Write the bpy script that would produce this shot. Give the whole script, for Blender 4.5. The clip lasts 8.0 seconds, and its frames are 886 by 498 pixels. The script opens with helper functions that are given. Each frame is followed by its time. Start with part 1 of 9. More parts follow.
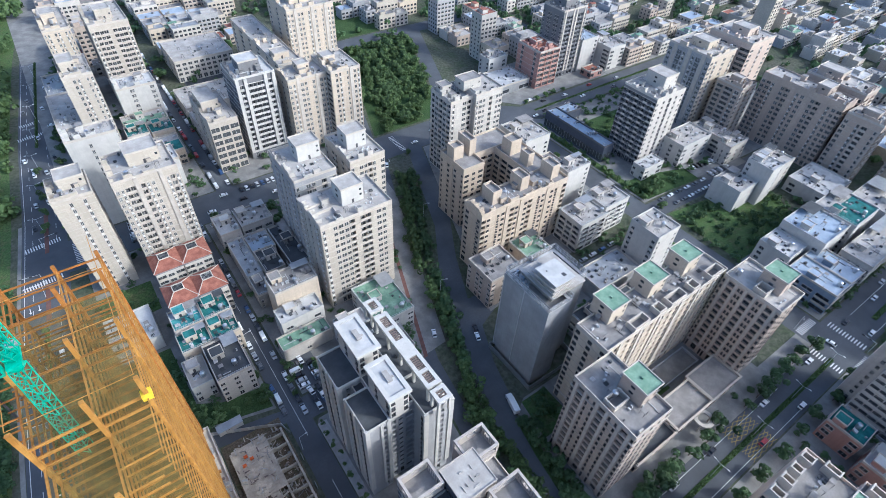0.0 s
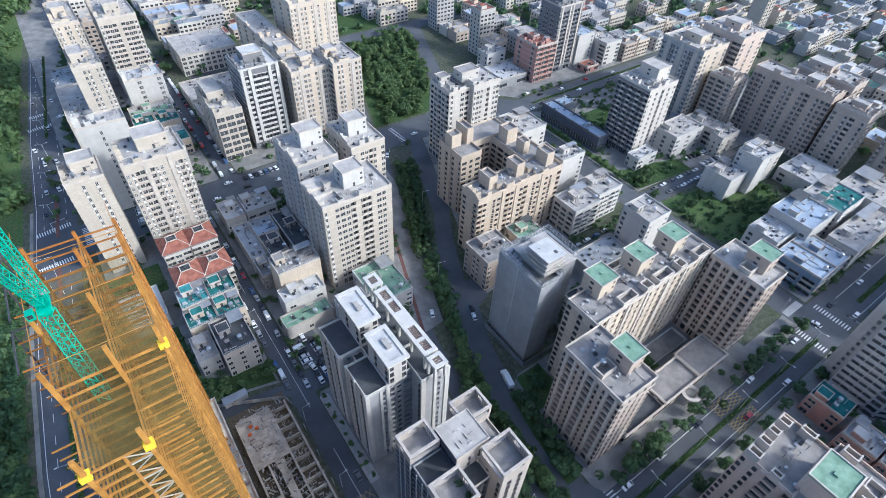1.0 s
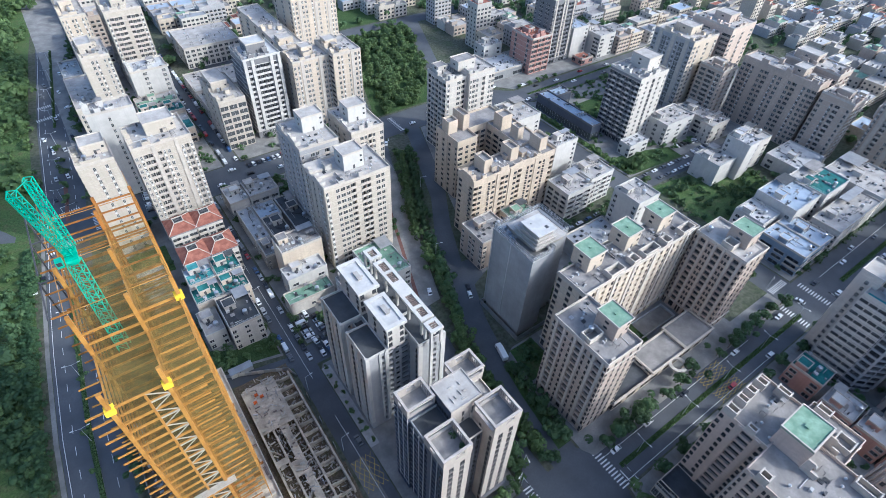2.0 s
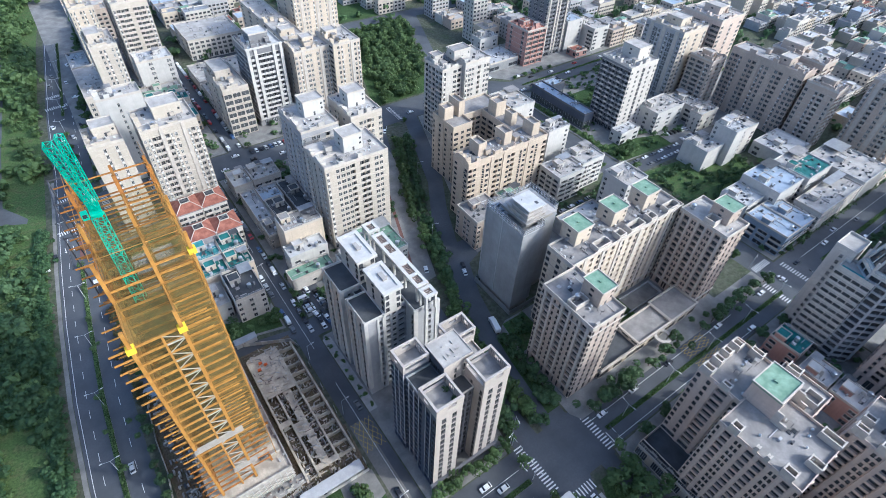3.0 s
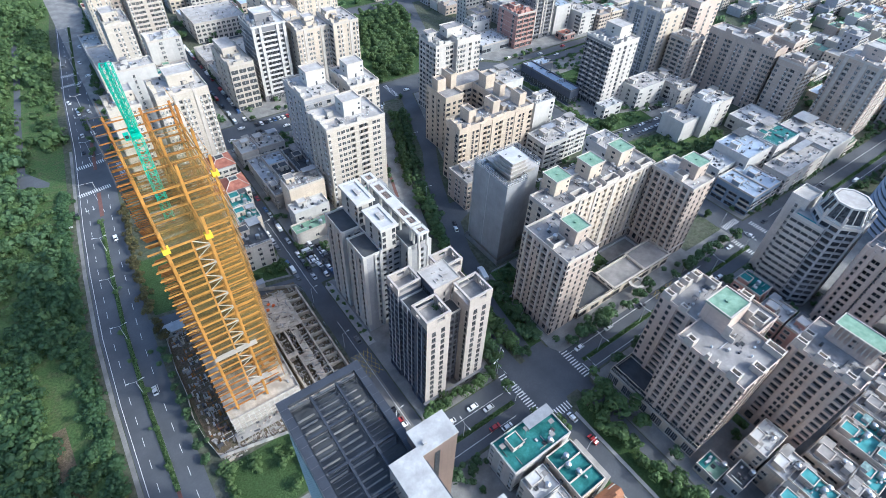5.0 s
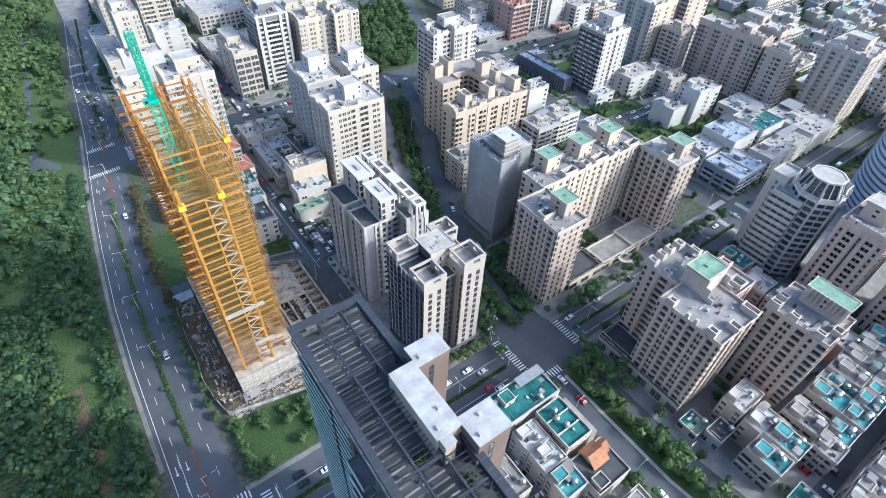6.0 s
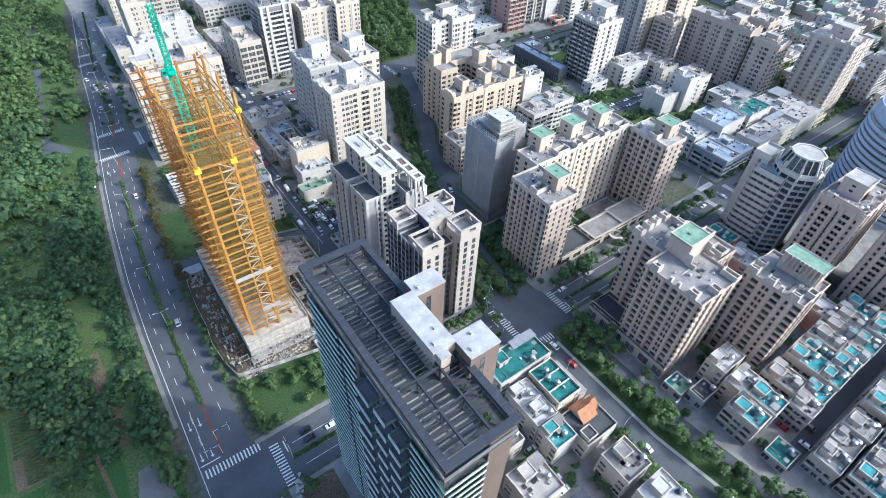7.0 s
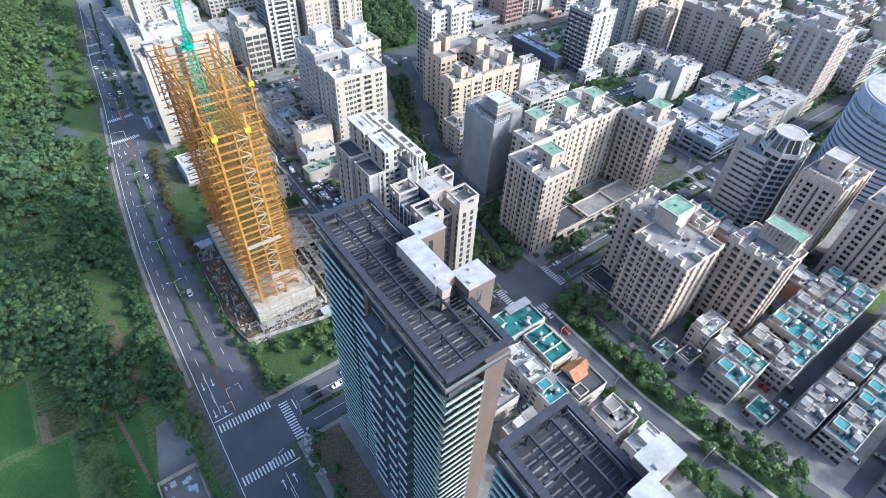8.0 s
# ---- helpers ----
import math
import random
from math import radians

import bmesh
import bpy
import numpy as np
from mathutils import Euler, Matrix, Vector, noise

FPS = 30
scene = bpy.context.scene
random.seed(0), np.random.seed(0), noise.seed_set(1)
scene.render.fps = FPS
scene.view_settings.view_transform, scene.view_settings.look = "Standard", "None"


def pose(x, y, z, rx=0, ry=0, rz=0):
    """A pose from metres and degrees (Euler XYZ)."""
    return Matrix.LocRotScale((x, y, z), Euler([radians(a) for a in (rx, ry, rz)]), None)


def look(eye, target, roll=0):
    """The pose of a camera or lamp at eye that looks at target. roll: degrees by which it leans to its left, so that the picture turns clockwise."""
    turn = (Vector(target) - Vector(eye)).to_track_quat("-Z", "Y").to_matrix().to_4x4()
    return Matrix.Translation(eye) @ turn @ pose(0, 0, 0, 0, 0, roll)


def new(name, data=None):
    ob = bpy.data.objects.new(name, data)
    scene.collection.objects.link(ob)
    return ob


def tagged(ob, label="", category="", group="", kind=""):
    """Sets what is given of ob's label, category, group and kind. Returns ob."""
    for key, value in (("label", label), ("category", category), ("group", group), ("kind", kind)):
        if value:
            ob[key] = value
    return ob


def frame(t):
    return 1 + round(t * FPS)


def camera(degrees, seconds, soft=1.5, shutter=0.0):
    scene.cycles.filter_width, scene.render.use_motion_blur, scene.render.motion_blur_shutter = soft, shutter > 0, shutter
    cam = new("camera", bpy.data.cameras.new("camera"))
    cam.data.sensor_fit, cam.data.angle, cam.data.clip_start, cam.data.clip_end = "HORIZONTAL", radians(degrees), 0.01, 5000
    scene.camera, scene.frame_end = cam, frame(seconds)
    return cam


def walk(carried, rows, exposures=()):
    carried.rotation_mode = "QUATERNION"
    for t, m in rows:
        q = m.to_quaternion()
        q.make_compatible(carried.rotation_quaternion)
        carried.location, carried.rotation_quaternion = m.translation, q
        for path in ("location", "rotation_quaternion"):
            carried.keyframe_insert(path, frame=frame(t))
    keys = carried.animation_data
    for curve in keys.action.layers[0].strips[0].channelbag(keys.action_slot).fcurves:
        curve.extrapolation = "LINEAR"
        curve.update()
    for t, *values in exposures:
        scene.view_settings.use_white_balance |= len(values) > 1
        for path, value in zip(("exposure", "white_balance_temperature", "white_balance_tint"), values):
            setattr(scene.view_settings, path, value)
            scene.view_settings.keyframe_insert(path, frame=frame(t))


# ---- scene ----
cam = camera(80.1, 8.0, soft=0.35)
PATH = [
    (0, (-0.167, -0.558, 190.427), (0.705, 0.576, 189.028), 3.1),
    (0.5, (-2.946, -5.634, 190.358), (-2.076, -4.496, 188.962), 3.1),
    (1, (-5.829, -10.999, 190.261), (-4.958, -9.86, 188.866), 3.1),
    (1.5, (-8.992, -16.612, 189.998), (-8.121, -15.473, 188.604), 3.0),
    (3, (-19.028, -35.671, 190.035), (-18.157, -34.532, 188.642), 2.9),
    (3.5, (-22.492, -42.216, 190.008), (-21.621, -41.077, 188.613), 2.9),
    (4, (-26.084, -48.448, 189.903), (-25.212, -47.311, 188.508), 2.9),
    (4.5, (-30.046, -55.247, 189.603), (-29.172, -54.111, 188.208), 2.9),
    (6, (-42.935, -76.27, 188.413), (-42.056, -75.135, 187.021), 3.0),
    (6.5, (-47.377, -83.483, 187.886), (-46.496, -82.347, 186.496), 3.0),
    (7, (-52.026, -90.205, 187.43), (-51.144, -89.069, 186.04), 3.0),
    (7.5, (-56.909, -96.783, 187.222), (-56.025, -95.649, 185.831), 3.1),
    (8, (-62.083, -103.349, 186.905), (-61.197, -102.217, 185.514), 3.2),
]
walk(cam, [(t, look(eye, target, roll)) for t, eye, target, roll in PATH], [(0.0, 0.94, 5130, 7), (8.0, 1.30, 5210, 5)])

# ---- light: low sun from the south-east, hazy sky ----
SUN_EL, SUN_AZ = 33.0, 138.0
world = bpy.data.worlds.new("sky")
scene.world = world
world.use_nodes = True
wn = world.node_tree.nodes
sky = wn.new("ShaderNodeTexSky")
sky.sky_type = "NISHITA"
sky.sun_disc = False
sky.sun_elevation, sky.sun_rotation = radians(SUN_EL), radians(SUN_AZ)
sky.air_density, sky.dust_density, sky.ozone_density = 0.9, 4.0, 0.8
wn["Background"].inputs["Strength"].default_value = 0.15
world.node_tree.links.new(sky.outputs[0], wn["Background"].inputs["Color"])
sun_data = bpy.data.lights.new("sun", "SUN")
sun_data.energy, sun_data.angle, sun_data.color = 1.62, radians(1.6), (1.0, 0.89, 0.74)
sun = new("sun", sun_data)
_a, _e = radians(SUN_AZ), radians(SUN_EL)
sun.matrix_world = look((300 * math.sin(_a), 300 * math.cos(_a), 260), (0, 0, 260 - 300 * math.tan(_e)))

# ---- materials ----
def material(name, rough=0.8, metal=0.0, spec=0.4):
    m = bpy.data.materials.new(name)
    m.use_nodes = True
    b = m.node_tree.nodes["Principled BSDF"]
    b.inputs["Roughness"].default_value = rough
    b.inputs["Metallic"].default_value = metal
    b.inputs["Specular IOR Level"].default_value = spec
    return m, m.node_tree.nodes, m.node_tree.links, b


def mixed(n, l, a, b, fac, kind="MIX"):
    x = n.new("ShaderNodeMix")
    x.data_type, x.blend_type = "RGBA", kind
    for key, v in ((6, a), (7, b), (0, fac)):
        if isinstance(v, (int, float)):
            x.inputs[key].default_value = v
        elif isinstance(v, tuple):
            x.inputs[key].default_value = (*v, 1)
        else:
            l.new(v, x.inputs[key])
    return x.outputs[2]


def noisy(n, l, scale, detail=4, stretch=(1, 1, 1), low=0.35, high=0.65, rough=0.6):
    tc, mp, t, r = n.new("ShaderNodeTexCoord"), n.new("ShaderNodeMapping"), n.new("ShaderNodeTexNoise"), n.new("ShaderNodeMapRange")
    mp.inputs["Scale"].default_value = stretch
    t.inputs["Scale"].default_value, t.inputs["Detail"].default_value, t.inputs["Roughness"].default_value = scale, detail, rough
    r.inputs[1].default_value, r.inputs[2].default_value = low, high
    l.new(tc.outputs["Object"], mp.inputs[0])
    l.new(mp.outputs[0], t.inputs["Vector"])
    l.new(t.outputs["Fac"], r.inputs[0])
    return r.outputs[0]


def bump(n, l, b, height, strength=0.3, dist=0.05):
    k = n.new("ShaderNodeBump")
    k.inputs["Strength"].default_value, k.inputs["Distance"].default_value = strength, dist
    l.new(height, k.inputs["Height"])
    l.new(k.outputs[0], b.inputs["Normal"])


def surface(name, col, var=0.25, scale=0.3, fine=3.0, streak=0.0, rough=0.85, metal=0.0, spec=0.35, tint=None, relief=0.25):
    """Plain weathered surface: patches, fine grain, and rain streaks down walls."""
    m, n, l, b = material(name, rough, metal, spec)
    dark = tuple(c * (1 - var) for c in col)
    c = mixed(n, l, dark, tint or tuple(min(1, c * (1 + var * 0.4)) for c in col), noisy(n, l, scale))
    g = noisy(n, l, fine, 3)
    c = mixed(n, l, c, tuple(x * (1 - var * 0.8) for x in col), mixed(n, l, (0, 0, 0), (0.5, 0.5, 0.5), g))
    if streak:
        s = noisy(n, l, 1.2, 3, (1, 1, 0.05), 0.5, 0.8)
        c = mixed(n, l, c, tuple(x * 0.55 for x in col), mixed(n, l, (0, 0, 0), (streak,) * 3, s))
    l.new(c, b.inputs["Base Color"])
    bump(n, l, b, g, relief, 0.04)
    return m


def tiled(name, col, streak=0.3, course=0.6, var=0.16):
    """Small ceramic facade tiles: courses of slightly different shade, grout grain, streaks."""
    m, n, l, b = material(name, 0.55, 0, 0.4)
    tc, mp, br = n.new("ShaderNodeTexCoord"), n.new("ShaderNodeMapping"), n.new("ShaderNodeTexBrick")
    add, sep, com = n.new("ShaderNodeMath"), n.new("ShaderNodeSeparateXYZ"), n.new("ShaderNodeCombineXYZ")
    l.new(tc.outputs["Object"], sep.inputs[0])
    l.new(sep.outputs[0], add.inputs[0])
    l.new(sep.outputs[1], add.inputs[1])
    l.new(add.outputs[0], com.inputs[0])
    l.new(sep.outputs[2], com.inputs[1])
    l.new(com.outputs[0], br.inputs["Vector"])
    br.inputs["Scale"].default_value = 1.0
    br.inputs["Brick Width"].default_value, br.inputs["Row Height"].default_value = course * 2, course
    br.inputs["Mortar Size"].default_value = 0.02
    br.inputs["Color1"].default_value = (*[c * (1 + var * 0.5) for c in col], 1)
    br.inputs["Color2"].default_value = (*[c * (1 - var * 0.6) for c in col], 1)
    br.inputs["Mortar"].default_value = (*[c * 0.7 for c in col], 1)
    c = mixed(n, l, br.outputs[0], tuple(x * (1 - var) for x in col), noisy(n, l, 0.12, 4))
    s = noisy(n, l, 1.0, 3, (1, 1, 0.04), 0.48, 0.8)
    c = mixed(n, l, c, tuple(x * 0.5 for x in col), mixed(n, l, (0, 0, 0), (streak,) * 3, s))
    l.new(c, b.inputs["Base Color"])
    bump(n, l, b, noisy(n, l, 5, 2), 0.2, 0.03)
    return m


def glazing(name, col, light=(0.30, 0.31, 0.30), share=0.3, rough=0.08):
    """Window glass over dark rooms; some rooms have pale curtains close behind the pane."""
    m, n, l, b = material(name, rough, 0, 0.6)
    oi, mr = n.new("ShaderNodeObjectInfo"), n.new("ShaderNodeMapRange")
    mr.inputs[1].default_value, mr.inputs[2].default_value = 1 - share, 1.0
    l.new(oi.outputs["Random"], mr.inputs[0])
    c = mixed(n, l, col, light, mr.outputs[0])
    c = mixed(n, l, c, tuple(x * 0.5 for x in col), noisy(n, l, 0.9, 2))
    l.new(c, b.inputs["Base Color"])
    return m


def foliage(name, a, b_, c_):
    m, n, l, b = material(name, 0.6, 0, 0.25)
    ge, ob = n.new("ShaderNodeNewGeometry"), n.new("ShaderNodeObjectInfo")
    col = mixed(n, l, a, b_, ge.outputs["Random Per Island"])
    col = mixed(n, l, col, c_, mixed(n, l, (0, 0, 0), (0.7, 0.7, 0.7), noisy(n, l, 0.06, 3)))
    k = n.new("ShaderNodeHueSaturation")
    mr = n.new("ShaderNodeMapRange")
    mr.inputs[3].default_value, mr.inputs[4].default_value = 0.7, 1.25
    l.new(ob.outputs["Random"], mr.inputs[0])
    l.new(mr.outputs[0], k.inputs["Value"])
    l.new(col, k.inputs["Color"])
    l.new(k.outputs[0], b.inputs["Base Color"])
    tr, mx = n.new("ShaderNodeBsdfTranslucent"), n.new("ShaderNodeMixShader")
    l.new(k.outputs[0], tr.inputs["Color"])
    mx.inputs[0].default_value = 0.3
    out = n["Material Output"]
    l.new(b.outputs[0], mx.inputs[1])
    l.new(tr.outputs[0], mx.inputs[2])
    l.new(mx.outputs[0], out.inputs[0])
    return m


def ground_cover(name, a, b_, c_, scale=0.08, fine=1.5):
    m, n, l, b = material(name, 0.95, 0, 0.1)
    c = mixed(n, l, a, b_, noisy(n, l, scale, 5))
    c = mixed(n, l, c, c_, noisy(n, l, scale * 4, 4, low=0.5, high=0.75))
    g = noisy(n, l, fine, 5)
    c = mixed(n, l, c, tuple(x * 0.45 for x in a), mixed(n, l, (0, 0, 0), (0.75,) * 3, g))
    l.new(c, b.inputs["Base Color"])
    bump(n, l, b, g, 0.6, 0.3)
    return m


def netting(name, col, clear):
    """Fine construction net: part of the light passes between its threads."""
    m, n, l, b = material(name, 0.9, 0, 0.1)
    l.new(mixed(n, l, col, tuple(x * 0.6 for x in col), noisy(n, l, 0.25, 5)), b.inputs["Base Color"])
    t, mx = n.new("ShaderNodeBsdfTransparent"), n.new("ShaderNodeMixShader")
    mr = n.new("ShaderNodeMapRange")
    mr.inputs[3].default_value, mr.inputs[4].default_value = clear - 0.12, clear + 0.12
    l.new(noisy(n, l, 0.35, 5), mr.inputs[0])
    l.new(mr.outputs[0], mx.inputs[0])
    l.new(b.outputs[0], mx.inputs[1])
    l.new(t.outputs[0], mx.inputs[2])
    l.new(mx.outputs[0], n["Material Output"].inputs[0])
    return m


ASPHALT = surface("asphalt", (0.095, 0.102, 0.112), 0.3, 0.05, 1.2, rough=0.9)
ASPHALT_PALE = surface("old_asphalt", (0.17, 0.165, 0.155), 0.3, 0.08, 1.0, rough=0.9)
PAVING = surface("paving", (0.24, 0.234, 0.218), 0.35, 0.15, 1.5, rough=0.9)
KERB = surface("kerb_stone", (0.38, 0.37, 0.35), 0.2, 0.5, 3)
PAINT = surface("road_paint", (0.72, 0.72, 0.70), 0.25, 0.8, 3, rough=0.7)
PAINT_Y = surface("yellow_road_paint", (0.55, 0.40, 0.08), 0.3, 0.8, 3, rough=0.7)
RED_PATH = surface("red_path", (0.17, 0.085, 0.068), 0.3, 0.3, 2)
EARTH = ground_cover("bare_earth", (0.16, 0.125, 0.085), (0.23, 0.18, 0.12), (0.10, 0.12, 0.05))
GROUND = ground_cover("town_ground", (0.10, 0.115, 0.075), (0.14, 0.135, 0.11), (0.06, 0.10, 0.035), 0.02, 0.5)
LAWN = ground_cover("lawn", (0.06, 0.105, 0.038), (0.085, 0.135, 0.05), (0.06, 0.085, 0.036))
SCRUB = ground_cover("scrub", (0.085, 0.145, 0.05), (0.115, 0.165, 0.06), (0.14, 0.13, 0.075), 0.06, 1.0)
FIELD = ground_cover("paddy", (0.055, 0.125, 0.035), (0.07, 0.145, 0.045), (0.048, 0.105, 0.035), 0.05, 2.0)
LEAF = foliage("leaf", (0.068, 0.118, 0.044), (0.12, 0.185, 0.07), (0.105, 0.158, 0.055))
LEAF_DARK = foliage("dark_leaf", (0.056, 0.104, 0.048), (0.098, 0.158, 0.07), (0.08, 0.135, 0.055))
# darker leaf copy that holds the shade over the woods near the avenue
LEAF_SHADED = foliage("shaded_leaf", (0.042, 0.09, 0.042), (0.085, 0.15, 0.062), (0.06, 0.112, 0.048))
LEAF_BRONZE = foliage("bronze_leaf", (0.07, 0.065, 0.028), (0.16, 0.12, 0.05), (0.06, 0.085, 0.03))
BARK = surface("bark", (0.13, 0.10, 0.075), 0.35, 1, 5)
CREAM = tiled("cream_tile", (0.57, 0.488, 0.38))
WARM = tiled("warm_beige_tile", (0.53, 0.445, 0.345))
PALE = tiled("pale_tile", (0.555, 0.52, 0.465))
WHITE_TILE = tiled("white_tile", (0.49, 0.465, 0.42))
GREY_TILE = tiled("grey_tile", (0.38, 0.38, 0.385))
TAUPE = tiled("taupe_tile", (0.47, 0.388, 0.318))
PINKISH = tiled("rose_beige_tile", (0.575, 0.47, 0.39))
BROWN = tiled("brown_tile", (0.185, 0.14, 0.118))
BRICKRED = tiled("brick_red_tile", (0.44, 0.25, 0.205))
NAVY = tiled("navy_tile", (0.075, 0.088, 0.12))
SLATE = tiled("slate_tile", (0.13, 0.13, 0.14))
STEELBLUE = tiled("blue_grey_tile", (0.22, 0.28, 0.36))
PALE_GREEN = surface("pale_grey_green_coating", (0.55, 0.60, 0.57), 0.15, 0.4, 3, streak=0.2)
WHITE = surface("white_paint", (0.505, 0.49, 0.455), 0.12, 0.3, 2, streak=0.25)
TRIM = surface("pale_trim", (0.50, 0.455, 0.395), 0.15, 0.4, 3, streak=0.2)
TRIM_GREY = surface("grey_trim", (0.42, 0.42, 0.42), 0.15, 0.4, 3, streak=0.2)
SHEETED = surface("pale_site_sheeting", (0.47, 0.43, 0.38), 0.4, 0.35, 1.4, streak=0.5)
RAW = surface("raw_white_concrete", (0.52, 0.45, 0.355), 0.4, 0.25, 1.6, streak=0.3)
CONCRETE = surface("concrete", (0.33, 0.31, 0.28), 0.3, 0.25, 2, streak=0.35)
ROOF = surface("roof_concrete", (0.28, 0.265, 0.25), 0.35, 0.18, 1.5)
ROOF_PALE = surface("pale_roof", (0.42, 0.395, 0.36), 0.28, 0.2, 1.5)
ROOF_WHITE = surface("white_roof", (0.48, 0.475, 0.46), 0.2, 0.25, 1.2)
ROOF_DARK = surface("dark_roof", (0.075, 0.08, 0.085), 0.3, 0.2, 1.5)
ROOF_GREEN = surface("green_roof_coating", (0.18, 0.31, 0.21), 0.3, 0.3, 1.5, tint=(0.25, 0.37, 0.27))
ROOF_SMUDGE = surface("smudged_white_roof", (0.42, 0.415, 0.40), 0.3, 0.35, 1.2, streak=0)
GREIGE = tiled("greige_tile", (0.44, 0.395, 0.35))
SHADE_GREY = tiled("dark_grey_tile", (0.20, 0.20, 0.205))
STONE = tiled("stone_tile", (0.49, 0.44, 0.365))
BLUE_BAND = tiled("pale_blue_tile", (0.40, 0.45, 0.54))
ROOF_TEAL = surface("teal_roof_coating", (0.02, 0.145, 0.135), 0.4, 0.25, 1.2, tint=(0.05, 0.21, 0.20))
ROOF_AQUA = surface("aqua_roof_coating", (0.05, 0.25, 0.26), 0.35, 0.3, 1.2, tint=(0.11, 0.35, 0.36))
ROOF_RED = surface("red_roof_tile", (0.28, 0.10, 0.07), 0.35, 0.4, 3, tint=(0.35, 0.15, 0.10))
ROOF_BLUE = surface("blue_grey_sheet", (0.34, 0.40, 0.47), 0.2, 0.2, 1.5, rough=0.5)
SHEET = surface("galvanised_sheet", (0.36, 0.365, 0.365), 0.2, 0.3, 2, rough=0.45, metal=0.4)
TERRACOTTA = surface("terracotta_tile", (0.40, 0.19, 0.10), 0.35, 0.5, 4)
GLASS = glazing("window_glass", (0.105, 0.112, 0.118), (0.34, 0.34, 0.33), 0.5)
GLASS_DARK = glazing("dark_glass", (0.058, 0.064, 0.074), (0.19, 0.195, 0.2), 0.5)
GLASS_GREEN = glazing("balustrade_glass", (0.20, 0.29, 0.27), (0.28, 0.36, 0.34), 0.3, 0.15)
FRAME_W = surface("white_frame", (0.62, 0.62, 0.60), 0.1, 1, 4, rough=0.5)
FRAME_D = surface("dark_frame", (0.07, 0.07, 0.075), 0.2, 1, 4, rough=0.45)
PERGOLA = surface("charcoal_steel", (0.045, 0.05, 0.062), 0.25, 0.4, 3, rough=0.5)
SLAT = surface("weathered_timber", (0.31, 0.295, 0.265), 0.25, 0.5, 3)
ORANGE = surface("orange_steel", (0.43, 0.205, 0.04), 0.3, 0.3, 3, rough=0.6, tint=(0.50, 0.265, 0.06))
ORANGE_DEEP = surface("deep_orange_steel", (0.36, 0.15, 0.03), 0.35, 0.3, 3, rough=0.7)
ORANGE_CRATE = surface("orange_crate_paint", (0.62, 0.13, 0.03), 0.15, 0.6, 3)
YELLOW = surface("yellow_cap_paint", (0.85, 0.58, 0.03), 0.15, 0.6, 3)
BRACE = surface("grey_primer_steel", (0.43, 0.40, 0.345), 0.2, 0.6, 3)
GREEN_STEEL = surface("green_crane_paint", (0.025, 0.38, 0.24), 0.25, 0.6, 3, rough=0.5, tint=(0.05, 0.47, 0.33))
NET_AMBER = netting("amber_net", (0.25, 0.19, 0.06), 0.7)
NET_PALE = netting("pale_net", (0.5, 0.51, 0.52), 0.62)
NET_GREY = surface("grey_mesh_sheet", (0.30, 0.305, 0.31), 0.22, 0.12, 2.5, streak=0.25)
STEEL = surface("stainless_steel", (0.60, 0.61, 0.62), 0.1, 1, 4, rough=0.3, metal=0.85)
POLE = surface("lamp_pole_paint", (0.50, 0.52, 0.52), 0.15, 1, 4, rough=0.5)
PIPE = surface("grey_plastic", (0.5, 0.5, 0.5), 0.2, 1, 4)
TYRE = surface("rubber", (0.02, 0.02, 0.02), 0.2, 3, 8)
CAR_GLASS = surface("car_glass", (0.02, 0.024, 0.03), 0.1, 1, 4, rough=0.1, spec=0.6)
CAR_PAINTS = [surface(nm, c, 0.06, 1, 5, rough=0.28, spec=0.6) for nm, c in (
    ("white_car_paint", (0.78, 0.78, 0.77)), ("silver_car_paint", (0.45, 0.46, 0.47)), ("black_car_paint", (0.02, 0.02, 0.024)),
    ("grey_car_paint", (0.13, 0.135, 0.14)), ("red_car_paint", (0.36, 0.03, 0.03)), ("blue_car_paint", (0.05, 0.10, 0.22)))]

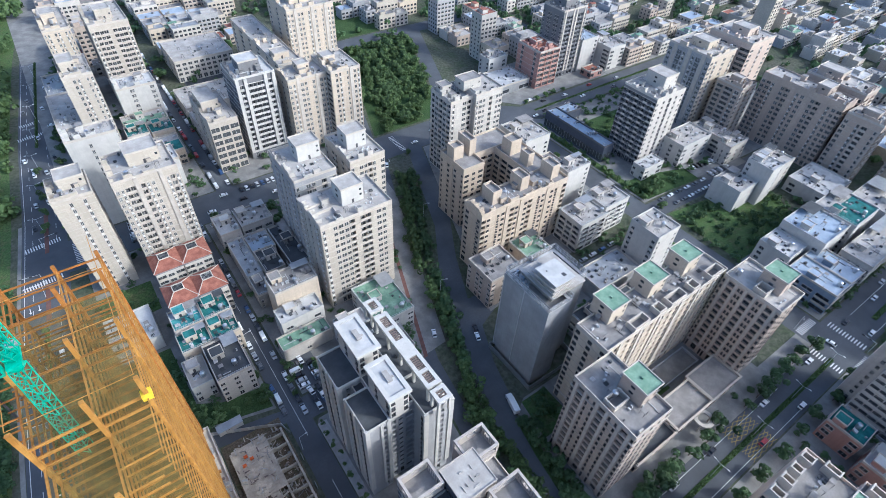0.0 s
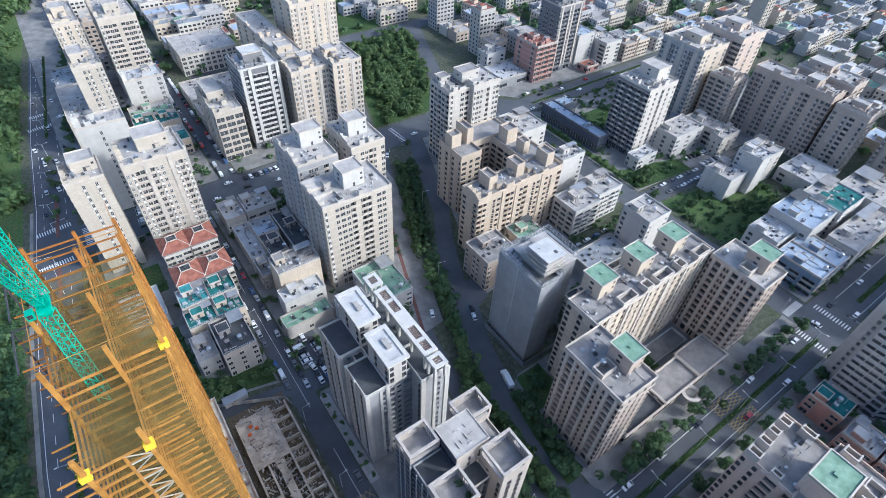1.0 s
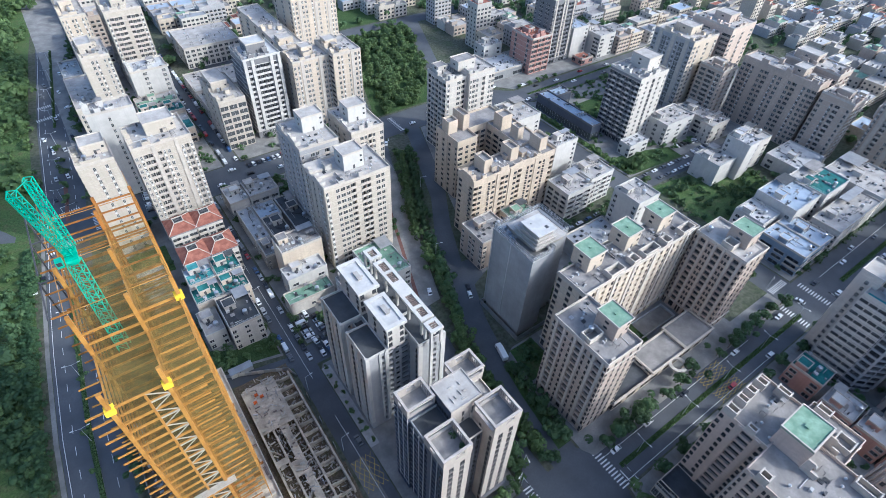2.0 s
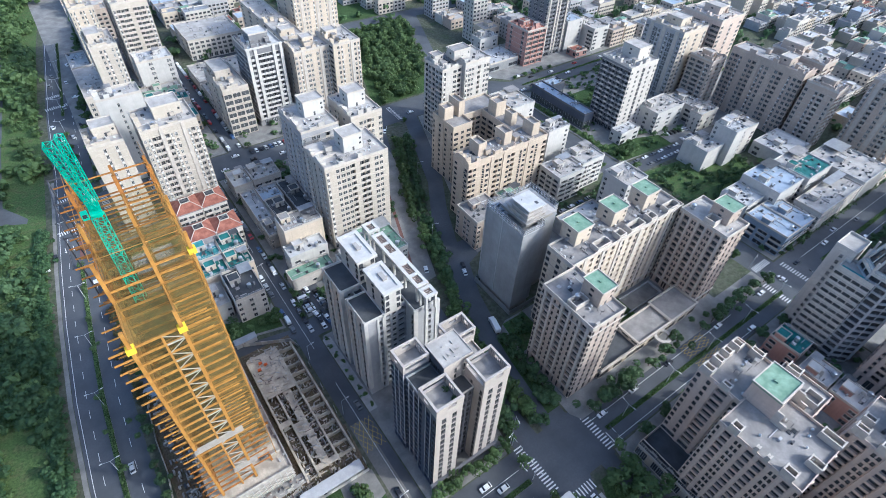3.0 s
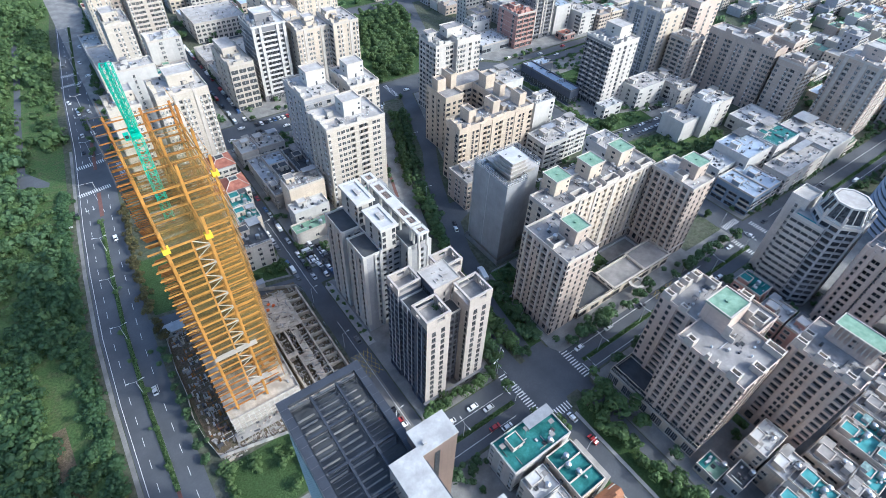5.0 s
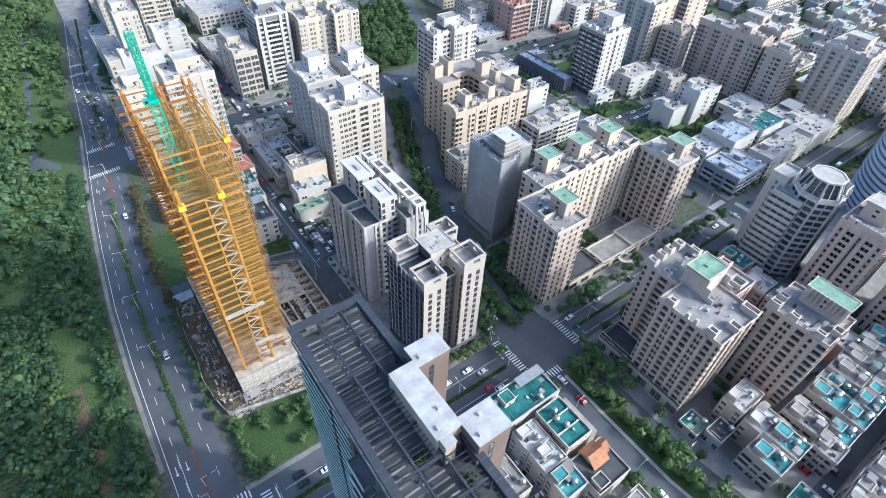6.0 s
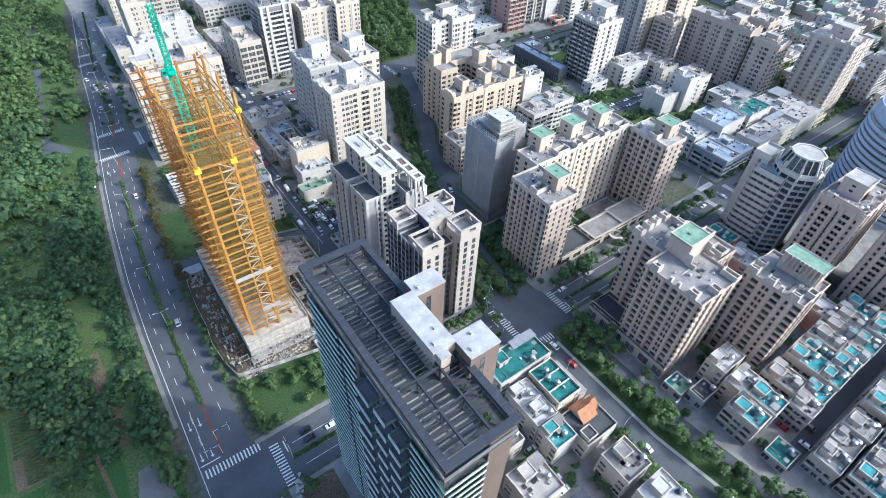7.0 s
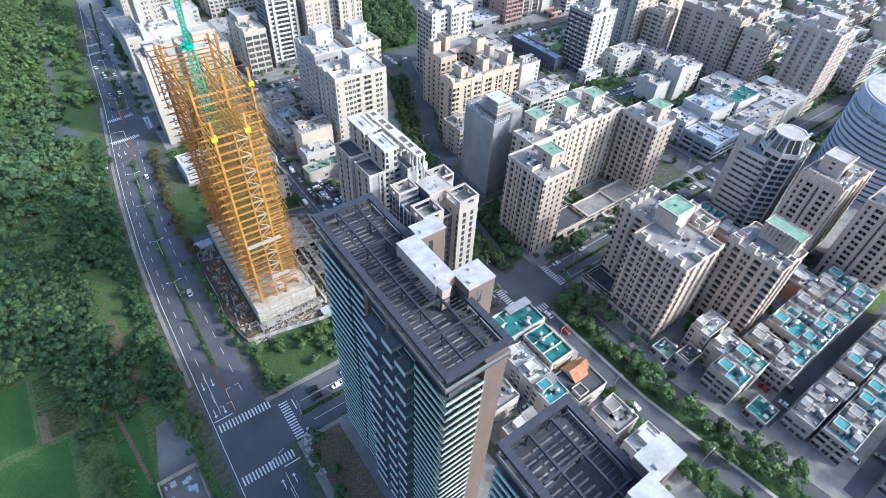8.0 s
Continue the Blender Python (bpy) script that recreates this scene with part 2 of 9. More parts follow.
# ---- building kit ----
class Geo:
    """Collects faces of one mesh."""

    def __init__(self):
        self.v, self.f, self.m = [], [], []

    def face(self, pts, m=0):
        k = len(self.v)
        self.v += [tuple(p) for p in pts]
        self.f.append(tuple(range(k, k + len(pts))))
        self.m.append(m)

    def box(self, x0, y0, z0, x1, y1, z1, m=0, skip=""):
        k = len(self.v)
        self.v += [(x0, y0, z0), (x1, y0, z0), (x1, y1, z0), (x0, y1, z0), (x0, y0, z1), (x1, y0, z1), (x1, y1, z1), (x0, y1, z1)]
        for key, f in (("b", (0, 3, 2, 1)), ("t", (4, 5, 6, 7)), ("s", (0, 1, 5, 4)), ("e", (1, 2, 6, 5)), ("n", (2, 3, 7, 6)), ("w", (3, 0, 4, 7))):
            if key not in skip:
                self.f.append(tuple(k + i for i in f))
                self.m.append(m)

    def bar(self, p, q, w, h=None, m=0):
        p, q = Vector(p), Vector(q)
        d = (q - p).normalized()
        s = d.cross(Vector((0, 0, 1)))
        s = Vector((1, 0, 0)) if s.length < 1e-3 else s.normalized()
        t = s.cross(d).normalized()
        s, t = s * w / 2, t * (h or w) / 2
        k = len(self.v)
        for c in (p, q):
            self.v += [tuple(c - s - t), tuple(c + s - t), tuple(c + s + t), tuple(c - s + t)]
        for f in ((3, 2, 1, 0), (4, 5, 6, 7), (0, 1, 5, 4), (1, 2, 6, 5), (2, 3, 7, 6), (3, 0, 4, 7)):
            self.f.append(tuple(k + i for i in f))
            self.m.append(m)

    def ring(self, x0, y0, x1, y1, z0, z1, t, m=0):
        """A closed low wall round a rectangle."""
        k = len(self.v)
        o = [(x0, y0), (x1, y0), (x1, y1), (x0, y1)]
        i = [(x0 + t, y0 + t), (x1 - t, y0 + t), (x1 - t, y1 - t), (x0 + t, y1 - t)]
        self.v += [(*p, z) for z in (z0, z1) for p in o + i]
        for a in range(4):
            b = (a + 1) % 4
            for f in ((a, b, 8 + b, 8 + a), (4 + b, 4 + a, 12 + a, 12 + b), (8 + a, 8 + b, 12 + b, 12 + a), (b, a, 4 + a, 4 + b)):
                self.f.append(tuple(k + j for j in f))
                self.m.append(m)

    def prism(self, pts, z0, z1, m=0, m_top=None):
        n = len(pts)
        for i in range(n):
            a, b = pts[i], pts[(i + 1) % n]
            self.face([(*a, z0), (*b, z0), (*b, z1), (*a, z1)], m)
        self.face([(*p, z1) for p in pts], m if m_top is None else m_top)
        self.face([(*p, z0) for p in reversed(pts)], m)

    def cyl(self, x, y, z0, z1, r0, r1=None, n=10, m=0):
        r1 = r0 if r1 is None else r1
        k = len(self.v)
        for z, r in ((z0, r0), (z1, r1)):
            self.v += [(x + r * math.cos(2 * math.pi * i / n), y + r * math.sin(2 * math.pi * i / n), z) for i in range(n)]
        for i in range(n):
            j = (i + 1) % n
            self.f.append((k + i, k + j, k + n + j, k + n + i))
            self.m.append(m)
        self.f += [tuple(k + n + i for i in range(n)), tuple(k + n - 1 - i for i in range(n))]
        self.m += [m, m]

    def mesh(self, name, *mats):
        me = bpy.data.meshes.new(name)
        me.from_pydata(self.v, [], self.f)
        for x in mats:
            me.materials.append(x)
        if len(mats) > 1:
            me.polygons.foreach_set("material_index", self.m)
        me.update()
        return me


def part(name, geo, mats, parent, label="", at=None, kind=""):
    """One mesh object under a thing or a part."""
    me = geo if isinstance(geo, bpy.types.Mesh) else geo.mesh(name, *(mats if isinstance(mats, (tuple, list)) else (mats,)))
    ob = new(name, me)
    ob.parent = parent
    if at is not None:
        ob.matrix_basis = at
    return tagged(ob, label, kind=kind)


def thing(name, x, y, z, label, category, group="", kind="", turn=0):
    ob = new(name)
    ob.empty_display_size = 0.5
    ob.matrix_basis = pose(x, y, z, 0, 0, turn)
    return tagged(ob, label, category, group, kind)


def structure(name, geo, mats, label, category="ground"):
    me = geo.mesh(name, *(mats if isinstance(mats, (tuple, list)) else (mats,)))
    return tagged(new(name, me), label, category, kind="structure")


SIDES = {"S": (0, 1, 0), "W": (-90, 0, -1), "E": (90, 0, 1), "N": (180, -1, 0)}
CACHE = {}


def pane_mesh(w, h, sash, glass, kind="w"):
    """A window with sash bars, mullions and glass; or a balcony with floor, doors and parapet. x right, y inward, z up."""
    w, h = round(w, 1), round(h, 1)
    key = (w, h, sash.name, glass.name, kind)
    if key in CACHE:
        return CACHE[key]
    g = Geo()
    t = 0.09
    seen = {}

    def v(x, y, z):
        p = (round(x, 3), round(y, 3), round(z, 3))
        if p not in seen:
            seen[p] = len(g.v)
            g.v.append(p)
        return seen[p]

    def quad(m, *pts):
        g.f.append(tuple(v(*p) for p in pts))
        g.m.append(m)

    k = (2 if w < 1.9 else 3 if w < 3 else max(3, round(w / 1.2))) if kind not in "bB" else 2
    xs = []
    for i in range(k + 1):
        xs += [(w - t) * i / k, (w - t) * i / k + t]

    def sash_grid(y, back, z0, z1):
        """Bars in one plane with the panes set back between them, all one skin."""
        zs = [z0, z0 + t, z1 - t, z1]
        for i in range(len(xs) - 1):
            for j in range(3):
                xa, xb, za, zb = xs[i], xs[i + 1], zs[j], zs[j + 1]
                if i % 2 == 0 or j != 1:
                    quad(0, (xa, y, za), (xb, y, za), (xb, y, zb), (xa, y, zb))
                    continue
                quad(1, (xa, back, za), (xb, back, za), (xb, back, zb), (xa, back, zb))
                quad(0, (xa, y, za), (xb, y, za), (xb, back, za), (xa, back, za))
                quad(0, (xa, y, zb), (xa, back, zb), (xb, back, zb), (xb, y, zb))
                quad(0, (xa, y, za), (xa, back, za), (xa, back, zb), (xa, y, zb))
                quad(0, (xb, y, za), (xb, y, zb), (xb, back, zb), (xb, back, za))

    if kind in "bB":
        dep = 1.27
        sash_grid(dep, dep + 0.06, 0.0, h)
        rail = (dep, 0.0), (-0.13, 0.0), (-0.13, 1.05), (-0.25, 1.05), (-0.25, -0.18), (dep, -0.18)
        for j, (p, q) in enumerate(zip(rail, rail[1:])):
            for xa, xb in zip(xs, xs[1:]):
                quad(1 if kind == "B" and j in (1, 3) else 0, (xa, *p), (xa, *q), (xb, *q), (xb, *p))
        for x in (0.0, w):
            quad(0, *[(x, *p) for p in rail])
    else:
        sash_grid(-0.02, 0.06, 0.0, h)
        if kind == "w":
            for a, b in (((-0.02, 0.0), (-0.3, 0.0)), ((-0.3, 0.0), (-0.3, -0.1)), ((-0.3, -0.1), (-0.02, -0.1))):
                for xa, xb in zip(xs, xs[1:]):
                    quad(0, (xa, *a), (xa, *b), (xb, *b), (xb, *a))
    CACHE[key] = g.mesh("balcony" if kind in "bB" else "window", sash, glass)
    return CACHE[key]


FILL = {"d": 0.9, "D": 0.93, "w": 0.68, "W": 0.88, "n": 0.46, "a": 0.5, "b": 0.94, "B": 0.94, "g": 0.97, "v": 0.6}


FOOT = []


def block(ob, ox, oy, w, d, z0, z1, S="w", W=None, E=None, N=None, fh=3.3, ground=4.5, wall=CREAM, sash=FRAME_W, glass=GLASS,
          trim=None, roof=ROOF, parapet=1.1, bands=0, detail=True, sill=0.85, head=0.5, shop="g", rib=0.35, west=None, lines=0):
    """One upright block of a building with windows, balconies, ribs, bands, roof and parapet, in the building's own axes.
    A facade is told by a pattern of equal bays: w W n windows, a window with a ledge for a condenser, b B balconies, g full glazing, d deep loggia, D a wide one, | rib, . plain wall."""
    FOOT.append((ob.location.x + ox, ob.location.y + oy, ob.location.x + ox + w, ob.location.y + oy + d))
    g, rear = Geo(), Geo()
    trim = trim or TRIM
    nf = max(1, int((z1 - z0 - ground - 0.4) / fh))

    def ledge(at, a0, a1, h0, h1, dep, m):
        p = [at(a0, h0, -dep), at(a1, h0, -dep), at(a1, h0, 0.03), at(a0, h0, 0.03)]
        rear.prism([q[:2] for q in p], h0, h1, m)

    pats = {"S": S, "W": W or S, "E": E or W or S, "N": N or S}
    spans = {"S": ((ox, oy), w), "W": ((ox, oy + d), d), "E": ((ox + w, oy), d), "N": ((ox + w, oy + d), w)}
    for side, pat in pats.items():
        turn, ux, uy = SIDES[side]
        (px_, py_), length = spans[side]
        ix, iy = -uy, ux
        at = lambda a, z, dep=0.0: (px_ + ux * a + ix * dep, py_ + uy * a + iy * dep, z)
        unit = length / sum(2 if ch == "D" else 1 for ch in pat)
        a1 = 0.0
        shown = detail and side in "SW"
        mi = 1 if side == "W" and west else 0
        for i, ch in enumerate(pat):
            bw = unit * (2 if ch == "D" else 1)
            a0, a1 = a1, a1 + bw
            holes = []
            if ch in FILL:
                ww = max(0.5, bw * FILL[ch])
                c0, c1 = a0 + (bw - ww) / 2, a0 + (bw + ww) / 2
                for k in range(nf):
                    zf = z0 + ground + k * fh
                    lo, hi = (0.15, 0.45) if ch in "bB" else (0.8, 0.3) if ch in "dD" else (0.25, 0.25) if ch in "gv" else (sill, head)
                    holes.append((zf + lo, zf + fh - hi))
                if ground > 3.4:
                    holes.insert(0, (z0 + (0.5 if shop == "g" else 1.1), z0 + ground - 0.9))
            if not holes:
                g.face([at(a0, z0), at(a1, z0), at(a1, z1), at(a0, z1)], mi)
                if ch == "|":
                    m0, m1 = a0 + bw * 0.1, a1 - bw * 0.1
                    ring = [at(m0, 0, -rib), at(m1, 0, -rib), at(m1, 0, 0.02), at(m0, 0, 0.02)]
                    rb = Geo()
                    rb.prism([p[:2] for p in ring], z0 + ground, z1 + 0.3)
                    part("rib", rb, trim, ob)
                continue
            g.face([at(a0, z0), at(c0, z0), at(c0, z1), at(a0, z1)], mi)
            g.face([at(c1, z0), at(a1, z0), at(a1, z1), at(c1, z1)], mi)
            low = z0
            for j, (h0, h1) in enumerate(holes + [(z1, z1)]):
                if h0 > low + 1e-4:
                    g.face([at(c0, low), at(c1, low), at(c1, h0), at(c0, h0)], mi)
                low = h1
                if h1 <= h0:
                    continue
                kind = "g" if ch in "gvdD" or (ground > 3.4 and j == 0) else ch if ch in "bB" else "w"
                dep = 1.35 if kind in "bB" else 1.0 if ch in "dD" else 0.22
                g.face([at(c0, h0), at(c0, h0, dep), at(c0, h1, dep), at(c0, h1)], mi)
                g.face([at(c1, h0, dep), at(c1, h0), at(c1, h1), at(c1, h1, dep)], mi)
                g.face([at(c0, h0), at(c1, h0), at(c1, h0, dep), at(c0, h0, dep)], mi)
                g.face([at(c0, h1, dep), at(c1, h1, dep), at(c1, h1), at(c0, h1)], mi)
                if ch == "a" and kind == "w":
                    ledge(at, c0 - 0.2, min(a1, c0 + 1.3), h0 - 0.85, h0 - 0.7, 0.7, 2)
                    ledge(at, c0, c0 + 0.9, h0 - 0.7, h0 - 0.05, 0.5, 0)
                if kind == "w" and not shown:
                    ledge(at, c0 - 0.1, c1 + 0.1, h0 - 0.14, h0, 0.28, 2)
                    ledge(at, c0 - 0.1, c1 + 0.1, h1, h1 + 0.12, 0.22, 2)
                me = pane_mesh(c1 - c0, h1 - h0, sash if kind not in "bB" else trim, glass, kind)
                m = pose(*at(c0, h0, 0 if kind in "bB" else 0.88 if ch in "dD" else 0.12), 0, 0, turn)
                if shown:
                    o = bpy.data.objects.new("balcony" if kind in "bB" else "window", me)
                    scene.collection.objects.link(o)
                    o.parent = ob
                    o.matrix_basis = m
                else:
                    rear.face([at(c0, h0, dep - 0.02), at(c1, h0, dep - 0.02), at(c1, h1, dep - 0.02), at(c0, h1, dep - 0.02)], 1)
                    t = 0.1
                    for p0, p1 in ((c0, c0 + t), ((c0 + c1 - t) / 2, (c0 + c1 + t) / 2), (c1 - t, c1)):
                        rear.face([at(p0, h0, dep - 0.08), at(p1, h0, dep - 0.08), at(p1, h1, dep - 0.08), at(p0, h1, dep - 0.08)], 0)
                    if kind in "bB":
                        for dd in (-0.2, -0.08):
                            rear.face([at(c0, h0 - 0.1, dd), at(c1, h0 - 0.1, dd), at(c1, h0 + 1.0, dd), at(c0, h0 + 1.0, dd)], 2)
                        rear.face([at(c0, h0 + 1.0, -0.2), at(c1, h0 + 1.0, -0.2), at(c1, h0 + 1.0, -0.08), at(c0, h0 + 1.0, -0.08)], 2)
    if bands:
        for k in range(0, nf + 1, bands):
            zf = z0 + ground + k * fh
            rb = Geo()
            rb.ring(ox - 0.22, oy - 0.22, ox + w + 0.22, oy + d + 0.22, zf - 0.22, zf + 0.1, 0.24)
            part("floor_band", rb, trim, ob)
    if lines:
        rb = Geo()
        for k in range(nf + 1):
            zf = z0 + ground + k * fh
            rb.ring(ox - 0.1, oy - 0.1, ox + w + 0.1, oy + d + 0.1, zf - 0.1, zf + 0.1, 0.12)
        part("string_course", rb, trim, ob, kind="stuff")
    if parapet:
        rb = Geo()
        rb.ring(ox - 0.06, oy - 0.06, ox + w + 0.06, oy + d + 0.06, z1 - 0.25, z1 + parapet, 0.3)
        part("parapet", rb, trim, ob)
    wall_ob = part("wall", g, (wall, west) if west else wall, ob)
    if rear.f:
        part("window_rest", rear, (sash, glass, trim), ob, kind="stuff")
    r = Geo()
    r.face([(ox, oy, z1), (ox + w, oy, z1), (ox + w, oy + d, z1), (ox, oy + d, z1)])
    part("roof", r, roof, ob)
    return wall_ob


TANK = CONDENSER = VENT = None


def roof_kit():
    global TANK, CONDENSER, VENT
    g = Geo()
    for a in (-0.6, 0.6):
        for b in (-0.6, 0.6):
            g.box(a - 0.06, b - 0.06, 0, a + 0.06, b + 0.06, 0.7)
    g.cyl(0, 0, 0.7, 2.6, 0.95, n=14)
    g.cyl(0, 0, 2.6, 2.95, 0.95, 0.3, n=14)
    TANK = g.mesh("water_tank", STEEL)
    g = Geo()
    g.box(-0.5, -0.25, 0.12, 0.5, 0.25, 0.95)
    g.box(-0.45, -0.3, 0, -0.35, 0.3, 0.12)
    g.box(0.35, -0.3, 0, 0.45, 0.3, 0.12)
    g.cyl(0.12, 0, 0.95, 1.0, 0.22, n=8)
    CONDENSER = g.mesh("condenser", PIPE)
    g = Geo()
    g.cyl(0, 0, 0, 0.8, 0.3, n=8)
    g.cyl(0, 0, 0.8, 1.2, 0.5, 0.15, n=8)
    VENT = g.mesh("roof_vent", STEEL)


roof_kit()


def clutter(ob, x0, y0, x1, y1, z, seed, tanks=2, units=3, vents=1, pipes=1):
    """Tanks, condensers, vents and pipe runs on a roof."""
    rnd = random.Random(seed)
    for name, me, k in (("water_tank", TANK, tanks), ("condenser", CONDENSER, units), ("roof_vent", VENT, vents)):
        for _ in range(k):
            part(name, me, None, ob, at=pose(rnd.uniform(x0 + 1, max(x0 + 1.1, x1 - 1)), rnd.uniform(y0 + 1, max(y0 + 1.1, y1 - 1)), z + 0.004, 0, 0, rnd.choice((0, 90))))
    for _ in range(pipes):
        g = Geo()
        a, b = (rnd.uniform(x0 + 0.6, x1 - 0.6), rnd.uniform(y0 + 0.6, y1 - 0.6)), rnd.uniform(0.3, 0.8)
        g.bar((a[0], y0 + 0.5, z + 0.2), (a[0], y1 - 0.5, z + 0.2), 0.14)
        g.bar((x0 + 0.5, a[1], z + 0.2), (a[0], a[1], z + 0.2), 0.14)
        part("pipe_run", g, PIPE, ob)


def penthouse(ob, x0, y0, x1, y1, z0, z1, wall=CREAM, roof=ROOF, lip=0.35, rim=0.5, trim=None):
    """Stair and lift house on a roof with a door, a slit window and a coping."""
    g = Geo()
    g.box(x0, y0, z0, x1, y1, z1 - 0.3, 0, "b")
    g.ring(x0 - lip, y0 - lip, x1 + lip, y1 + lip, z1 - 0.3, z1 + rim, 0.3, 1)
    g.box(x0 - lip + 0.29, y0 - lip + 0.29, z1 - 0.3, x1 + lip - 0.29, y1 + lip - 0.29, z1 - 0.05, 2)
    ph = part("penthouse", g, (wall, trim or TRIM, roof), ob)
    if z1 - z0 > 2.0:
        g = Geo()
        g.box((x0 + x1) / 2 - 0.5, y0 - 0.05, z0 + 0.05, (x0 + x1) / 2 + 0.5, y0 + 0.02, z0 + 2.1)
        part("door", g, FRAME_D, ph)
    g = Geo()
    for k in range(2):
        zz = z0 + 2.6 + k * 2.6
        if zz + 1 < z1 - 0.5:
            g.box(x0 - 0.06, (y0 + y1) / 2 - 0.8, zz, x0 + 0.02, (y0 + y1) / 2 + 0.8, zz + 1.0)
            g.box(x1 - 1.8, y0 - 0.06, zz, x1 - 0.8, y0 + 0.02, zz + 1.0)
    if g.f:
        part("window", g, GLASS_DARK, ph)
    return ph


def roof_bits(ob, x0, y0, x1, y1, z, seed, n=14):
    """Small loose fittings spread over a roof: boxes, ducts, planters, racks and cable runs."""
    rnd = random.Random(seed * 13 + 5)
    g = Geo()
    for _ in range(n):
        x, y = rnd.uniform(x0 + 0.5, x1 - 1.8), rnd.uniform(y0 + 0.5, y1 - 1.8)
        m = rnd.choice((0, 0, 1, 1, 2, 3, 4))
        kind = rnd.random()
        if kind < 0.5:
            g.box(x, y, z, x + rnd.uniform(0.4, 1.5), y + rnd.uniform(0.4, 1.3), z + rnd.uniform(0.25, 1.3), m)
        elif kind < 0.7:
            if rnd.random() < 0.5:
                g.box(x, y, z + 0.08, min(x1 - 0.4, x + rnd.uniform(2, 6)), y + 0.22, z + 0.32, m)
            else:
                g.box(x, y, z + 0.08, x + 0.22, min(y1 - 0.4, y + rnd.uniform(2, 6)), z + 0.32, m)
        elif kind < 0.85:
            for k in range(3):
                g.box(x + k * 0.5, y, z, x + k * 0.5 + 0.3, y + 1.4, z + 0.45, 4 if m == 4 else 3)
        else:
            g.box(x, y, z + 2.1, x + 1.8, y + 1.7, z + 2.18, 1)
            for a in (0, 1.7):
                for b in (0, 1.6):
                    g.box(x + a, y + b, z, x + a + 0.08, y + b + 0.08, z + 2.1, 2)
    part("roof_clutter", g, (PIPE, ROOF, FRAME_D, ROOF_DARK, TRIM_GREY), ob, "loose roof fittings", kind="stuff")


def roofscape(ob, w, d, h, seed, wall, ox=0, oy=0, steps=5, sheds=2, bits=16):
    """Stepped parapet walls, small sheds and fittings on the flat roof of a tower."""
    rnd = random.Random(seed * 7 + 1)
    for i in range(steps):
        hh, ln, back = rnd.uniform(1.7, 3.4), rnd.uniform(2.4, 5.5), rnd.uniform(1.2, 3.0)
        g = Geo()
        if i % 2 == 0:
            y = oy + 0.3 + (d - ln - 0.6) * (i / 2 + rnd.uniform(0.1, 0.6)) / (steps / 2 + 0.6)
            x = ox + 0.02 + 0.014 * i
            g.box(x, y, h, x + 0.35, y + ln, h + hh)
            g.box(x + 0.35, y, h, x + back, y + 0.35, h + hh)
            g.box(x + 0.35, y + ln - 0.35, h, x + back, y + ln, h + hh)
        else:
            x = ox + 0.3 + (w - ln - 0.6) * (i / 2 + rnd.uniform(0.0, 0.5)) / (steps / 2 + 0.6)
            y = oy + 0.02 + 0.014 * i
            g.box(x, y, h, x + ln, y + 0.35, h + hh)
            g.box(x, y + 0.35, h, x + 0.35, y + back, h + hh)
            g.box(x + ln - 0.35, y + 0.35, h, x + ln, y + back, h + hh)
        part("parapet_step", g, wall, ob)
    for i in range(sheds):
        x, y = ox + rnd.uniform(0.2, 0.65) * w, oy + rnd.uniform(0.15, 0.7) * d
        a, b, hh = rnd.uniform(2.2, 4.2), rnd.uniform(2.0, 3.6), rnd.uniform(2.2, 3.4)
        g = Geo()
        g.box(x, y, h, x + a, y + b, h + hh)
        g.box(x - 0.25, y - 0.25, h + hh, x + a + 0.25, y + b + 0.25, h + hh + 0.2, 1)
        part("roof_shed", g, (wall, ROOF), ob)
    roof_bits(ob, ox, oy, ox + w, oy + d, h, seed, bits)


def np_mesh(name, verts, quads, mat):
    me = bpy.data.meshes.new(name)
    me.vertices.add(len(verts))
    me.vertices.foreach_set("co", np.asarray(verts, dtype=np.float32).ravel())
    k = len(quads)
    me.loops.add(4 * k)
    me.loops.foreach_set("vertex_index", np.asarray(quads, dtype=np.int32).ravel())
    me.polygons.add(k)
    me.polygons.foreach_set("loop_start", np.arange(0, 4 * k, 4, dtype=np.int32))
    me.polygons.foreach_set("loop_total", np.full(k, 4, dtype=np.int32))
    me.materials.append(mat)
    me.update(calc_edges=True)
    me.validate()
    return me


def crown_cards(rng, r, h, count, card):
    """Leaf clumps on a few overlapping lobes: small bent cards turned every way. Returns vertices and quads round the origin."""
    lobes = rng.integers(5, 9)
    cen = rng.normal(0, 1, (lobes, 3)) * np.array([0.42, 0.42, 0.30])
    size = rng.uniform(0.38, 0.66, lobes)
    pick = rng.integers(0, lobes, count)
    d = rng.normal(0, 1, (count, 3))
    d /= np.linalg.norm(d, axis=1)[:, None]
    d[:, 2] = np.where(d[:, 2] < -0.35, -d[:, 2], d[:, 2])
    p = cen[pick] + d * (size[pick] * rng.uniform(0.75, 1.06, count))[:, None]
    p *= np.array([r, r, h])
    nrm = d + rng.normal(0, 0.28, (count, 3))
    nrm /= np.linalg.norm(nrm, axis=1)[:, None]
    t = np.cross(nrm, rng.normal(0, 1, (count, 3)))
    t /= np.linalg.norm(t, axis=1)[:, None]
    b = np.cross(nrm, t)
    s = card * rng.uniform(0.6, 1.3, count)[:, None]
    v = np.stack([p - t * s - b * s * 0.6, p + t * s * 0.7 - b * s, p + t * s + b * s * 0.6, p - t * s * 0.6 + b * s], 1).reshape(-1, 3)
    return v, np.arange(4 * count).reshape(-1, 4)


TREES = {}


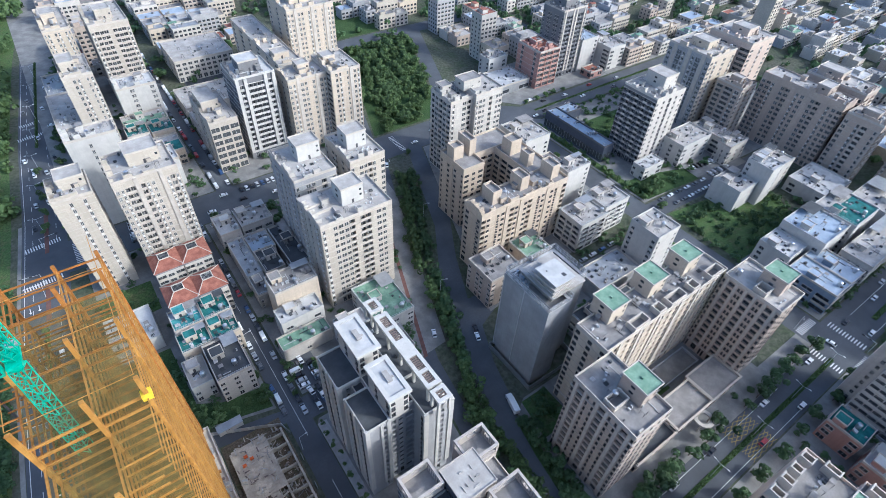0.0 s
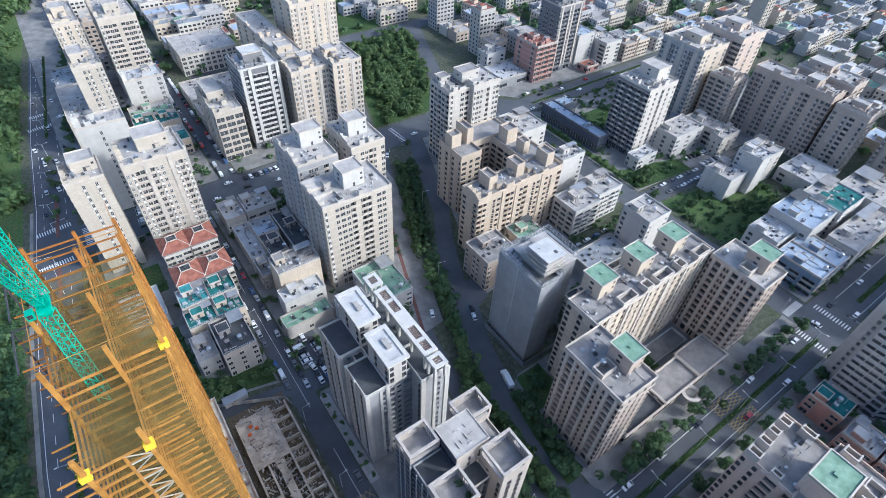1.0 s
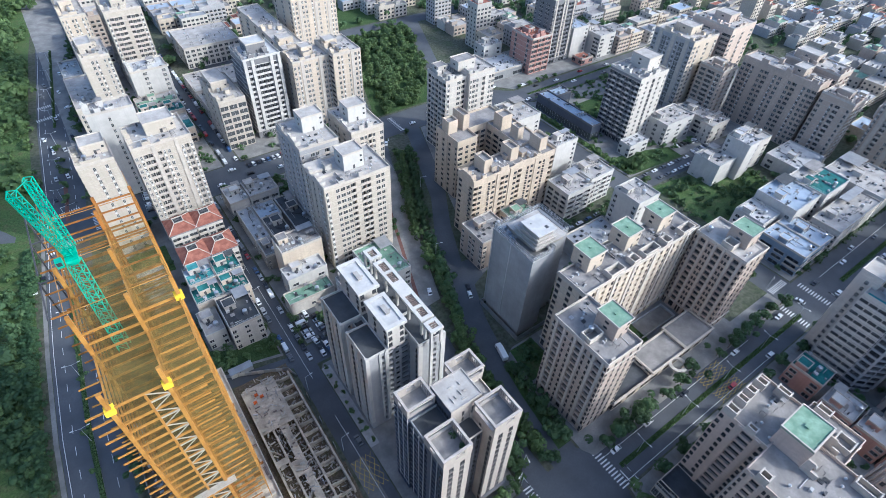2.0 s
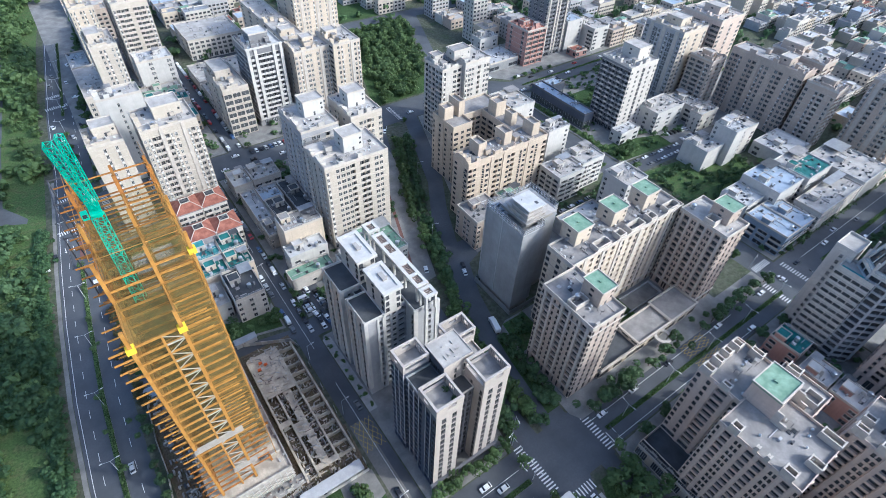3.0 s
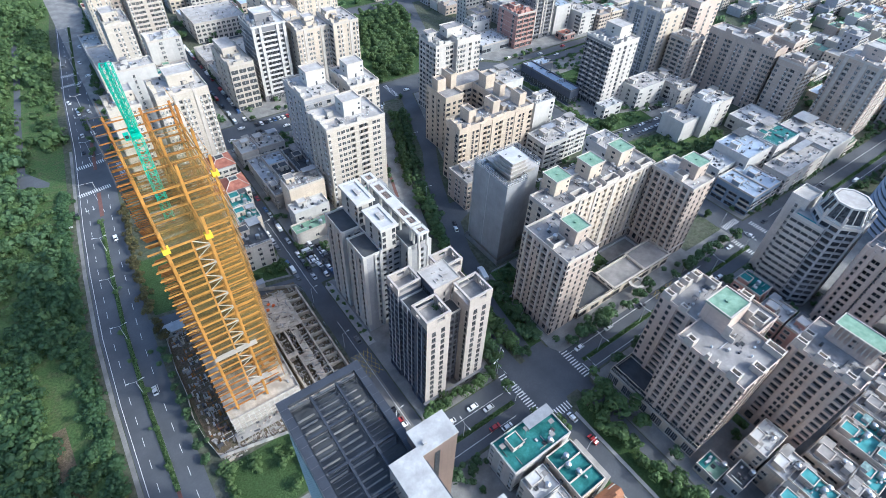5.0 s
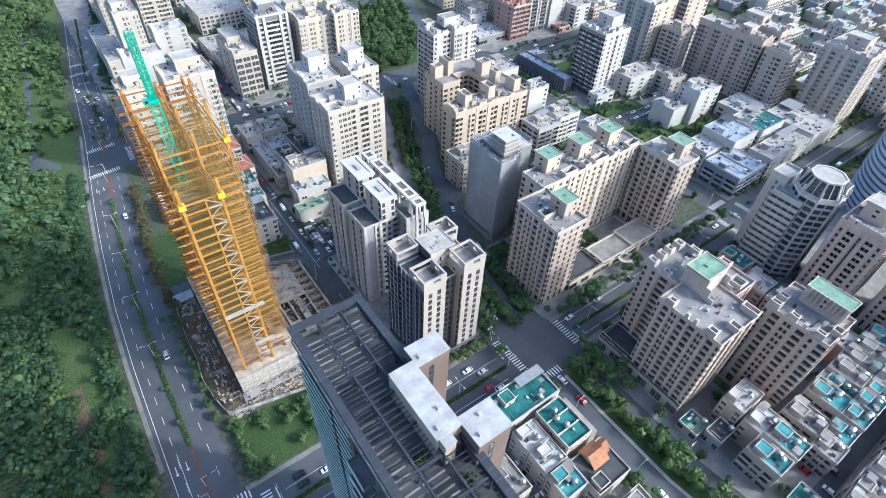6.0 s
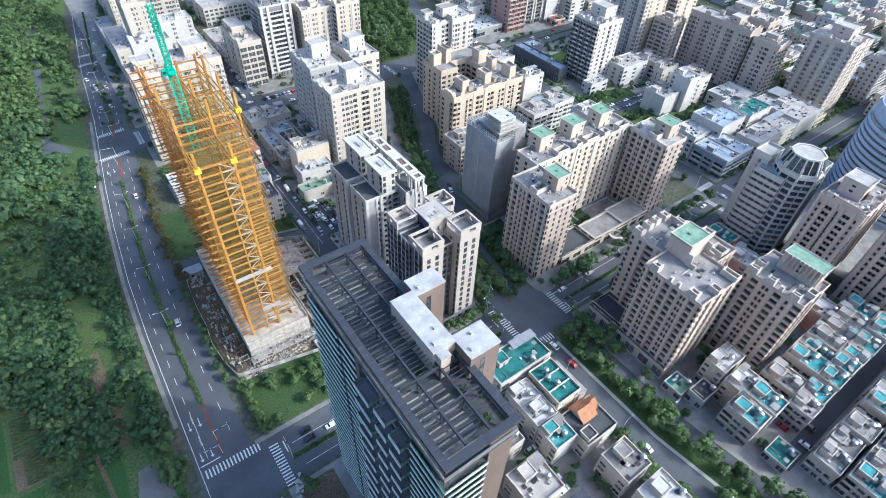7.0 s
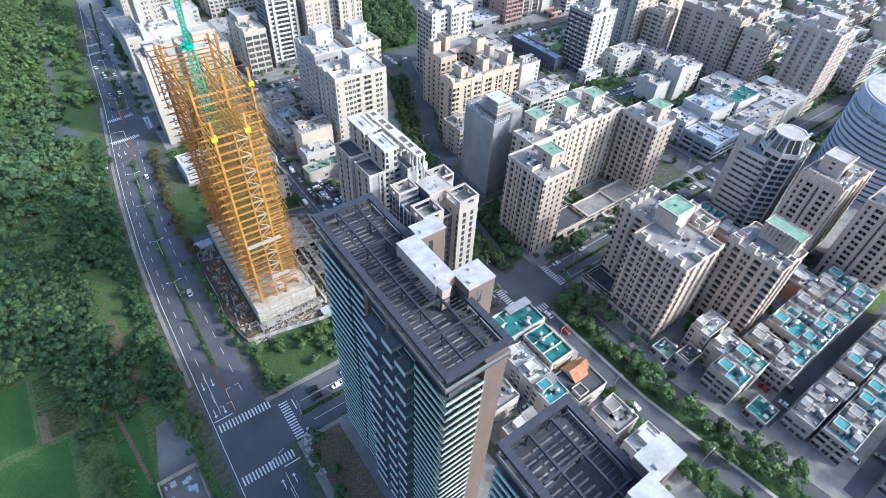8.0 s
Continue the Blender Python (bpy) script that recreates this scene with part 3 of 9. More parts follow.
def tree_kit():
    rng = np.random.default_rng(4)
    for key, mat in (("green", LEAF), ("dark", LEAF_DARK), ("bronze", LEAF_BRONZE)):
        TREES[key] = []
        for i in range(5):
            v, q = crown_cards(rng, 1.0, 0.85, 420, 0.115)
            TREES[key].append(np_mesh("crown", v + np.array([0, 0, 1.05]), q, mat))
    g = Geo()
    g.cyl(0, 0, 0, 0.75, 0.055, 0.035, 7)
    for a in range(4):
        c, s = math.cos(a * 1.6 + 0.4), math.sin(a * 1.6 + 0.4)
        g.bar((0, 0, 0.5 + 0.06 * a), (0.4 * c, 0.4 * s, 1.0 + 0.05 * a), 0.03)
    TREES["trunk"] = g.mesh("trunk", BARK)


tree_kit()


def tree(x, y, r, kind="green", label="leafy green street tree on the verge", group="street trees", z=0.1):
    rnd = random.Random(int(x * 31 + y * 77))
    ob = thing("tree", x, y, z, label, "tree", group)
    ob.scale = (r, r, r * rnd.uniform(0.85, 1.15))
    ob.rotation_euler[2] = rnd.uniform(0, 6.28)
    part("trunk", TREES["trunk"], None, ob)
    part("crown", rnd.choice(TREES[kind]), None, ob)
    return ob

# ---- ground, roads, pavements ----
def flat(pts, z):
    g = Geo()
    g.face([(x, y, z) for x, y in pts])
    return g


def slab(pts, z0, z1):
    g = Geo()
    g.prism(pts, z0, z1)
    return g


def rect(x0, y0, x1, y1):
    return [(x0, y0), (x1, y0), (x1, y1), (x0, y1)]


structure("ground", flat(rect(-2600, -2600, 2600, 2600), 0.0), GROUND, "mixed town ground of soil, grass and paving", "ground")


def ribbon(axis, offs0, offs1, z):
    """A strip of ground between two offsets, to the right of a line of points."""
    g = Geo()
    side = []
    for i, p in enumerate(axis):
        a, b = axis[max(0, i - 1)], axis[min(len(axis) - 1, i + 1)]
        d = Vector((b[0] - a[0], b[1] - a[1])).normalized()
        nrm = Vector((d.y, -d.x))
        side.append((Vector(p) + nrm * offs0, Vector(p) + nrm * offs1))
    for (a0, a1), (b0, b1) in zip(side, side[1:]):
        g.face([(*a0, z), (*a1, z), (*b1, z), (*b0, z)])
    return g, side


# the avenue beside the woods, from south to north, by its western edge
AVENUE = [(-69, -260), (-69.5, -60), (-69.5, 40), (-69.5, 90), (-68.5, 127), (-65.5, 170), (-62, 207), (-57, 250), (-53, 285), (-47, 362), (-33, 488), (-10, 650), (30, 900)]


def along(axis, step, off):
    """Points at even steps along a line, shifted to its right; with heading."""
    out, rest = [], 0.0
    for a, b in zip(axis, axis[1:]):
        d = Vector((b[0] - a[0], b[1] - a[1]))
        length = d.length
        d.normalize()
        t = rest
        while t < length:
            out.append((a[0] + d.x * t + d.y * off, a[1] + d.y * t - d.x * off, math.degrees(math.atan2(d.y, d.x))))
            t += step
        rest = t - length
    return out


structure("road_avenue", ribbon(AVENUE, -1.2, 18.5, 0.02)[0], ASPHALT, "dark asphalt dual carriageway avenue beside the woods", "road")
for nm, pts in (("road_south", rect(-52, -3, 600, 17)), ("road_cross", rect(13.5, 17, 22.5, 420)), ("road_boulevard_west", [(111.7, -420), (119.6, -420), (73.4, -65), (73.4, -13), (77, -4), (71, 18), (72, 60), (78, 100), (86, 125), (97, 153), (114, 187), (136, 240), (128, 240), (108, 190), (91, 157), (80, 128), (71, 100), (65, 60), (60, 18), (62, -4), (65.5, -12), (65.5, -65)]), ("road_service", [(82.6, -3.4), (90, -3.4), (89, -14), (89, -65), (135.2, -420), (129.6, -420), (83.4, -65), (83.4, -14)]),
                ("road_boulevard_east", [(91, -5), (86.5, 18), (87, 40), (88.5, 62), (92.5, 70), (97, 86), (105, 104), (120, 110), (120, 119), (109, 120), (121, 146), (136, 172), (150, 206), (162, 240), (152, 240), (138, 204), (125, 170.5), (108, 142), (97, 117), (90, 100), (85.5, 84), (82, 72), (78.5, 60), (76, 40), (74, 16), (76, -5)]),
                ("road_north", [(-40, 238), (225, 238), (250, 224), (440, 224), (440, 243), (250, 243), (225, 262), (-40, 262)]), ("road_site_north", [(-51, 121.5), (14, 109), (14, 114.8), (-51, 127)]), ("road_mid", rect(22.5, 105.5, 60, 116)), ("road_field", [(222, 108), (420, 104), (420, 112), (222, 120)]),
                ("road_east", rect(222, -12, 238, 238)), ("road_park", [(120, 262), (140, 262), (185, 400), (165, 400)]), ("road_far", rect(60, 392, 500, 408)), ("road_villas", rect(104, -101.6, 222, -96.4)), ("road_villas_south", rect(104, -136, 222, -130.4)),
                ("road_lane", rect(38, 262, 47, 620)), ("road_parkside", [(196, 262), (208, 262), (262, 392), (250, 392)]), ("road_outer", rect(346, 290, 356, 600))):
    structure(nm, flat(pts, 0.024 if nm == "road_boulevard_west" else 0.03 if nm == "road_boulevard_east" else 0.016 + 0.004 * (nm in ("road_cross", "road_east"))), ASPHALT, "grey asphalt town street", "road")
structure("road_site", flat(rect(13.5, 18, 19, 60), 0.03), ASPHALT_PALE, "pale worn concrete lane by the building site", "road")

# pavements, raised behind kerbs
for nm, pts in (("pavement_site", rect(-50, 17.3, 12.8, 19.2)), ("pavement_dark_tower", [(23, 17.5), (56, 17.5), (59, 19), (64, 60), (70, 100), (72, 104), (24.5, 104), (23, 102)]),
                ("pavement_beige", [(90, 11.5), (222, 11.5), (222, 20), (190, 20), (190, 66), (96, 66), (89.5, 62), (88, 40), (87.5, 16)]), ("pavement_rose", [(104, -176), (104, -4), (91.6, -4), (89.4, -14), (89.4, -65)]), ("pavement_rose_north", rect(104, -9, 222, -3.6)),
                ("pavement_west_blocks", rect(23.5, 117, 54, 237)), ("pavement_tower", rect(-47, -140, 8, -4.2)), ("pavement_villas", rect(12, -140, 61, -4.2)),
                ("pavement_rows", [(-33, 128), (12.8, 117), (12.8, 237), (-33, 237)]), ("pavement_centre", [(60.5, 104), (86, 106), (122, 205), (126, 237), (54.2, 237), (54.2, 117), (60.5, 117)]),
                ("pavement_warm", [(113, 108), (222, 121), (222, 237), (162, 237), (136, 170)]), ("pavement_mid", rect(134, 66, 222, 106)),
                ("pavement_rose_south", rect(104, -96.2, 221, -9)), ("pavement_villas_mid", rect(104, -130.2, 221, -101.8)), ("pavement_villas_south", [(104, -178), (221, -178), (221, -136.2), (104, -136.2)]), ("pavement_east", rect(222, -300, 620, -12.4)), ("pavement_blue", rect(239, 18, 330, 62)),
                ("pavement_north_west", rect(-33, 263, 37, 640)), ("pavement_north", rect(48, 263, 119, 391)), ("pavement_far_east", [(239, 121), (440, 113), (440, 222), (252, 222), (239, 230)]), ("pavement_north_east", [(345.4, 245), (440, 245), (440, 289), (345.4, 289)]), ("pavement_brick_office", [(252, 245), (345, 245), (345, 300), (236, 300), (240, 258)])):
    structure(nm, slab(pts, 0.0, 0.14), (PAVING,), "pale grey concrete block pavement", "pavement")

# lawns, scrub, fields
for nm, pts, z, mt, lb in (
        ("lawn_field", [(243, 62), (300, 62), (314, 82), (286, 101), (243, 107)], 0.05, SCRUB, "overgrown dark green field between the houses"),
        ("lawn_small", [(243, 122), (287, 118), (288, 130), (258, 140), (243, 140)], 0.16, LAWN, "mown green lot beside a car park"),
        ("lawn_park", [(142, 264), (194, 264), (248, 390), (187, 390)], 0.05, LAWN, "town park lawn under trees"),
        ("lawn_park_north", rect(160, 410, 250, 470), 0.05, LAWN, "sunny grass lot"),
        ("lawn_strip_north", [(71.5, 22), (74, 22), (76, 40), (78.5, 60), (82, 72), (85.5, 84), (90, 100), (97, 117), (108, 142), (125, 170.5), (138, 204), (151, 238), (137, 238), (114.5, 187), (97.5, 153), (86.5, 125), (78.5, 100), (72.5, 60)], 0.06, GROUND, "long green verge between two carriageways"),
        ("lawn_strip_south", [(122.9, -430), (130.4, -430), (83, -65), (83, -14), (82, -9), (78, -9), (75.4, -14), (75.4, -65)], 0.06, LAWN, "long green verge beside the lane"),
        ("lawn_strip_corner", [(80.5, 21), (87, 21), (87.2, 40), (88, 60), (86.5, 58), (84, 46), (82, 32)], 0.06, LAWN, "planted green corner beside the carriageway"),
        ("lawn_strip_west", [(61.5, -430), (112.4, -430), (65, -65), (65, -22), (61.5, -22)], 0.06, LAWN, "green verge behind the villas"),
        ("verge_path", [(121.4, -430), (122.6, -430), (75.2, -65), (75.2, -12), (73.8, -12), (73.8, -65)], 0.06, KERB, "narrow pale footpath beside the lane"),
        ("lawn_site_south", rect(-46, 20, 12, 44), 0.08, LAWN, "overgrown green lot by the crossing"),
        ("site_ground", [(-45, 47.8), (-13, 41.8), (11.6, 41.4), (12.8, 62), (-45, 62)], 0.09, EARTH, "bare trodden earth round the podium"),
        ("sandy_corner", [(-1, 32), (4, 29), (12.4, 31), (12.4, 41.2), (0, 41.4)], 0.092, PAVING, "pale dusty ground at the site corner"),
        ("lawn_wrapped", [(91.4, 48.5), (106.5, 48.5), (106.5, 65), (94, 65)], 0.155, SCRUB, "dark green lot beside the wrapped tower"),
        ("lawn_site_north", [(-47, 128), (-33.2, 126), (-33.2, 166), (-47, 166)], 0.08, LAWN, "bright green vacant lot"),
        ("lawn_rows", [(-33, 128.5), (12, 118.5), (12, 129), (-4, 131), (-12, 136), (-13, 168), (-33, 168)], 0.16, LAWN, "green vacant lot beside a villa"),
        ("lawn_villas", rect(199, -99, 221, -70), 0.16, SCRUB, "green lot behind the villas"),
        ("lane_rose", [(187, -67.6), (221, -67.6), (221, -60.6), (187, -60.6)], 0.15, ASPHALT, "dark asphalt lane between two towers"),
        ("lawn_rose", [(123.5, -55), (127.8, -55), (127.8, -24), (123.5, -24)], 0.15, SCRUB, "dark planted court between two towers"),
        ("lawn_showroom", rect(258, 165, 318, 203), 0.16, LAWN, "lawn court behind the showroom"),
        ("lawn_tower_verge", rect(240.5, 124, 245.5, 220), 0.16, SCRUB, "planted verge before the showroom"),
        ("lawn_pair_towers", rect(300, 142, 328, 160), 0.16, SCRUB, "green yard between houses"),
        ("lawn_north_median", rect(256, 232.4, 420, 234.8), 0.1, LAWN, "narrow grass median"),
        ("parking_lot", rect(24, 118.5, 35, 134), 0.15, ASPHALT, "dark parking lot behind the tower"),
        ("plaza", rect(22.9, 61, 26.6, 102), 0.15, KERB, "pale stone plaza before the tower"),
        ("lawn_thin_tower", rect(-33, 192, -10, 212), 0.15, SCRUB, "dark green plot behind a tower"),
        ("lawn_far_west", rect(48, 300, 70, 390), 0.15, SCRUB, "green yard"),
        ("woodland_floor", [(-900, -500), (-75, -500), (-75, 100), (-74, 127), (-68, 205), (-59, 285), (-53, 362), (-39, 488), (-16, 650), (-16, 1200), (-900, 1200)], 0.012, SCRUB, "dark undergrowth below the woods"),
        ("field_south", rect(-200, -120, -114, 44), 0.05, FIELD, "flat bright green paddy field"),
        ("field_west", rect(-200, 48, -123, 78), 0.05, FIELD, "flat bright green paddy field"),
        ("bare_plot", [(-92.5, -60), (-78.5, -60), (-78.5, 20), (-80, 32), (-87, 31), (-91, 12)], 0.05, ASPHALT_PALE, "bare grey gravel plot"),
        ("bare_lot_tower", rect(-44, -60, -31, -6), 0.16, EARTH, "brown grass yard by the tower"),
        ("car_park", [(289, 114), (330, 112), (330, 128), (292, 131)], 0.06, ASPHALT_PALE, "pale concrete car park"),
        ("park_path", [(-87, 262), (-71, 254), (-70, 258), (-80, 275), (-76, 330), (-68, 412), (-60, 520), (-64, 520), (-72, 412), (-80, 330), (-84, 276)], 0.03, ASPHALT, "curved park path"),
        ("park_path_west", [(-130, 274), (-87, 262), (-85, 265), (-130, 277)], 0.034, PAVING, "pale park path"),
        ("lawn_court", rect(112, 35, 150, 45.5), 0.16, SCRUB, "planted green court of the estate"),
        ("red_cycle_path", [(73.5, 104), (75.3, 104), (102, 178), (123, 237), (121.2, 237), (100.2, 178)], 0.15, RED_PATH, "red paved cycle path along the boulevard"),
        ("meadow_strip", [(-100, 62), (-92, 60), (-90.5, 34), (-93.5, -4), (-101, -4)], 0.04, FIELD, "light green meadow strip beside the path"),
        ("crop_plot", rect(-121.5, 46, -110, 78), 0.05, EARTH, "tilled brown vegetable plot"),
        ("plot_path", [(-98.6, 46), (-97, 46), (-93, 10), (-94.4, 10)], 0.045, EARTH, "earth path beside the bushes"),
        ("farm_track", [(-92, 44), (-86, 44), (-88, 92), (-93, 92)], 0.04, EARTH, "earth track"),
        ("avenue_walk", ribbon(AVENUE[2:9], -3.0, -1.4, 0)[0], 0.03, PAVING, "narrow footway beside the avenue")):
    g = flat(pts, z) if isinstance(pts, list) else pts
    if not isinstance(pts, list):
        g.v = [(x, y, 0.04) for x, y, _ in g.v]
    structure(nm, g, mt, lb, "grass" if "green" in lb or "lawn" in lb else "ground")


# medians with hedges
def hedge(name, axis, off0, off1, h, seed, label):
    """Kerbed median with a low uneven hedge of leaf clumps."""
    g, side = ribbon(axis, off0, off1, 0.16)
    for (a0, a1), (b0, b1) in zip(side, side[1:]):
        for p, q in ((a0, b0), (b1, a1)):
            g.face([(*p, 0), (*q, 0), (*q, 0.16), (*p, 0.16)])
    g.m = [1] * (len(side) - 1) + [0] * (len(g.f) - len(side) + 1)
    ob = structure(name, g, (KERB, LAWN), label, "median")
    rng = np.random.default_rng(seed)
    pts = []
    for (a0, a1), (b0, b1) in zip(side, side[1:]):
        n = int((b0 - a0).length * (off1 - off0) * 6)
        u, v = rng.random(n), 0.12 + 0.76 * rng.random(n)
        a0_, a1_, b0_, b1_ = (np.array(q) for q in (a0, a1, b0, b1))
        pts.append((a0_ * (1 - u)[:, None] + b0_ * u[:, None]) * (1 - v)[:, None] + (a1_ * (1 - u)[:, None] + b1_ * u[:, None]) * v[:, None])
    p = np.concatenate(pts)
    k = len(p)
    c = np.column_stack([p, rng.uniform(0.2, h, k)])
    d = rng.normal(0, 1, (k, 3)) * np.array([1, 1, 0.6])
    d /= np.linalg.norm(d, axis=1)[:, None]
    e = np.cross(d, rng.normal(0, 1, (k, 3)))
    e /= np.linalg.norm(e, axis=1)[:, None]
    s = rng.uniform(0.2, 0.42, k)[:, None]
    v = np.stack([c - d * s, c - e * s, c + d * s, c + e * s], 1).reshape(-1, 3)
    tagged(new(name + "_hedge", np_mesh("hedge", v, np.arange(4 * k).reshape(-1, 4), LEAF)), "low clipped green hedge on the median", "hedge", kind="stuff")
    return ob


hedge("median_avenue", AVENUE[3:5] + AVENUE[5:7], 7.8, 9.6, 1.0, 1, "planted median of the avenue")
hedge("median_avenue_north", AVENUE[9:11], 7.8, 9.6, 1.0, 2, "planted median of the avenue")
hedge("median_avenue_near", [(-69.5, 45), (-69.5, 90)], 7.8, 9.6, 0.9, 3, "planted median of the avenue")
hedge("median_south", [(-41, 5.2), (57, 5.2)], -1.0, 1.0, 0.45, 4, "planted median of the cross street")
hedge("median_east", [(95, 3.4), (222, 3.4)], -1.0, 1.0, 0.45, 5, "planted median of the cross street")
hedge("median_far", [(256, 233.6), (420, 233.6)], -1.0, 1.0, 0.7, 7, "planted median of the north road")
hedge("median_outer", [(262, 3.4), (420, 3.4)], -1.2, 1.2, 0.8, 6, "planted median of the cross street")
for nm, pts in (("median_red_near", [(-61.4, 20), (-60.2, 20), (-60.2, 45), (-61.4, 45)]), ("median_red_north", [(-53, 212), (-51, 212), (-48.6, 234), (-50.4, 234)]), ("median_red_far", [(-47.5, 258), (-45.7, 258), (-42, 290), (-44, 290)])):
    structure(nm, slab(pts, 0, 0.16), RED_PATH, "red brick paved end of the median", "median")


# road markings
def marks(name, items, mat, label):
    """Painted bars: centre, heading, length, width."""
    g = Geo()
    for x, y, a, ln, wd in items:
        c, s = math.cos(radians(a)), math.sin(radians(a))
        g.face([(x + c * u - s * v, y + s * u + c * v, 0.048) for u, v in ((-ln / 2, -wd / 2), (ln / 2, -wd / 2), (ln / 2, wd / 2), (-ln / 2, wd / 2))])
    return structure(name, g, mat, label, "road marking")


dash = []
for off in (3.4, 13.8):
    dash += [(x, y, a, 4, 0.18) for x, y, a in along(AVENUE, 10, off) if not (-12 < y < 20 or 236 < y < 264)]
marks("lane_dashes_avenue", dash, PAINT, "white dashed lane lines")
g, side = ribbon(AVENUE, -0.1, 0.12, 0.05)
structure("edge_line_avenue", g, PAINT, "white edge line of the avenue", "road marking")
marks("lane_lines_south", [(x, y, 0, ln, 0.18) for x, y, ln in ((-14, 10.6, 50), (34, 10.6, 44), (140, 9.2, 95), (140, -1.6, 95), (330, 11.0, 150), (330, -1.0, 150), (-20, 0.6, 36), (36, 0.2, 36))], PAINT, "white lane lines")
marks("stop_lines", [(-65.5, 20.2, 0, 7, 0.4), (-41.5, 10.8, 90, 5, 0.4), (-51.5, -10, 0, 6, 0.4), (58.4, 11, 90, 5, 0.4), (93.6, 0, 90, 5, 0.4), (-55.5, 237, 0, 8, 0.4)], PAINT, "white stop lines")
marks("lane_lines_cross", [(18, y, 90, 60, 0.15) for y in (50, 130, 200)], PAINT, "white lane lines")
marks("turn_lines", [(-65.8, 33, 90, 22, 0.18), (-55, -24, 90, 24, 0.18), (-51, 225, 95, 20, 0.18)], PAINT, "white turn lane lines")
arrow = []
for x, y in ((-67.6, 24), (-64, 24), (-67.6, 38), (-64, 38), (-57, -16), (-53, -16), (-58, 222), (-54.5, 222)):
    u = -1 if y > 0 else 1
    arrow += [(x, y, 90, 3.2, 0.3)] + [(x, y + u * (1.5 + 0.3 * i), 90, 0.32, 1.15 - 0.35 * i) for i in range(3)]
marks("turn_arrows", arrow, PAINT, "white lane arrows")
box = []
for x0, y0, x1, y1 in ((14, 47, 22, 60), (150, -3, 166, 2), (150, 5, 166, 11)):
    for k in range(-4, 9):
        for sgn in (1, -1):
            pa = [(x0 + (x1 - x0) * t, y0 + (y1 - y0) * ((k / 4 + t) if sgn > 0 else (k / 4 + 1 - t))) for t in (0, 0.25, 0.5, 0.75, 1)]
            for p, q in zip(pa, pa[1:]):
                if y0 <= min(p[1], q[1]) + 0.01 and max(p[1], q[1]) <= y1 + 0.01:
                    box.append(((p[0] + q[0]) / 2, (p[1] + q[1]) / 2, math.degrees(math.atan2(q[1] - p[1], q[0] - p[0])), math.dist(p, q), 0.14))
marks("box_junctions", box, PAINT_Y, "yellow hatched keep-clear boxes")
STRIPE = {}


def crossing(x0, y0, x1, y1, across, n):
    """Zebra crossing: n stripes spread from one end to the other; across: heading of each stripe."""
    ob = thing("crosswalk", (x0 + x1) / 2, (y0 + y1) / 2, 0.03, "white painted zebra crossing on dark asphalt", "crosswalk", "zebra crossings", "structure", across)
    if "m" not in STRIPE:
        s = Geo()
        s.box(-1.7, -0.26, 0, 1.7, 0.26, 0.022)
        STRIPE["m"] = s.mesh("stripe", PAINT)
    c, s = math.cos(radians(across)), math.sin(radians(across))
    for i in range(n):
        t = i / (n - 1) - 0.5
        dx, dy = (x1 - x0) * t, (y1 - y0) * t
        part("stripe", STRIPE["m"], None, ob, at=pose(c * dx + s * dy, -s * dx + c * dy, 0))


crossing(-68, 16.5, -49.5, 16.2, 90, 16)
crossing(-45, 13.5, -45, -3, 0, 14)
crossing(-68, -7, -50, -7, 90, 16)
crossing(61, 17, 61, 12, 0, 5)
crossing(62, 10.5, 62, -2, 0, 11)
crossing(91, 12, 91, -2.5, 0, 12)
crossing(65.5, -8, 75, -8, 90, 8)
crossing(-58.5, 236, -43, 238, 95, 15)
crossing(-55, 264, -40, 266, 95, 14)
crossing(-34, 243, -34, 258, 0, 12)
crossing(-46.5, 375, -29, 378, 97, 15)
crossing(-44, 392, -27, 395, 97, 15)
crossing(219, 12, 219, -2, 0, 12)
crossing(224, 19.5, 236, 19.5, 90, 11)
crossing(241, 14, 241, -2, 0, 13)
crossing(226, -6, 236, -6, 90, 9)
crossing(136, 236, 150, 236, 60, 9)
crossing(150, 241, 150, 258, 0, 12)

# ---- towers and houses ----
def building(name, x0, y0, label, category="apartment building", group="", z=0.0):
    return thing(name, x0, y0, z, label, category, group)


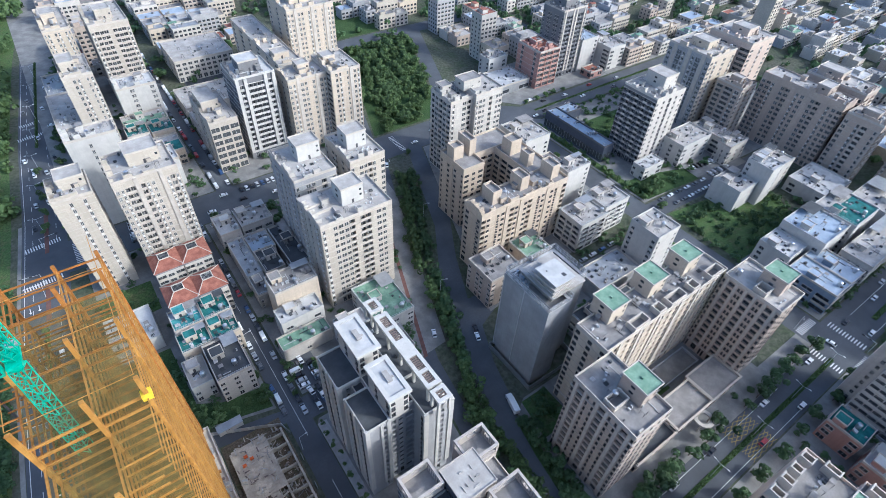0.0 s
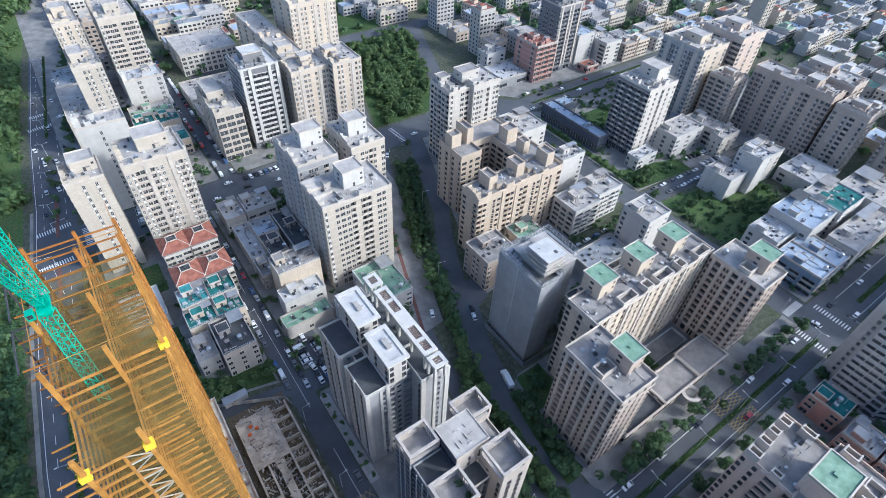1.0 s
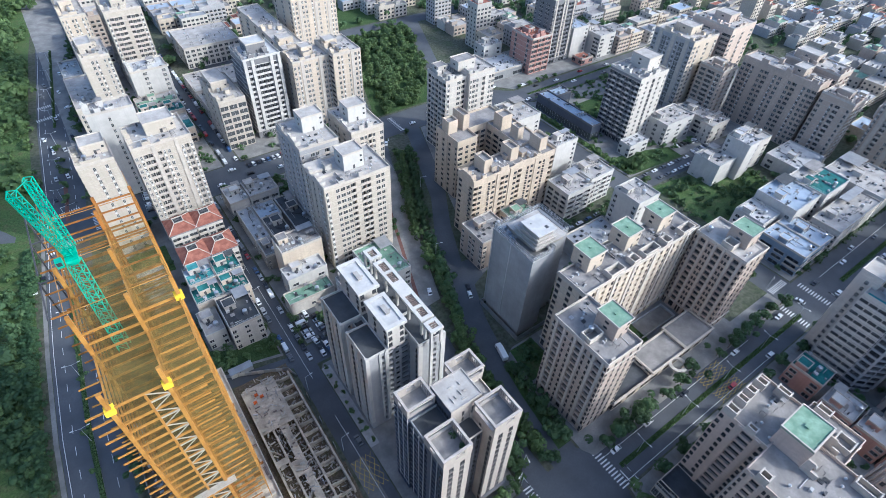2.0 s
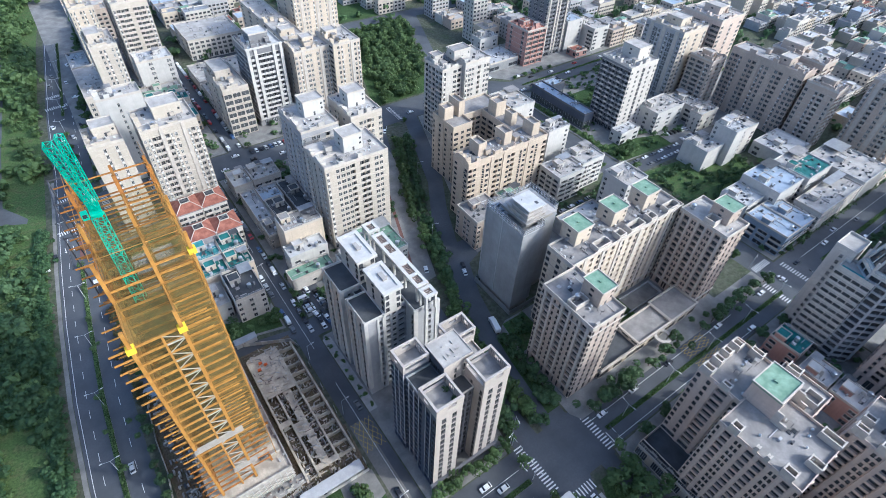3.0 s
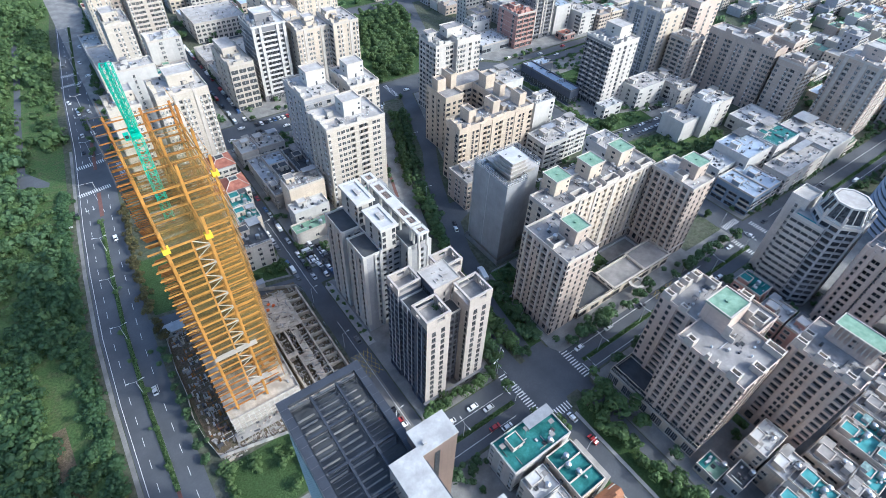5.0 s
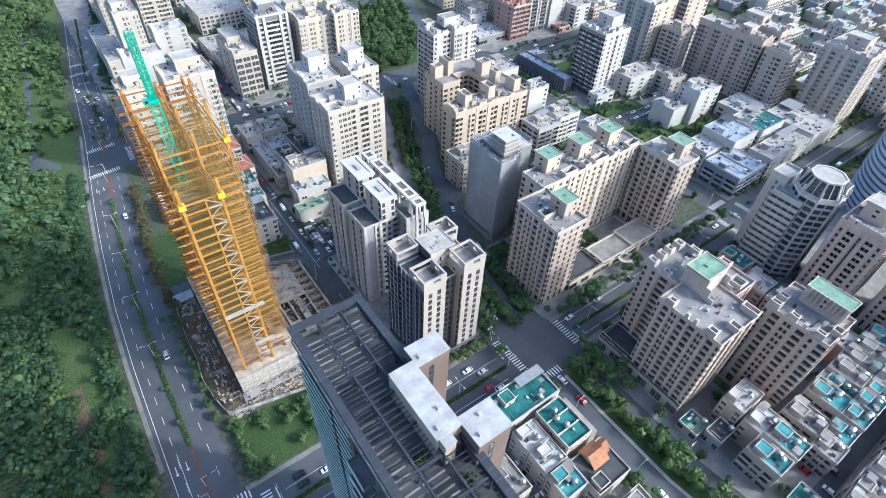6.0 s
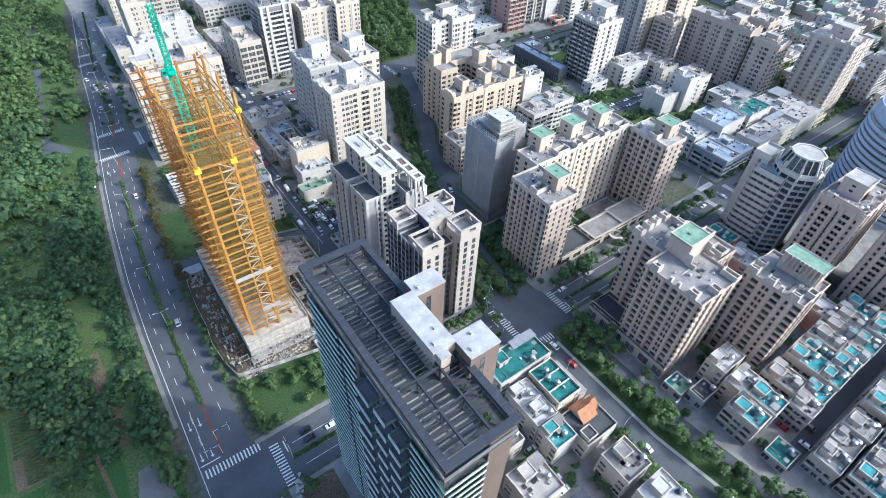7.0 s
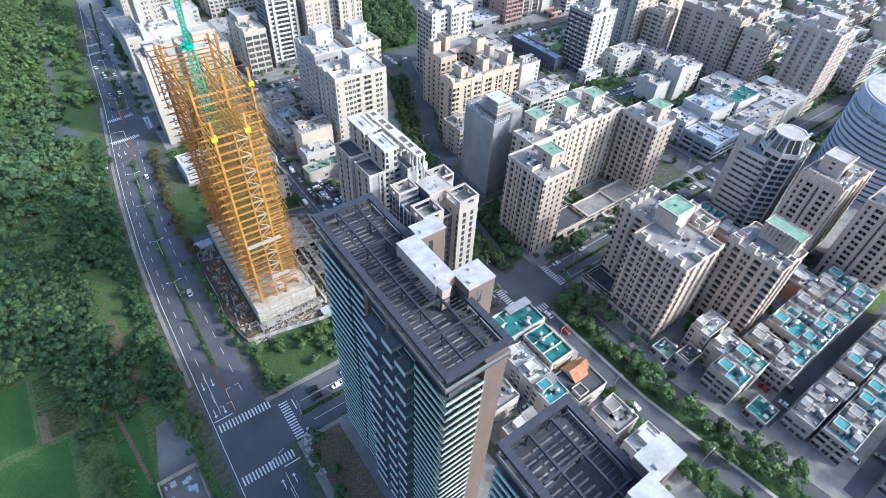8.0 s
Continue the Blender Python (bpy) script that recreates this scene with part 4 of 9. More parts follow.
def screen_wall(ob, x0, y0, x1, y1, z0, z1, open_sides, mat, t=0.75):
    """Tall parapet round a roof terrace: walls with a slot on the closed sides, only a beam and a low wall on the open ones."""
    sides = {"S": (x0, y0, x1, y0 + t), "N": (x0, y1 - t, x1, y1), "W": (x0, y0 + t, x0 + t, y1 - t), "E": (x1 - t, y0 + t, x1, y1 - t)}
    g = Geo()
    g.ring(x0, y0, x1, y1, z1 - 0.9, z1, t)
    scr = part("roof_screen", g, mat, ob)
    pieces = []
    for key, (a, b, c, d) in sides.items():
        if key in open_sides:
            pieces.append((a, b, z0, c, d, z0 + 0.7))
            continue
        along_x = key in "SN"
        ln = (c - a) if along_x else (d - b)
        u0, u1 = ln * 0.42, ln * 0.72
        for p, q, h0, h1 in ((0, ln, z0, z0 + 1.5), (0, u0, z0 + 1.5, z1 - 0.9), (u1, ln, z0 + 1.5, z1 - 0.9)):
            pieces.append((a + p, b, h0, a + q, d, h1) if along_x else (a, b + p, h0, c, b + q, h1))
    for a in (x0, x1 - t):
        for b in (y0, y1 - t):
            if ("S" if b == y0 else "N") in open_sides:
                pieces.append((a, b, z0 + 0.7, a + t, b + t, z1 - 0.9))
    for p in pieces:
        g = Geo()
        g.box(*p)
        part("screen_wall", g, mat, scr)
    g = Geo()
    n = int((y1 - y0) / 0.9)
    for i in range(n):
        y = y0 + t + 0.3 + i * 0.9
        if y < y1 - t - 0.2:
            g.box(x1 - t - 0.06, y, z0 + 0.7, x1 - t + 0.02, y + 0.12, z1 - 0.9)
    part("louvre_row", g, FRAME_D, scr, "dark louvre posts", kind="stuff")


def dark_tower():
    ob = building("dark_tower", 26.6, 23, "navy and greige apartment tower with open roof screens")
    k = dict(fh=3.3, ground=4.4, sash=FRAME_D, glass=GLASS_DARK)
    z = 49.6
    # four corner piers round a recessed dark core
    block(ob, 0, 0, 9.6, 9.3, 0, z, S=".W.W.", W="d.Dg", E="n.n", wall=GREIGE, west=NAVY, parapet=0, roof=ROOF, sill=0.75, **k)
    block(ob, 17.6, 0, 9.8, 9.6, 0, z, S=".W.W.", W=".n.n", E=".n.n", wall=GREIGE, parapet=0, roof=ROOF, sill=0.75, **k)
    block(ob, 0, 17.7, 9.4, 7.5, 0, z, S="n", W="dDd", lines=1, wall=NAVY, parapet=0, roof=ROOF, trim=TRIM_GREY, **k)
    block(ob, 18.0, 17.7, 9.6, 7.5, 0, z, S="n", W="n", detail=False, wall=GREIGE, parapet=0, roof=ROOF, **k)
    block(ob, 0.9, 9.3, 9.6, 8.4, 0, 47.0, S="n", W="DdD", lines=1, wall=NAVY, parapet=0.9, roof=ROOF_DARK, trim=TRIM_GREY, **k)
    block(ob, 9.6, 4.5, 8.0, 6.0, 0, 44.5, S="gdn", W="n", wall=SLATE, parapet=0.5, roof=ROOF_DARK, **k)
    block(ob, 17.0, 9.6, 9.6, 8.1, 0, 47.0, S="n", W="n", detail=False, wall=GREIGE, parapet=0.8, roof=ROOF, **k)
    block(ob, 9.9, 10.4, 11.1, 10.4, 0, 53.8, S="..n.n.", W="ggg", wall=GREIGE, west=NAVY, parapet=0.3, roof=ROOF_PALE, sill=1.0, trim=GREIGE, **k)
    for x0, y0, x1, y1, free in ((0, 0, 9.6, 9.3, "N"), (17.6, 0, 27.4, 9.6, "WN"), (0, 17.7, 9.4, 25.2, "ES"), (18.0, 17.7, 27.6, 25.2, "SW")):
        screen_wall(ob, x0 - 0.1, y0 - 0.1, x1 + 0.1, y1 + 0.1, z, 53.6, free, GREIGE)
    # pale upright fins over the navy west side
    for y in (2.6, 5.2, 9.0, 11.6, 14.4, 17.5, 20.2, 22.8):
        g = Geo()
        g.box(-0.3, y, 4.4, 0.0, y + 0.18, 49.5)
        part("rib", g, TRIM_GREY, ob)
    g = Geo()
    g.box(-1.0, -1.0, 4.0, 28.2, 0.0, 4.4)
    part("canopy", g, SLATE, ob)
    for y0, y1 in ((1.0, 4.2), (5.0, 8.0)):
        v, q = crown_cards(np.random.default_rng(int(y0)), 1.3, 0.6, 90, 0.22)
        part("terrace_planting", np_mesh("terrace_planting", v + np.array([8.0, y0 + 1.6, z + 0.3]), q, LEAF_DARK), None, ob, "leafy shrubs on the roof terrace")
    g = Geo()
    for x, y, w, d in ((12.2, 12.4, 0.4, 2.2), (13.6, 13.2, 0.4, 1.2), (15.0, 12.0, 2.4, 0.35), (15.6, 13.4, 0.35, 2.2), (16.8, 14.0, 1.8, 0.35), (13.6, 17.0, 1.6, 0.35), (17.2, 16.4, 0.35, 1.4)):
        g.box(x, y, 53.8, x + w * 0.8, y + d * 0.8, 54.15)
    part("roof_fixture", g, ROOF_PALE, ob, kind="stuff")


dark_tower()


def fin_tower():
    ob = building("grey_fin_tower", 27, 62, "grey apartment tower with white frames and roof pergola")
    k = dict(fh=3.2, ground=5, sash=FRAME_D, glass=GLASS_DARK, wall=GREY_TILE, trim=WHITE, roof=ROOF_DARK)
    block(ob, 0.5, 5, 7.9, 13.2, 0, 45, S="|...|d|", W=".w..w|", parapet=1.0, west=WHITE_TILE, **k)
    block(ob, 0.3, 22.3, 8.2, 14.2, 0, 45, S="|.d.|.", W=".w..w|", parapet=1.0, west=WHITE_TILE, **k)
    block(ob, 5, 18.2, 8, 4.2, 0, 43, S="n", W="dnd", detail=False, parapet=0.4, **k)
    block(ob, 8.4, 6.5, 9.4, 30, 0, 45, S="dnd", W="n", detail=False, parapet=0.5, **k)
    block(ob, 17.6, 0, 10.2, 14, 0, 45.6, S="|..|d.|", W="n.d.n", parapet=1.0, **k)
    block(ob, 17.6, 14, 10.2, 26, 0, 45.6, S="w", W="n", detail=False, parapet=1.0, **k)
    # white corner frames
    for x, y, d in ((0.1, 4.6, 0.9), (0.1, 11.5, 0.6), (0.1, 17.6, 0.7), (-0.1, 21.9, 0.9), (-0.1, 29.2, 0.6), (-0.1, 35.8, 0.7), (7.8, 4.6, 0.8), (27.3, -0.4, 0.9), (17.2, -0.4, 0.8)):
        g = Geo()
        g.box(x, y, 5, x + d, y + d, 46.3)
        part("rib", g, WHITE, ob, "white corner frame")
    for x0, y0, x1, y1, z1 in ((8.4, 22.4, 15.3, 36.6, 56.6), (8.6, 4.6, 15.0, 17.6, 56.6)):
        block(ob, x0, y0, x1 - x0, y1 - y0, 45, z1, S="w.w", W=".n.n", fh=3.2, ground=1, wall=WHITE_TILE, trim=WHITE, sash=FRAME_D, glass=GLASS_DARK, roof=ROOF_WHITE, parapet=0)
        g = Geo()
        g.ring(x0 - 0.7, y0 - 0.7, x1 + 0.7, y1 + 0.7, z1 - 0.7, z1 + 0.45, 1.4)
        part("roof_rim", g, WHITE, ob)
        g = Geo()
        g.box(x0 + 2.6, y0 + 5, z1 + 0.004, x0 + 4.2, y0 + 9.0, z1 + 0.7)
        g.box(x0 + 4.2, y0 + 6, z1 + 0.004, x0 + 5.0, y0 + 6.5, z1 + 0.5)
        part("roof_hatch", g, ROOF_PALE, ob)
    # white pergola with brown slots along the east edge
    for y0, y1 in ((-2.4, 2.4), (3.2, 34.8), (36.6, 42.3)):
        g = Geo()
        x0, x1, z1 = 20.6, 25.6, 53.5
        if y1 - y0 < 8:
            slots = [(y0 + 1.1, y1 - 1.1)]
        else:
            slots = [(y0 + 1.4, y0 + 5.4), (y0 + 6.6, y0 + 12.0), (y0 + 19.5, y0 + 24.5), (y0 + 25.6, y0 + 30.2)]
        edge = [y0] + [v for p in slots for v in p] + [y1]
        g.box(x0, y0, z1 - 1.0, x0 + 1.2, y1, z1)
        g.box(x1 - 1.2, y0, z1 - 1.0, x1, y1, z1)
        for a, b in zip(edge[::2], edge[1::2]):
            g.box(x0 + 1.2, a, z1 - 1.0, x1 - 1.2, b, z1)
        top = part("pergola", g, WHITE, ob, "white roof pergola plate")
        for y in ([y0 + 0.2, y1 - 1.1] if y1 - y0 < 8 else [y0 + 0.2, y0 + 8, y0 + 15.5, y0 + 23, y1 - 1.1]):
            for x in (x0 + 0.2, x1 - 1.0):
                p = Geo()
                p.box(x, y, 45.6, x + 0.8, y + 0.9, z1 - 1.0)
                part("pergola_post", p, WHITE, top)
        g = Geo()
        for a, b in slots:
            n = int((b - a) / 0.75)
            for i in range(n):
                y = a + (b - a) * (i + 0.5) / n
                g.box(x0 + 1.2, y - 0.2, z1 - 0.6, x1 - 1.2, y + 0.2, z1 - 0.3)
        part("slats", g, BROWN, top, "brown timber slats", kind="stuff")
    roof_bits(ob, 9, 18, 26, 38, 45.6, 91, 14)


fin_tower()


def green_cap(ob, x0, y0, x1, y1, z0, z1, wall):
    ph = penthouse(ob, x0, y0, x1, y1, z0, z1, wall, ROOF_GREEN, 0.5, 0.35)
    g = Geo()
    g.box((x0 + x1) / 2 - 0.5, (y0 + y1) / 2 - 0.4, z1 - 0.04, (x0 + x1) / 2 + 0.5, (y0 + y1) / 2 + 0.4, z1 + 0.5)
    part("roof_hatch", g, ROOF_GREEN, ph)


def beige_estate():
    k = dict(fh=3.25, ground=5.2, wall=TAUPE, trim=TRIM, glass=GLASS_DARK, sash=FRAME_D, roof=ROOF)
    ob = building("beige_corner_tower", 91.5, 21.5, "taupe tiled apartment tower with green roof cap")
    block(ob, 0, 0, 17, 25, 0, 45, S="w.w.w.w.w", W="w|D|w.w|D|w.w|D|w", parapet=1.2, lines=1, sill=1.15, head=0.6, **k)
    green_cap(ob, 9, 6, 16, 15, 45, 53, TAUPE)
    g = Geo()
    g.ring(1.2, 9.5, 7.8, 14, 45, 47.4, 0.4)
    g.box(1.8, 0.4, 45, 3.6, 1.0, 46.9)
    part("roof_wall", g, TRIM, ob)
    clutter(ob, 2, 2, 15, 23, 45, 3, 1, 3, 2)
    g = Geo()
    g.box(-0.4, -0.4, 41.2, 17.4, 25.4, 41.6)
    part("cornice", g, TRIM, ob)
    roof_bits(ob, 0.5, 0.5, 16, 24, 45, 61, 18)
    ob = building("beige_slab", 107.5, 47, "long cream apartment slab with three green roof caps")
    k["wall"], k["sash"] = CREAM, FRAME_D
    block(ob, 0, 0, 69, 14, 0, 45, S="w.w|.d.w|w.d.|w.d.w|.d.w|w.d.|w.w", W="w.w.w", lines=1, sill=1.1, head=0.6, parapet=1.2, **k)
    for x in (9, 30.5, 51):
        green_cap(ob, x, 8.0, x + 8.5, 16.5, 45, 53, CREAM)
    g = Geo()
    for x, w in ((14, 8), (27, 4), (34, 9), (47, 4), (58, 8)):
        g.ring(x, 0.2, x + w, 4.2, 45, 47.6, 0.4)
    part("roof_wall", g, TRIM, ob)
    for i, x in enumerate((4, 14, 26, 40, 52, 63)):
        clutter(ob, x - 3, 4, x + 3, 13, 45, 20 + i, 0, 2, 1)
    roof_bits(ob, 0.5, 0.5, 68, 13, 45, 62, 44)
    g = Geo()
    g.box(-0.4, -0.4, 4.9, 69.4, 14.4, 5.5)
    part("cornice", g, TRIM, ob)
    ob = building("beige_east_tower", 173.5, 23, "taupe tiled apartment tower with green roof cap")
    k["wall"] = TAUPE
    block(ob, 0, 0, 16, 23, 0, 45, S="w.w.w.w", W="w|D|ww|D|ww|D|w", parapet=1.2, sill=1.15, head=0.6, **{**k, "roof": ROOF_PALE})
    green_cap(ob, 7, 5, 15.5, 14, 45, 52.5, TAUPE)
    g = Geo()
    g.ring(1.0, 7.5, 6.2, 12.5, 45, 48, 0.4)
    part("roof_wall", g, TRIM, ob)
    g = Geo()
    g.box(-0.4, -0.4, 4.9, 16.4, 23.4, 5.5)
    part("cornice", g, TRIM, ob)
    clutter(ob, 1, 1, 15, 22, 45, 8, 1, 2, 2)
    ob = building("garden_podium", 108.8, 20.5, "long low podium with dark roof courts and a gate", "podium")
    for x, w, d, z, rf in ((0, 22.4, 13.5, 5.2, ROOF_DARK), (23.2, 21.6, 11.5, 6.2, ROOF), (45.4, 19.0, 12.8, 6.2, ROOF)):
        block(ob, x, 0, w, d, 0, z, S="gg.gg.gg", fh=3, ground=4.6, wall=CREAM, roof=rf, parapet=0.8, glass=GLASS_DARK, sash=FRAME_D)
        g = Geo()
        g.ring(x - 0.4, -0.4, x + w + 0.4, d + 0.4, z + 0.8, z + 1.1, 0.8)
        part("coping", g, TRIM, ob)
    g = Geo()
    for i in range(14):
        a0, a1 = 2 * math.pi * i / 14, 2 * math.pi * (i + 1) / 14
        g.prism([(37.2 + r * math.cos(a), -2.4 + r * math.sin(a)) for a, r in ((a0, 4.0), (a1, 4.0), (a1, 2.5), (a0, 2.5))], 4.4, 4.9)
    for x, y in ((34.0, -3.5), (40.4, -3.5), (37.2, -6.0)):
        g.box(x - 0.25, y - 0.25, 0, x + 0.25, y + 0.25, 4.4)
    part("gate_canopy", g, TRIM, ob, "round pale gate canopy")
    for x, w in ((2, 26), (32, 30)):
        g = Geo()
        g.ring(x, 16, x + w, 24.5, 0.1, 1.4, 0.4)
        part("garden_wall", g, TRIM_GREY, ob)


beige_estate()


def wrapped_tower():
    ob = building("wrapped_tower", 101, 68.8, "unfinished tower wrapped in grey mesh sheets", "building site")
    rng = random.Random(5)
    h = 48.0
    # sheets hang in slightly bulging lanes
    for bx, by, w, d, top in ((0, 0, 11.5, 23.2, h), (11.5, 6.0, 13.5, 17.2, h - 0.8)):
        g = Geo()
        for o, u, n, ln in (((0, 0), (1, 0), (0, -1), w), ((0, d), (0, -1), (-1, 0), d), ((w, 0), (0, 1), (1, 0), d), ((w, d), (-1, 0), (0, 1), w)):
            lanes = int(ln / 1.8)
            for i in range(lanes):
                for j in range(14):
                    pts = []
                    for a, b in ((i, j), (i + 1, j), (i + 1, j + 1), (i, j + 1)):
                        rr = random.Random(a * 91 + b * 17 + int(o[0] * 3 + o[1] * 7))
                        off = rr.uniform(0, 0.14) if 0 < a < lanes else 0
                        pts.append((bx + o[0] + u[0] * ln * a / lanes + n[0] * off, by + o[1] + u[1] * ln * a / lanes + n[1] * off, 3.5 + (top - 3.5) * b / 14))
                    g.face(pts)
        part("mesh_sheet", g, NET_GREY, ob, "grey mesh sheets")
        g = Geo()
        g.box(bx + 0.6, by + 0.6, 0, bx + w - 0.6, by + d - 0.6, top - 1.6)
        part("concrete_frame", g, CONCRETE, ob)
        g = Geo()
        g.ring(bx - 0.1, by - 0.1, bx + w + 0.1, by + d + 0.1, top - 0.4, top - 0.1, 1.4)
        part("scaffold_deck", g, ROOF_WHITE, ob)
        for z in (1.0, 2.0, 2.9):
            g = Geo()
            g.ring(bx - 0.1, by - 0.1, bx + w + 0.1, by + d + 0.1, top + z - 0.08, top + z, 0.1)
            part("guard_rail", g, STEEL, ob)
        g = Geo()
        for u in range(int(w / 1.6) + 1):
            for y in (by, by + d):
                g.bar((bx + u * w / int(w / 1.6), y, top - 0.4), (bx + u * w / int(w / 1.6), y, top + 3), 0.12)
        for u in range(int(d / 1.6) + 1):
            for x in (bx, bx + w):
                g.bar((x, by + u * d / int(d / 1.6), top - 0.4), (x, by + u * d / int(d / 1.6), top + 3), 0.12)
        part("scaffold", g, STEEL, ob, kind="stuff")
        g = Geo()
        g.ring(bx - 0.05, by - 0.05, bx + w + 0.05, by + d + 0.05, top - 0.2, top + 2.4, 0.03)
        part("edge_net", g, NET_PALE, ob, "pale see-through edge net")
    for y0, y1 in ((0, 12.4), (12.6, 23.2)):
        g = Geo()
        g.bar((-0.2, y1, 4.0), (-0.2, y1, h), 0.3)
        part("sheet_seam", g, TRIM_GREY, ob)
    # open concrete floors stepping up to the pale roof
    for x0, y0, x1, y1, z1 in ((3.4, 2.4, 20, 20, 50.6), (3.4, 2.4, 15.0, 16, 53.0), (3.0, 2.0, 13.0, 13.6, 55.5), (2.8, 1.8, 12.2, 12.4, 58)):
        g = Geo()
        g.box(x0, y0, z1 - 0.35, x1, y1, z1)
        g.box(x0 + 0.9, y0 + 0.9, z1 - 2.6, x1 - 0.9, y1 - 0.9, z1 - 0.35, 1)
        part("upper_floor", g, (ROOF_WHITE if z1 > 57 else ROOF_PALE, CONCRETE), ob, "open concrete storey")
    g = Geo()
    g.box(8.6, 4, 58, 10, 5.6, 58.05)
    part("roof_opening", g, FRAME_D, ob)
    g = Geo()
    g.box(5, 9, 58, 5.4, 9.4, 58.3)
    part("roof_vent", g, FRAME_D, ob)
    g = Geo()
    for i in range(70):
        x, y = rng.uniform(0.8, 10), rng.uniform(13.5, 22)
        g.box(x, y, h - 1.6, x + rng.uniform(0.4, 1.6), y + rng.uniform(0.3, 1.4), h - 1.6 + rng.uniform(0.3, 1.6), rng.choice((0, 0, 1, 2)))
    part("stacked_material", g, (PIPE, ROOF_WHITE, ROOF_BLUE), ob, kind="stuff")
    g = Geo()
    g.ring(-1.2, -1.4, 26, 24.4, 0.05, 3.2, 0.12)
    part("base_hoarding", g, SHEET, ob)


wrapped_tower()


def rose_estate():
    k = dict(fh=3.2, ground=6, wall=PINKISH, trim=PINKISH, glass=GLASS_DARK, sash=FRAME_D, roof=ROOF)
    k.update(sill=1.1, head=0.55)
    ob = building("rose_tower", 98, -49.3, "rose beige apartment tower with stepped parapets")
    H = 45.0
    block(ob, 0, 0, 24.4, 25.6, 0, H, S="w.w|w.w|w.w|w.w", W="w|D|ww|D|D|ww|D|w", parapet=1.0, rib=0.5, **k)
    block(ob, 11, 25.6, 22, 15, 0, H, S=".", W="w.w|D|w", parapet=1.0, rib=0.5, **k)
    block(ob, 24.4, 10, 13, 15.6, 0, H, S="w|dw|w", W="w", parapet=1.0, detail=False, **k)
    # tall sloped lift house with the green cap
    g = Geo()
    g.prism([(14.0, 17.2), (25.6, 17.2), (25.6, 26.8), (14.0, 26.8)], H, 53.2)
    ph = part("penthouse", g, PINKISH, ob)
    g = Geo()
    g.box(13.6, 17.4, 53.2, 26.0, 27.2, 53.6)
    g.ring(13.6, 17.4, 26.0, 27.2, 53.6, 53.95, 0.4, 1)
    g.box(19, 22, 53.6, 20.4, 23.2, 54.2)
    part("green_roof", g, (ROOF_GREEN, TRIM), ph, "pale green coated roof")
    for x in (13.3, 25.6):
        g = Geo()
        g.prism([(x, 12.8), (x + 0.5, 12.8), (x + 0.5, 17.2), (x, 17.2)], H, 47.2)
        g.prism([(x, 15.0), (x + 0.5, 15.0), (x + 0.5, 17.2), (x, 17.2)], 47.2, 50.6)
        part("stepped_buttress", g, TRIM, ph)
    # u-shaped wall boxes along the edges
    for x, y, w, d, h in ((-0.1, 3.2, 3.4, 3.6, 3.6), (-0.1, 10.2, 1.8, 1.2, 3.0), (-0.1, 13.6, 1.8, 1.2, 3.0), (-0.1, 19.8, 3.4, 3.2, 3.4), (9.0, -0.1, 3.6, 4.2, 2.6), (20.6, -0.1, 3.8, 6.4, 2.6),
                          (10.9, 36.6, 3.4, 3.8, 3.2), (10.9, 30.0, 2.6, 3.0, 2.6), (16.6, 37.0, 3.2, 3.5, 3.4), (21.6, 37.4, 3.4, 3.1, 3.4), (27.0, 37.0, 3.6, 3.5, 3.4), (30.0, 30.6, 3.1, 4.4, 3.2), (33.8, 20.0, 3.6, 4.4, 3.2), (28.0, 11.0, 5.4, 5.0, 2.6)):
        g = Geo()
        g.box(x, y, H, x + 0.4, y + d, H + h)
        g.box(x + w - 0.4, y, H, x + w, y + d, H + h * 0.7)
        g.box(x + 0.4, y, H, x + w - 0.4, y + 0.4, H + h)
        g.box(x + 0.4, y + d - 0.4, H, x + w - 0.4, y + d, H + h)
        part("parapet_box", g, TRIM, ob)
    for x, y in ((12, 3), (14, 6), (18, 7.5), (21, 8), (6, 16), (3.5, 27), (17, 31), (24, 33)):
        part("roof_vent", VENT, None, ob, at=pose(x + (11 if y > 26 and x < 11 else 0), y, H + 0.004))
    roof_bits(ob, 4, 8, 22, 16, H, 71, 9)
    roof_bits(ob, 14, 28, 30, 36, H, 72, 9)
    block(ob, -1.6, -0.2, 1.6, 40.8, 0, 6.2, S="g", W="gg.gg.gg.gg.gg.gg", fh=3, ground=6, wall=CREAM, roof=ROOF_DARK, parapet=0.6, glass=GLASS_DARK)
    block(ob, 0, 25.6, 11, 15, 0, 6.2, S="g", W="g", fh=3, ground=6, wall=CREAM, roof=ROOF_DARK, parapet=0.8, glass=GLASS_DARK)
    ob = building("rose_tower_east", 128.6, -70.5, "rose beige apartment tower with green louvred cap")
    block(ob, 0, 0, 19.6, 22.8, 0, H, S="w.w|w.w|w.w", W="w|D|ww|D|w|D", parapet=1.0, rib=0.5, **k)
    for x, y, w, d, h in ((-0.1, 2.6, 3.2, 3.4, 3.4), (-0.1, 8.6, 1.8, 1.2, 3.0), (-0.1, 12.0, 3.2, 3.2, 3.4), (-0.1, 18.8, 3.4, 3.8, 3.6), (6.0, 19.2, 3.2, 3.4, 3.0), (6.4, -0.1, 4.4, 3.2, 2.6)):
        g = Geo()
        g.box(x, y, H, x + 0.4, y + d, H + h)
        g.box(x + w - 0.4, y, H, x + w, y + d, H + h * 0.7)
        g.box(x + 0.4, y, H, x + w - 0.4, y + 0.4, H + h)
        g.box(x + 0.4, y + d - 0.4, H, x + w - 0.4, y + d, H + h)
        part("parapet_box", g, TRIM, ob)
